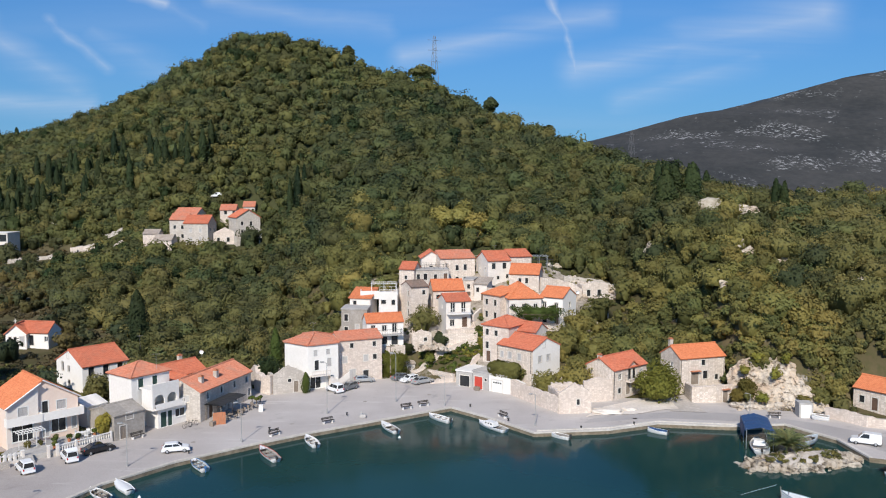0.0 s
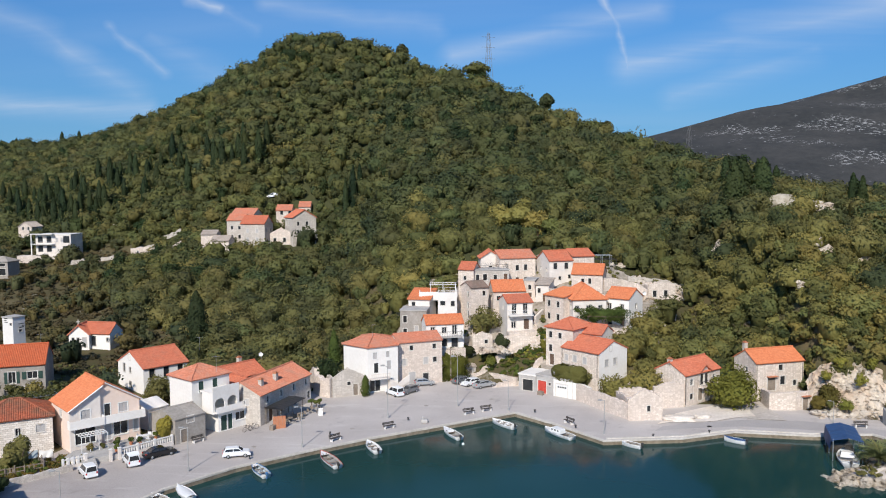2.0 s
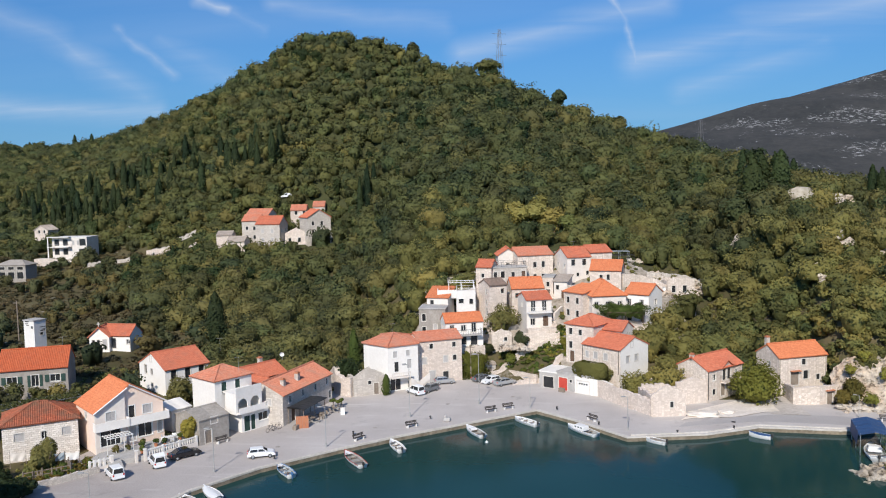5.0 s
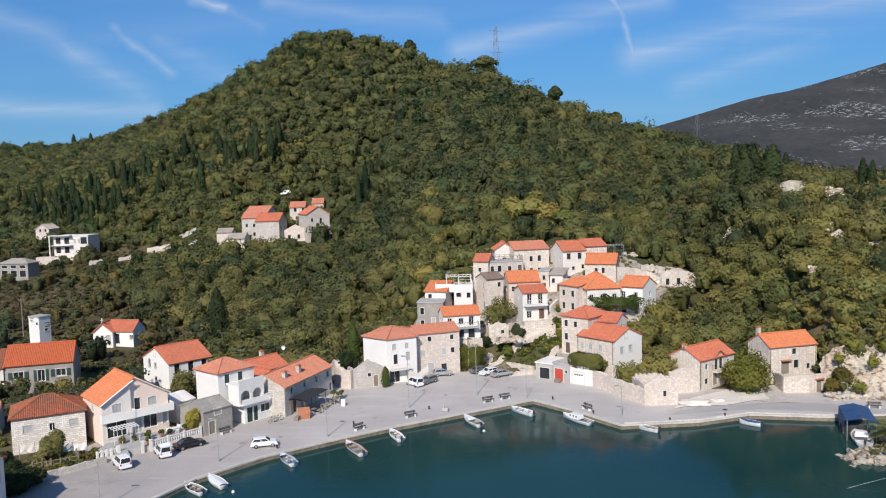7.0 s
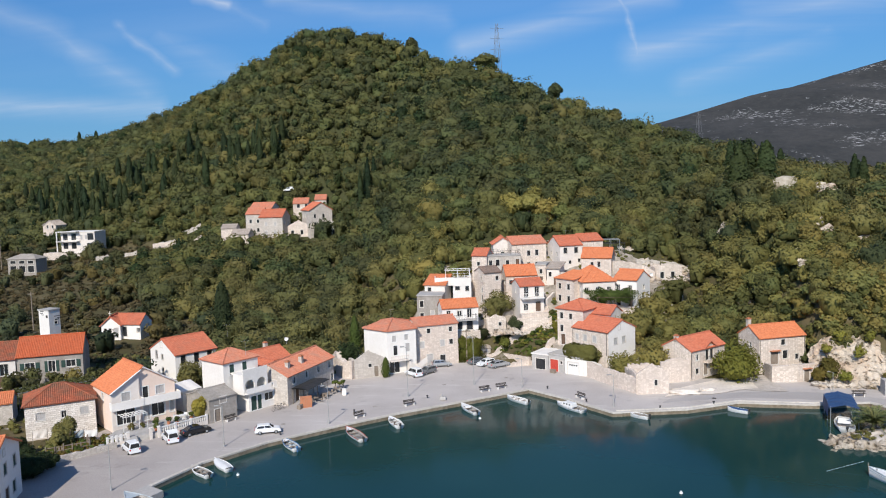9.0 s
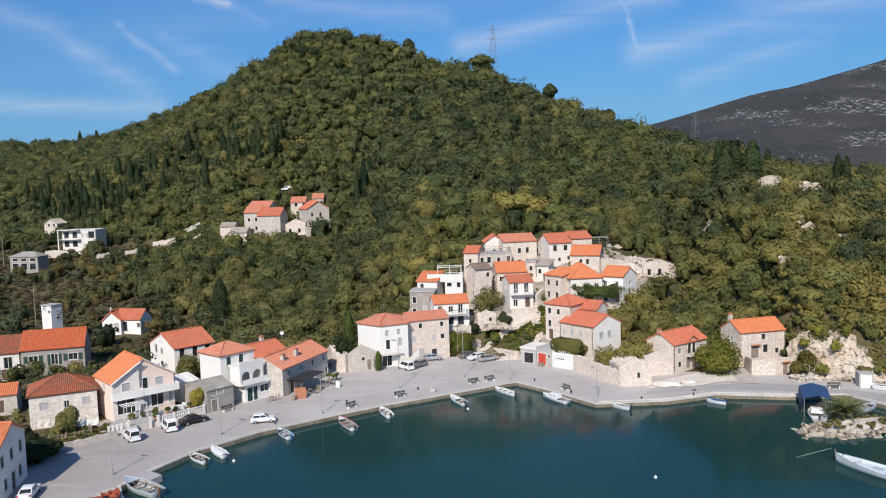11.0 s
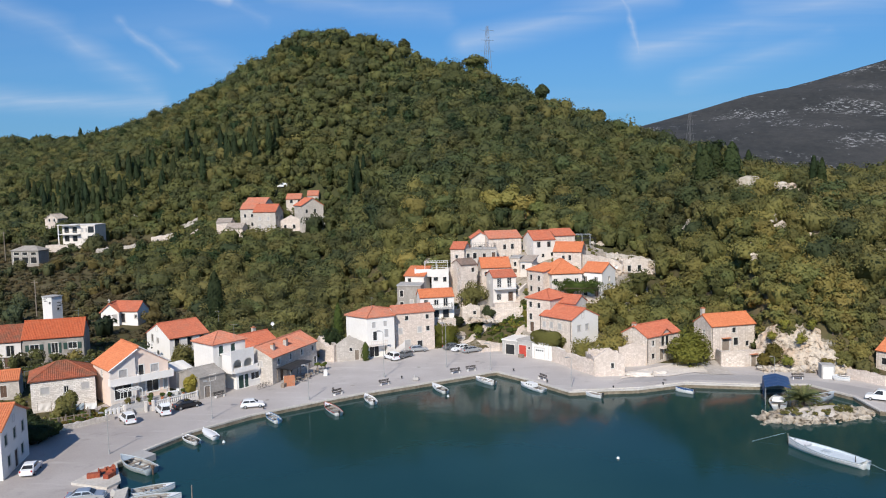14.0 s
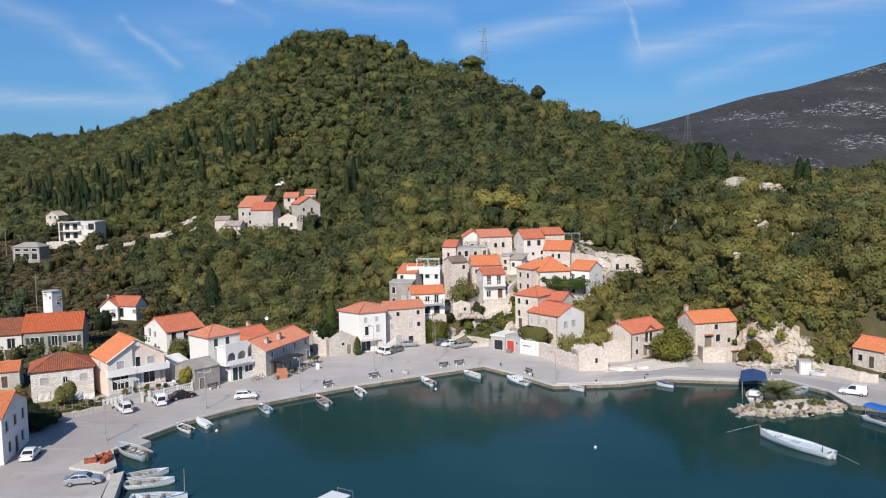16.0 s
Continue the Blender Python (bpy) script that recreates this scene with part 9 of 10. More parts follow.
def covered_boat(label, x, y, ang, length, beam, tarp, roof_h, name="canopied_boat"):
    root = boat(label, x, y, ang, length, beam, 0.7, "boatwhite", "boatin", motor=True, benches=1, name=name, size=1.0)
    for i in range(4):
        for s in (-1, 1):
            bm = bmesh.new()
            px = -length * 0.42 + length * 0.62 * i / 3
            tube(bm, (px, s * beam * 0.42, 0.6), (px, s * beam * 0.42, roof_h), 0.03, 0.03, 6)
            part("post", bm, "metal", root)
    bm = bmesh.new()
    rows = []
    for i in range(9):
        px = -length * 0.46 + length * 0.72 * i / 8
        rows.append([bm.verts.new((px, beam * 0.52 * math.sin(a), roof_h + 0.3 * math.cos(a) - 0.05)) for a in np.linspace(-1.5, 1.5, 7)])
    for u, v in zip(rows, rows[1:]):
        for k in range(6):
            bm.faces.new((u[k], v[k], v[k + 1], u[k + 1]))
    cn = part("canopy", bm, tarp, root, "bright blue canopy")
    sol = cn.modifiers.new("thick", "SOLIDIFY")
    sol.thickness = 0.04
    return root


covered_boat("white boat with a bright blue canopy at the slipway", 57.2, 91.8, 302, 8.1, 2.4, "brighttarp", 2.2)


def white_roof_boat():
    root = boat("excursion boat with a white hard top in the bay", -12.6, 57.4, 242, 8.6, 2.7, 0.8, "boatwhite", "boatin", motor=False, benches=1, name="excursion_boat", size=1.0)
    part("hard_top", bm_box(-3.4, -1.2, 2.35, 2.0, 1.2, 2.5, bevel=0.05), "boatwhite", root, "flat white hard top")
    for px in (-3.2, -0.6, 1.8):
        for s in (-1, 1):
            bm = bmesh.new()
            tube(bm, (px, s * 1.1, 0.7), (px, s * 1.1, 2.36), 0.035, 0.035, 6)
            part("post", bm, "metal", root)
    bm = bmesh.new()
    for a, b in (((-4.0, -1.0, 0.8), (-4.0, -1.0, 2.6)), ((-4.0, 1.0, 0.8), (-4.0, 1.0, 2.6)), ((-4.0, -1.0, 2.6), (-4.0, 1.0, 2.6)), ((-4.0, -1.0, 1.7), (-4.0, 1.0, 1.7))):
        tube(bm, a, b, 0.03, 0.03, 6)
    part("stern_frame", bm, "metal", root)


white_roof_boat()


def boat_shelter():
    """A moored boat beneath a dark blue tarpaulin roof."""
    root = thing("boat_shelter", "dark blue tarpaulin shelter over a moored boat", "boat shelter", pose(43.2, 106.8, 0.25, 0, 0, -14))
    for px in (-1.7, 1.7):
        for py in (-3.2, 0.0, 3.2):
            bm = bmesh.new()
            tube(bm, (px, py, -2), (px, py, 2.9), 0.06, 0.06, 6)
            part("post", bm, "metal", root)
    bm = bmesh.new()
    rows = []
    for i in range(9):
        y = -3.5 + 7.0 * i / 8
        sag = 0.06 * (i % 2)
        rows.append([bm.verts.new(c) for c in ((-1.9, y, 1.2 if i > 1 else 2.7), (-1.8, y, 2.85 - sag), (0.0, y, 3.3 - sag), (1.8, y, 2.85 - sag), (1.9, y, 2.55))])
    for u, v in zip(rows, rows[1:]):
        for k in range(4):
            bm.faces.new((u[k], v[k], v[k + 1], u[k + 1]))
    t = part("tarpaulin", bm, "tarp", root, "sagging dark blue tarpaulin")
    sol = t.modifiers.new("thick", "SOLIDIFY")
    sol.thickness = 0.04


boat_shelter()
boat("white motor boat moored under a blue shelter", 43.0, 105.4, 76, 7.0, 2.9, 0.8, inside="boatwhite", cabin=(-0.6, 0.8, 0.7), name="motor_boat")


# ---- pier on the left ----
sheet("pier_step", "pierstone", [(-45.5, 69.6), (-40.6, 68.3), (-40.0, 70.3), (-43.3, 75.8), (-44.7, 74.4)], 1.28, 1.0, "raised pale stone pier head", "pier")
sheet("pier_edge", "pierstone", [(-38.9, 67.0), (-38.0, 68.1), (-33.6, 55.9), (-34.8, 55.5)], 1.5, -1.0, "pale concrete breakwater edge of the pier", "pier")
sheet("landing_slab", "concrete", [(-43.7, 78.3), (-40.9, 77.6), (-40.1, 79.4), (-42.7, 81.0)], 1.16, 0.4, "grey concrete landing slab at the pier", "pier")
r_ = random.Random(8)
for k, (x, y) in enumerate(((-43.2, 72.2), (-42.5, 72.9), (-42.0, 72.0))):
    root = thing("winch", "rusty red winch drum on the pier", "winch", pose(x, y, 1.28, 0, 0, 40 + 25 * k))
    root.scale = (0.78, 0.78, 0.78)
    bm = bmesh.new()
    tube(bm, (-0.45, 0, 0.55), (0.45, 0, 0.55), 0.28, 0.28, 12)
    part("drum", bm, "rust", root)
    for s in (-0.5, 0.44):
        bm = bmesh.new()
        tube(bm, (s, 0, 0.55), (s + 0.06, 0, 0.55), 0.5, 0.5, 14)
        part("flange", bm, "rust", root)
    part("base", bm_box(-0.6, -0.4, 0, 0.6, 0.4, 0.1), "iron", root)
for k, (x, y) in enumerate(((-43.7, 71.2), (-41.9, 71.4))):
    ob = part("crate", bm_box(-0.7, -0.35, 0, 0.7, 0.35, 0.5, bevel=0.02), "rust")
    ob.location, ob.rotation_euler = (x, y, 1.28), (0, 0, 0.4 + k)
    tagged(ob, "dark red fishing crate on the pier", "crate")
ob = part("gatepost_block", bm_box(-0.7, -0.4, 0, 0.7, 0.4, 0.9, bevel=0.04), "concrete")
ob.location, ob.rotation_euler = (-39.5, 67.2, 1.0), (0.7, 2.1, 0.3)
tagged(ob, "grey concrete block beside a silver car", "block")


def utility_pole(label, x, y, z, h):
    root = thing("utility_pole", label, "pole", pose(x, y, z))
    bm = bmesh.new()
    tube(bm, (0, 0, -0.5), (0, 0, h), 0.14, 0.09)
    part("pole", bm, "wood", root)
    part("crossarm", bm_box(-0.8, -0.05, h - 0.5, 0.8, 0.05, h - 0.38), "wood", root)


utility_pole("wooden utility pole in the field", -105.0, 159.5, 5.2, 7.9)
utility_pole("wooden utility pole in the field", -164.2, 237.9, 10.6, 9.2)
utility_pole("wooden utility pole beside the garage roof", 11.1, 130.3, 2.0, 3.8)
utility_pole("wooden utility pole beside the parked cars", -9.7, 140.9, 1.0, 6.2)


def pylon(label, x, y, z, h, w):
    root = thing("pylon", label, "pylon", pose(x, y, z, 0, 0, 25))
    for sx in (-1, 1):
        for sy in (-1, 1):
            bm = bmesh.new()
            tube(bm, (sx * w, sy * w, -2), (sx * w * 0.15, sy * w * 0.15, h), 0.09, 0.06, 4)
            part("leg", bm, "lattice", root)
    n = 9
    for i in range(n):
        t0, t1 = i / n, (i + 1) / n
        a, b = w * (1 - 0.85 * t0), w * (1 - 0.85 * t1)
        bm = bmesh.new()
        for s in (-1, 1):
            tube(bm, (-a, s * a, h * t0), (b, s * b, h * t1), 0.035, 0.035, 4)
            tube(bm, (s * a, a, h * t0), (s * b, -b, h * t1), 0.035, 0.035, 4)
        part("brace", bm, "lattice", root)
    for k, zz in enumerate((0.72, 0.84, 0.95)):
        bm = bmesh.new()
        tube(bm, (-w * 1.25, 0, h * zz), (w * 1.25, 0, h * zz), 0.06, 0.06, 4)
        part("crossarm", bm, "lattice", root)
    return root


pylon("tall lattice power pylon behind the hilltop", -6.0, 360.0, float(land(-6.0, 360.0)), 103.0 - float(land(-6.0, 360.0)), 2.6)
pylon("lattice power pylon beyond the wooded shoulder", 145.4, 640.0, 20.0, 61.6, 4.6)


# ---- small parts of the houses' surroundings ----
def faded_marks():
    """Faded dark marks on the tower, too worn to read: plain bars."""
    for x, z, w, h in ((0.9, 6.6, 1.0, 0.16), (0.8, 6.2, 0.8, 0.16), (1.0, 5.9, 0.9, 0.12), (2.2, 5.4, 0.5, 0.5)):
        part("faded_mark", bm_box(x - w / 2, -0.012, z, x + w / 2, -0.003, z + h), "iron", tower)
    for x, z, w, h in ((1.4, 5.6, 1.4, 0.14), (1.8, 5.2, 0.9, 0.14), (1.3, 4.9, 1.0, 0.2)):
        bm = bm_box(x - w / 2, -0.012, z, x + w / 2, -0.003, z + h, m=pose(3.42, 0, 0, 0, 0, 90))
        part("faded_mark", bm, "iron", tower)


faded_marks()


def balcony(parent, x0, x1, z, d=1.1, mat="white", rail="metal"):
    part("balcony_slab", bm_box(x0, -d, z - 0.15, x1, -0.002, z), mat, parent)
    bm = bmesh.new()
    for p, q in (((x0 + 0.05, -d + 0.05), (x1 - 0.05, -d + 0.05)), ((x0 + 0.05, -d + 0.05), (x0 + 0.05, 0)), ((x1 - 0.05, -d + 0.05), (x1 - 0.05, 0))):
        tube(bm, (*p, z + 0.95), (*q, z + 0.95), 0.03, 0.03, 5)
        n = max(2, int(math.hypot(q[0] - p[0], q[1] - p[1]) / 0.3))
        for i in range(n + 1):
            t = i / n
            tube(bm, (p[0] + (q[0] - p[0]) * t, p[1] + (q[1] - p[1]) * t, z), (p[0] + (q[0] - p[0]) * t, p[1] + (q[1] - p[1]) * t, z + 0.95), 0.014, 0.014, 4)
    part("balcony_rail", bm, rail, parent)


balcony(w1, 0.1, 4.6, 2.8, 1.2, "white", "frame")
balcony(w2, 0.2, 6.4, 2.1, 1.3, "concrete", "iron")


balcony(cottage, 3.2, 6.6, 2.35, 1.0, "palestone", "iron")
bm = bmesh.new()
bm.faces.new([bm.verts.new(c) for c in ((3.4, -0.02, 4.45), (6.4, -0.02, 4.45), (4.9, -0.02, 5.5))])
part("dormer_gable", bm, "palestone", cottage)
bm = bmesh.new()
roof_plane(bm, (3.1, 1.9, 4.45), (3.1, -0.35, 4.45), (1.8, 0, 1.2))
roof_plane(bm, (6.7, -0.35, 4.45), (6.7, 1.9, 4.45), (-1.8, 0, 1.2))
part("dormer_roof", bm, "red", cottage, "small tiled dormer roof")
for root, places in ((cottage, ((0.12, -0.07),)), (shore_house, ((0.12, -0.07), (8.7, -0.07))), (l1, ((7.55, -0.07), (0.1, -0.07)))):
    for x, y in places:
        bm = bmesh.new()
        tube(bm, (x, y, 0.0), (x, y, 4.2), 0.05, 0.05, 6)
        part("downpipe", bm, "iron", root)
store_door = thing("store_door", "weathered grey wooden store door in the terrace wall", "door", pose(44.9, 125.5, 1.0, 0, 0, 26.5))
part("leaf", bm_box(0.0, -0.03, 0.0, 1.0, 0.06, 1.75, 0.01), "wood", store_door, "weathered board door")
for x0, x1 in ((-0.14, -0.002), (1.002, 1.14)):
    part("jamb", bm_box(x0, -0.06, 0.0, x1, 0.1, 1.77, 0.01), "surround", store_door)
part("lintel", bm_box(-0.14, -0.06, 1.772, 1.14, 0.1, 1.95, 0.01), "surround", store_door)
part("canopy", bm_box(-0.3, -0.5, 2.0, 1.3, 0.1, 2.1, 0.02), "terracotta", store_door, "red tile canopy")
part("door_canopy", bm_box(2.0, -0.6, 2.3, 3.8, -0.002, 2.42), "terracotta", shore_house, "red tiled canopy over the door")


balcony(villa, -1.0, 6.6, 3.0, 1.8, "white", "metal")
for root, x1, deep in ((w1, 5.1, 1.7), (w2, 7.0, 0.9), (m2, 5.0, 1.4)):
    part("terrace", bm_box(-0.2, -deep, -3.4, x1, -0.03, -0.12), "palestone", root, "pale stone terrace base")
part("roof_slab", bm_box(-1.0, -1.8, 6.2, 6.6, -0.002, 6.42), "white", villa)
part("balcony_post", bm_box(-0.8, -1.7, -1.0, -0.5, -1.4, 6.2), "white", villa)
part("terrace", bm_box(-3.2, -6.0, -3.0, 5.2, -1.85, -0.6), "palestone", villa, "stone terrace below the white villa")


def dish(x, y, z, ang):
    root = thing("satellite_dish", "white satellite dish above a village roof", "satellite dish", pose(x, y, z, 0, 0, ang))
    bm = bmesh.new()
    rows = []
    for j in range(4):
        r = 0.34 * j / 3
        rows.append([bm.verts.new((r * math.cos(a), 0.25 * (j / 3) ** 2 * -1, r * math.sin(a))) for a in np.linspace(0, 2 * math.pi, 16, endpoint=False)])
    for u, v in zip(rows, rows[1:]):
        for k in range(16):
            bm.faces.new((u[k], u[(k + 1) % 16], v[(k + 1) % 16], v[k]))
    bmesh.ops.remove_doubles(bm, verts=bm.verts, dist=0.001)
    part("bowl", bm, "boatwhite", root, smooth=True)
    bm = bmesh.new()
    tube(bm, (0, 0.05, -0.9), (0, 0.05, 0.0), 0.03, 0.03, 6)
    part("mast", bm, "metal", root)


dish(24.9, 148.2, 15.8, 20)
dish(-38.4, 123.7, 9.3, 10)

dr = thing("roadside_store", "small concrete store with a white door under the cliff", "store", pose(53.35, 116.8, 1.0, 0, 0, -6))
bm = bmesh.new()
facade(bm, (0, 0, 0), (1, 0, 0), 2.0, 2.2, -0.5, [(1.0, 0.05, 1.3, 1.8)])
for x in (0, 2.0):
    bm.faces.new([bm.verts.new(c) for c in ((x, 0, -0.5), (x, 2, -0.5), (x, 2, 2.2), (x, 0, 2.2))])
bm.faces.new([bm.verts.new(c) for c in ((0, 0, 2.2), (2.0, 0, 2.2), (2.0, 2, 2.2), (0, 2, 2.2))])
part("wall", bm, "concrete", dr)
opening(dr, pose(1.0, 0, 0.05), 1.3, 1.8, "G", "frame")


def mooring(a, b):
    bm = bmesh.new()
    tube(bm, a, b, 0.02, 0.02, 4)
    tagged(part("mooring_rope", bm, "boatgrey"), "pale mooring rope running into the water", "rope")


mooring((38.6, 88.8, 1.2), (34.2, 87.9, WATER))
mooring((44.3, 79.2, 1.0), (46.4, 76.6, WATER))
for x, y in ((16.8, 82.1), (-6.1, 109.4), (-34.3, 87.0)):
    bm = bmesh.new()
    bmesh.ops.create_icosphere(bm, subdivisions=2, radius=0.2)
    tube(bm, (0, 0, 0.15), (0, 0, 0.3), 0.04, 0.03, 6)
    ob = part("mooring_buoy", bm, "boatwhite", smooth=True)
    ob.location = (x * 0.989, y * 0.989, WATER + 0.05)
    tagged(ob, "small white mooring buoy on the water", "buoy")


def roof_rail(parent, x0, x1, y0, y1, z, mat="frame"):
    """A thin railing round a flat roof."""
    bm = bmesh.new()
    ring = [(x0, y0), (x1, y0), (x1, y1), (x0, y1)]
    for p, q in zip(ring, ring[1:] + ring[:1]):
        for h in (0.5, 1.0):
            tube(bm, (*p, z + h), (*q, z + h), 0.025, 0.025, 5)
        n = max(1, int(math.hypot(q[0] - p[0], q[1] - p[1]) / 0.9))
        for i in range(n):
            t = i / n
            x, y = p[0] + (q[0] - p[0]) * t, p[1] + (q[1] - p[1]) * t
            tube(bm, (x, y, z), (x, y, z + 1.0), 0.025, 0.025, 5)
    part("roof_rail", bm, mat, parent)


roof_rail(w4, 0.1, 3.6, 0.1, 4.9, 3.95)
bm = bmesh.new()
for x0, y0, x1, y1 in ((-3.6, 1.2, 0.0, 1.35), (-3.6, 1.35, -3.45, 5.0), (0.0, -0.1, 3.6, 0.05)):
    box(bm, x0, y0, 3.0, x1, y1, 4.6)
box(bm, -3.45, 1.35, 2.9, -0.02, 5.0, 3.6)
part("terrace_parapet", bm, "white", w4, "white parapet round a roof terrace")
for x in (-1.4, 1.0, 3.4):
    for y in (1.6, 4.6):
        part("pergola_post", bm_box(x - 0.05, y - 0.05, 3.93, x + 0.05, y + 0.05, 5.9), "frame", w4)
for y in (1.6, 4.6):
    part("pergola_beam", bm_box(-1.6, y - 0.05, 5.902, 3.6, y + 0.05, 6.0), "frame", w4)
for k in range(7):
    part("pergola_rafter", bm_box(-1.45 + k * 0.8, 1.4, 6.002, -1.39 + k * 0.8, 4.8, 6.07), "frame", w4)
roof_rail(ut, 0.1, 7.1, 0.1, 3.7, 3.95, "iron")
roof_rail(m1, 0.3, 2.2, -1.9, -0.1, 0.2, "frame")


def antenna(x, y, z):
    root = thing("aerial", "thin metal television aerial on a roof", "aerial", pose(x, y, z, 0, 0, 30))
    bm = bmesh.new()
    tube(bm, (0, 0, -0.6), (0, 0, 1.8), 0.02, 0.016, 5)
    part("mast", bm, "metal", root)
    bm = bmesh.new()
    tube(bm, (-0.6, 0, 1.6), (0.6, 0, 1.6), 0.014, 0.014, 4)
    for k in range(7):
        tube(bm, (-0.55 + 0.18 * k, -0.25, 1.6), (-0.55 + 0.18 * k, 0.25, 1.6), 0.008, 0.008, 4)
    part("elements", bm, "metal", root)


for x, y, z in ((-41.9, 113.6, 9.4), (-22.6, 135.0, 10.4), (14.9, 154.0, 16.8), (10.8, 172.6, 21.2), (-78.6, 131.0, 9.2), (-53.0, 136.0, 7.9)):
    antenna(x, y, z)


def outside_stair(x, y, z, ang, n, w, mat):
    root = thing("outside_stair", "white outside staircase beside a village house", "stairs", pose(x, y, z, 0, 0, ang))
    for k in range(n):
        part("step", bm_box(k * 0.27, 0, -1.4, k * 0.27 + 0.268, w, 0.18 * (k + 1)), mat, root)
    bm = bmesh.new()
    rows = [[bm.verts.new(c) for c in ((s * n * 0.27, y0, 0.18 * n * s - 0.2), (s * n * 0.27, y0, 0.18 * n * s + 1.0))] for s in (0, 1) for y0 in (-0.14, -0.004)]
    a0, a1, b0, b1 = rows
    for quad in ((a0[0], b0[0], b0[1], a0[1]), (a1[0], a1[1], b1[1], b1[0]), (a0[1], b0[1], b1[1], a1[1]), (a0[0], a0[1], a1[1], a1[0]), (b0[0], b1[0], b1[1], b0[1])):
        bm.faces.new(quad)
    part("parapet", bm, mat, root)


outside_stair(5.4, 150.6, 8.6, 196, 11, 1.0, "white")
outside_stair(-18.6, 134.0, 1.0, 24, 9, 1.1, "oldwhite")

for x, y, s in ((-33.2, 111.6, 0.5), (-31.0, 118.2, 0.45), (5.6, 132.4, 0.5), (-43.4, 106.4, 0.4)):
    bm = bmesh.new()
    box(bm, -s, -s * 0.6, 0, s, s * 0.6, s * 1.3, 0.03)
    ob = part("storage_box", bm, "wood")
    ob.location, ob.rotation_euler = (x, y, 1.0), (0, 0, x)
    tagged(ob, "weathered wooden storage box on the pavement", "box")


def bicycle(x, y, ang):
    root = thing("bicycle", "dark bicycle leaning outside the shop", "bicycle", pose(x, y, 1.0, 0, 0, ang))
    for wx in (-0.52, 0.52):
        bm = bmesh.new()
        for k in range(16):
            a0, a1 = 2 * math.pi * k / 16, 2 * math.pi * (k + 1) / 16
            tube(bm, (wx + 0.33 * math.cos(a0), 0, 0.34 + 0.33 * math.sin(a0)), (wx + 0.33 * math.cos(a1), 0, 0.34 + 0.33 * math.sin(a1)), 0.022, 0.022, 5)
        part("wheel", bm, "rubber", root)
    bm = bmesh.new()
    for p, q in (((-0.52, 0.34), (-0.2, 0.85)), ((-0.52, 0.34), (-0.05, 0.32)), ((-0.05, 0.32), (-0.2, 0.85)), ((-0.05, 0.32), (0.4, 0.8)), ((-0.18, 0.78), (0.4, 0.8)), ((0.4, 0.95), (0.52, 0.34))):
        tube(bm, (p[0], 0, p[1]), (q[0], 0, q[1]), 0.02, 0.02, 5)
    part("frame", bm, "iron", root)
    part("saddle", bm_box(-0.32, -0.07, 0.86, -0.06, 0.07, 0.92, bevel=0.02), "rubber", root)
    bm = bmesh.new()
    tube(bm, (0.38, -0.28, 0.98), (0.38, 0.28, 0.98), 0.015, 0.015, 5)
    part("handlebar", bm, "iron", root)


bicycle(-36.6, 110.6, 62)
bicycle(-35.9, 111.4, 58)


# ---- gardens ----
def beds():
    """Low plants in the gardens: dry and green ones by the road, grass in the village."""
    for name, mat, x0, x1, y0, y1, step, low, high, inside, label in (
            ("garden_bed", "autumn", -61, -52, 90.5, 98, 0.8, 0.25, 0.6, lambda x, y: (y > 96.6 + (x + 57.0) * 1.1 - 5.2) & (y < 98.2 + (x + 57.0) * 0.6), "dry brown and yellow plants in a front garden"),
            ("garden_bed", "garden", -61, -52, 91.5, 98, 1.0, 0.25, 0.7, lambda x, y: (y > 96.9 + (x + 57.0) * 1.1 - 5.0) & (y < 98.2 + (x + 57.0) * 0.6), "green vegetables in a front garden"),
            ("rough_grass", "lime", 0.6, 7.4, 140.6, 148.4, 0.55, 0.2, 0.42, lambda x, y: (y > 141.0 + (6.0 - x) * 0.55) & ~((x < 3.4) & (y < 145.4)), "yellow-green rough grass in a village garden")):
        x, y = spread(x0, x1, y0, y1, step)
        ok = inside(x, y) & free(x, y, 0.3)
        x, y = x[ok], y[ok]
        r = rng.uniform(low, high, len(x))
        made = crowns(np.stack([x, y, np.maximum(land(x, y), 1.0) - 0.05], 1), r, r * 1.3, 40, 0.13, 0.8, 4, 1)
        stuff(name, made, mat, label, "plants")


beds()


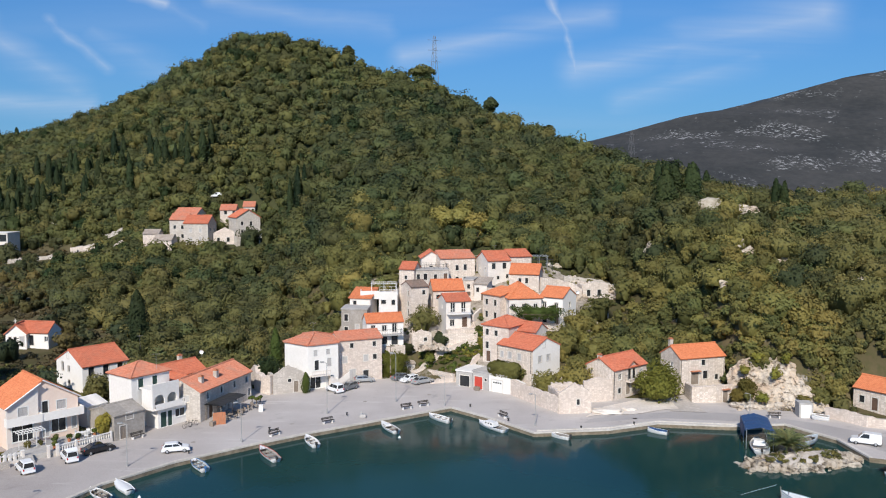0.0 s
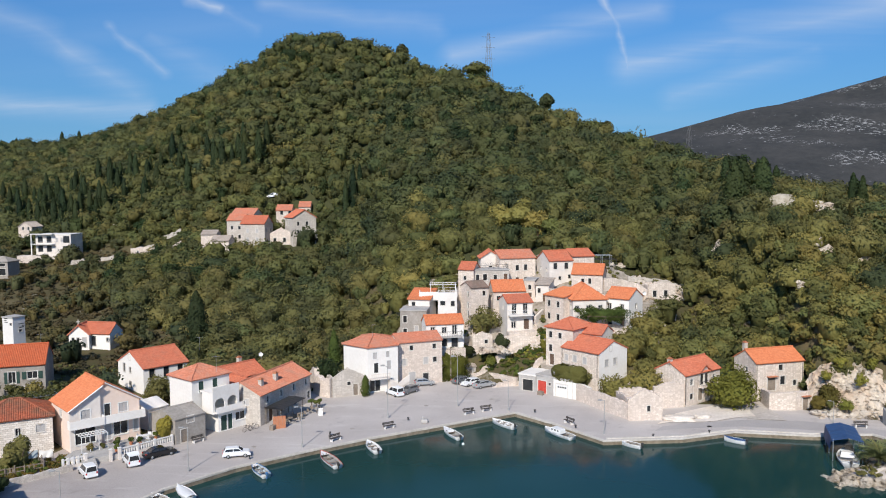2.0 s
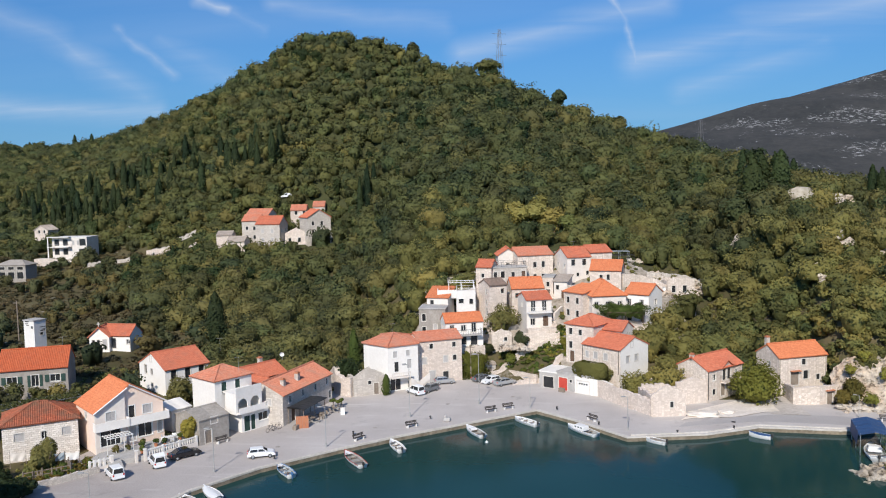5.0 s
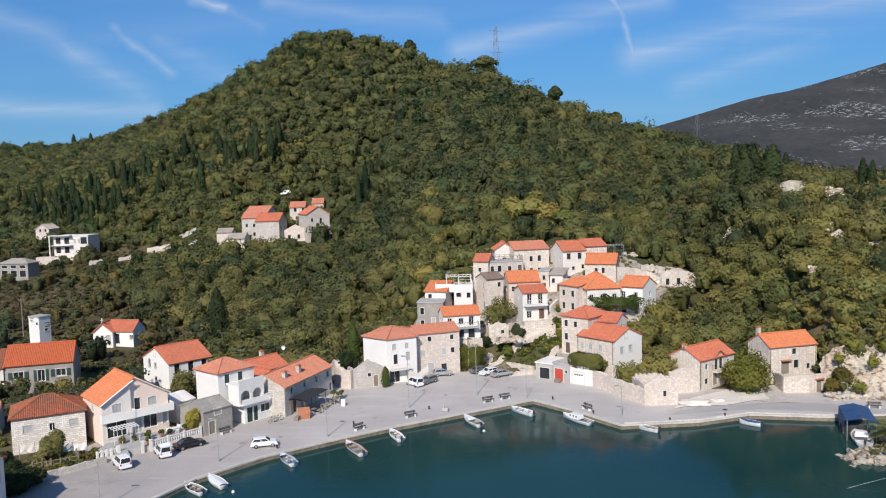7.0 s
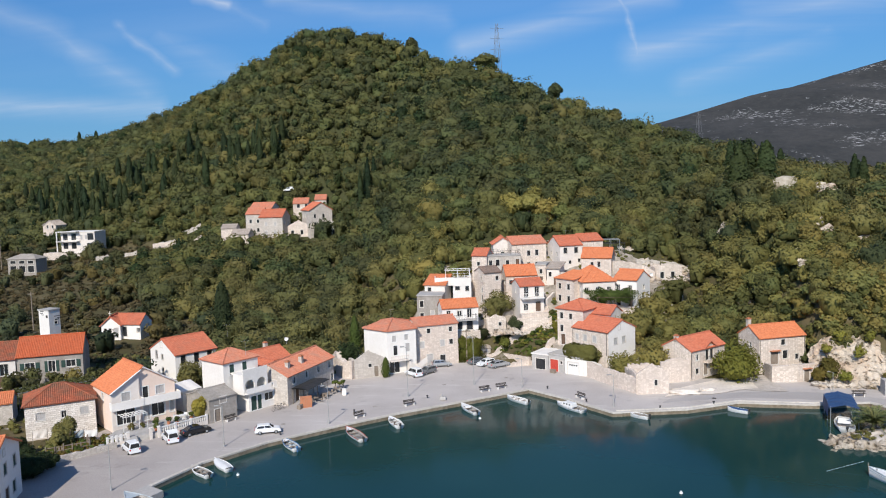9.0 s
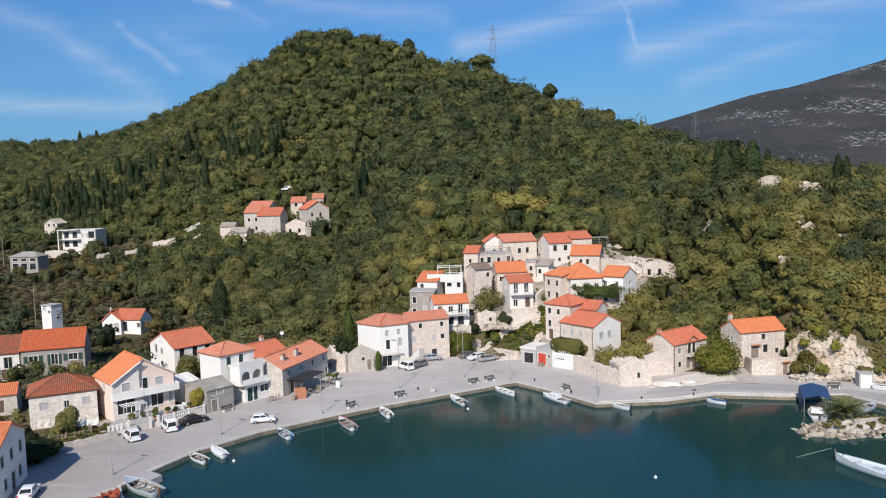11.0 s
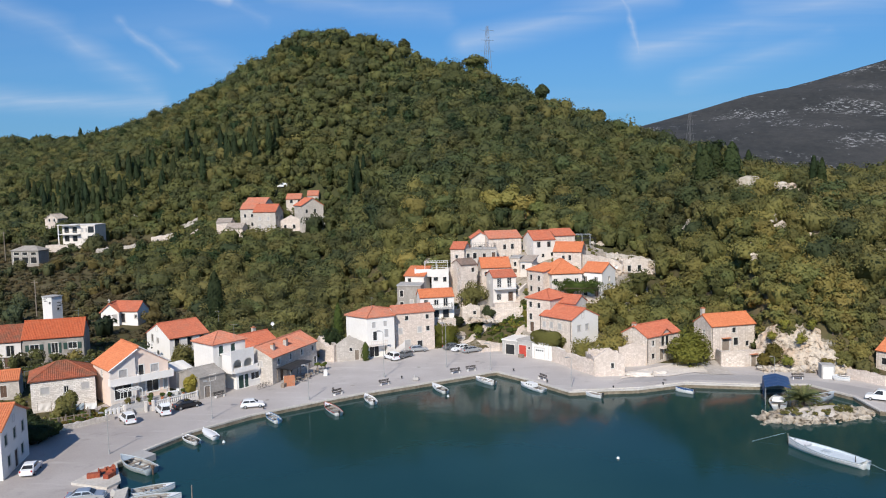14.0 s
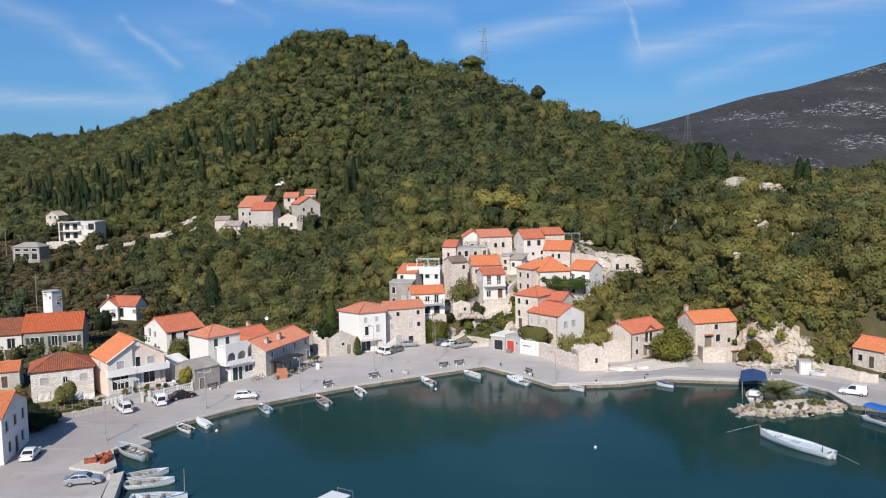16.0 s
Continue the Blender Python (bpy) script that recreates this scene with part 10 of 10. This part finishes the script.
def garden_chair(x, y, z, ang):
    root = thing("garden_chair", "white plastic garden chair on a terrace", "chair", pose(x, y, z, 0, 0, ang), "chairs on the terrace")
    part("seat", bm_box(-0.24, -0.24, 0.40, 0.24, 0.24, 0.45, bevel=0.015), "frame", root)
    part("backrest", bm_box(-0.24, 0.2, 0.452, 0.24, 0.25, 0.92, bevel=0.015), "frame", root)
    for sx in (-0.22, 0.18):
        for sy in (-0.22, 0.18):
            part("leg", bm_box(sx, sy, 0, sx + 0.04, sy + 0.04, 0.398), "frame", root)
        part("armrest", bm_box(sx, -0.22, 0.62, sx + 0.05, 0.198, 0.66), "frame", root)
    return root


def garden_table(x, y, z):
    root = thing("garden_table", "white garden table on the front terrace", "table", pose(x, y, z, 0, 0, 40))
    part("tabletop", bm_box(-0.8, -0.45, 0.70, 0.8, 0.45, 0.74, bevel=0.012), "frame", root)
    for sx in (-0.7, 0.64):
        for sy in (-0.36, 0.30):
            part("leg", bm_box(sx, sy, 0, sx + 0.06, sy + 0.06, 0.698), "frame", root)
    return root


garden_table(-48.4, 103.6, 1.72)
first_chair = garden_chair(-49.2, 103.9, 1.72, 100)
for x, y, a in ((-47.7, 103.2, -70), (-48.8, 102.9, 190), (-48.0, 104.4, 10), (-47.4, 104.6, 30)):
    copy_thing(first_chair, pose(x, y, 1.72, 0, 0, a))
for x, y in ((-49.9, 97.5), (-52.2, 95.7), (-49.1, 98.2)):
    root = thing("gate_pillar", "white rendered gate pillar with a flat cap", "pillar", pose(x, y, 1.0, 0, 0, 42))
    part("shaft", bm_box(-0.17, -0.17, -0.1, 0.17, 0.17, 1.5), "oldwhite", root)
    part("cap", bm_box(-0.22, -0.22, 1.502, 0.22, 0.22, 1.6, bevel=0.02), "white", root)
for x, y, h in ((-53.4, 99.0, 1.1), (-52.2, 100.2, 0.9), (-50.9, 101.2, 1.2), (-46.4, 105.8, 1.3), (-45.8, 106.6, 1.0)):
    p = tree("leafy shrub in front of the cream house", x, y, 1.72, h, h * 0.5, "slope", per=200, size=0.12, name="bush", category="bush", lobes=4)
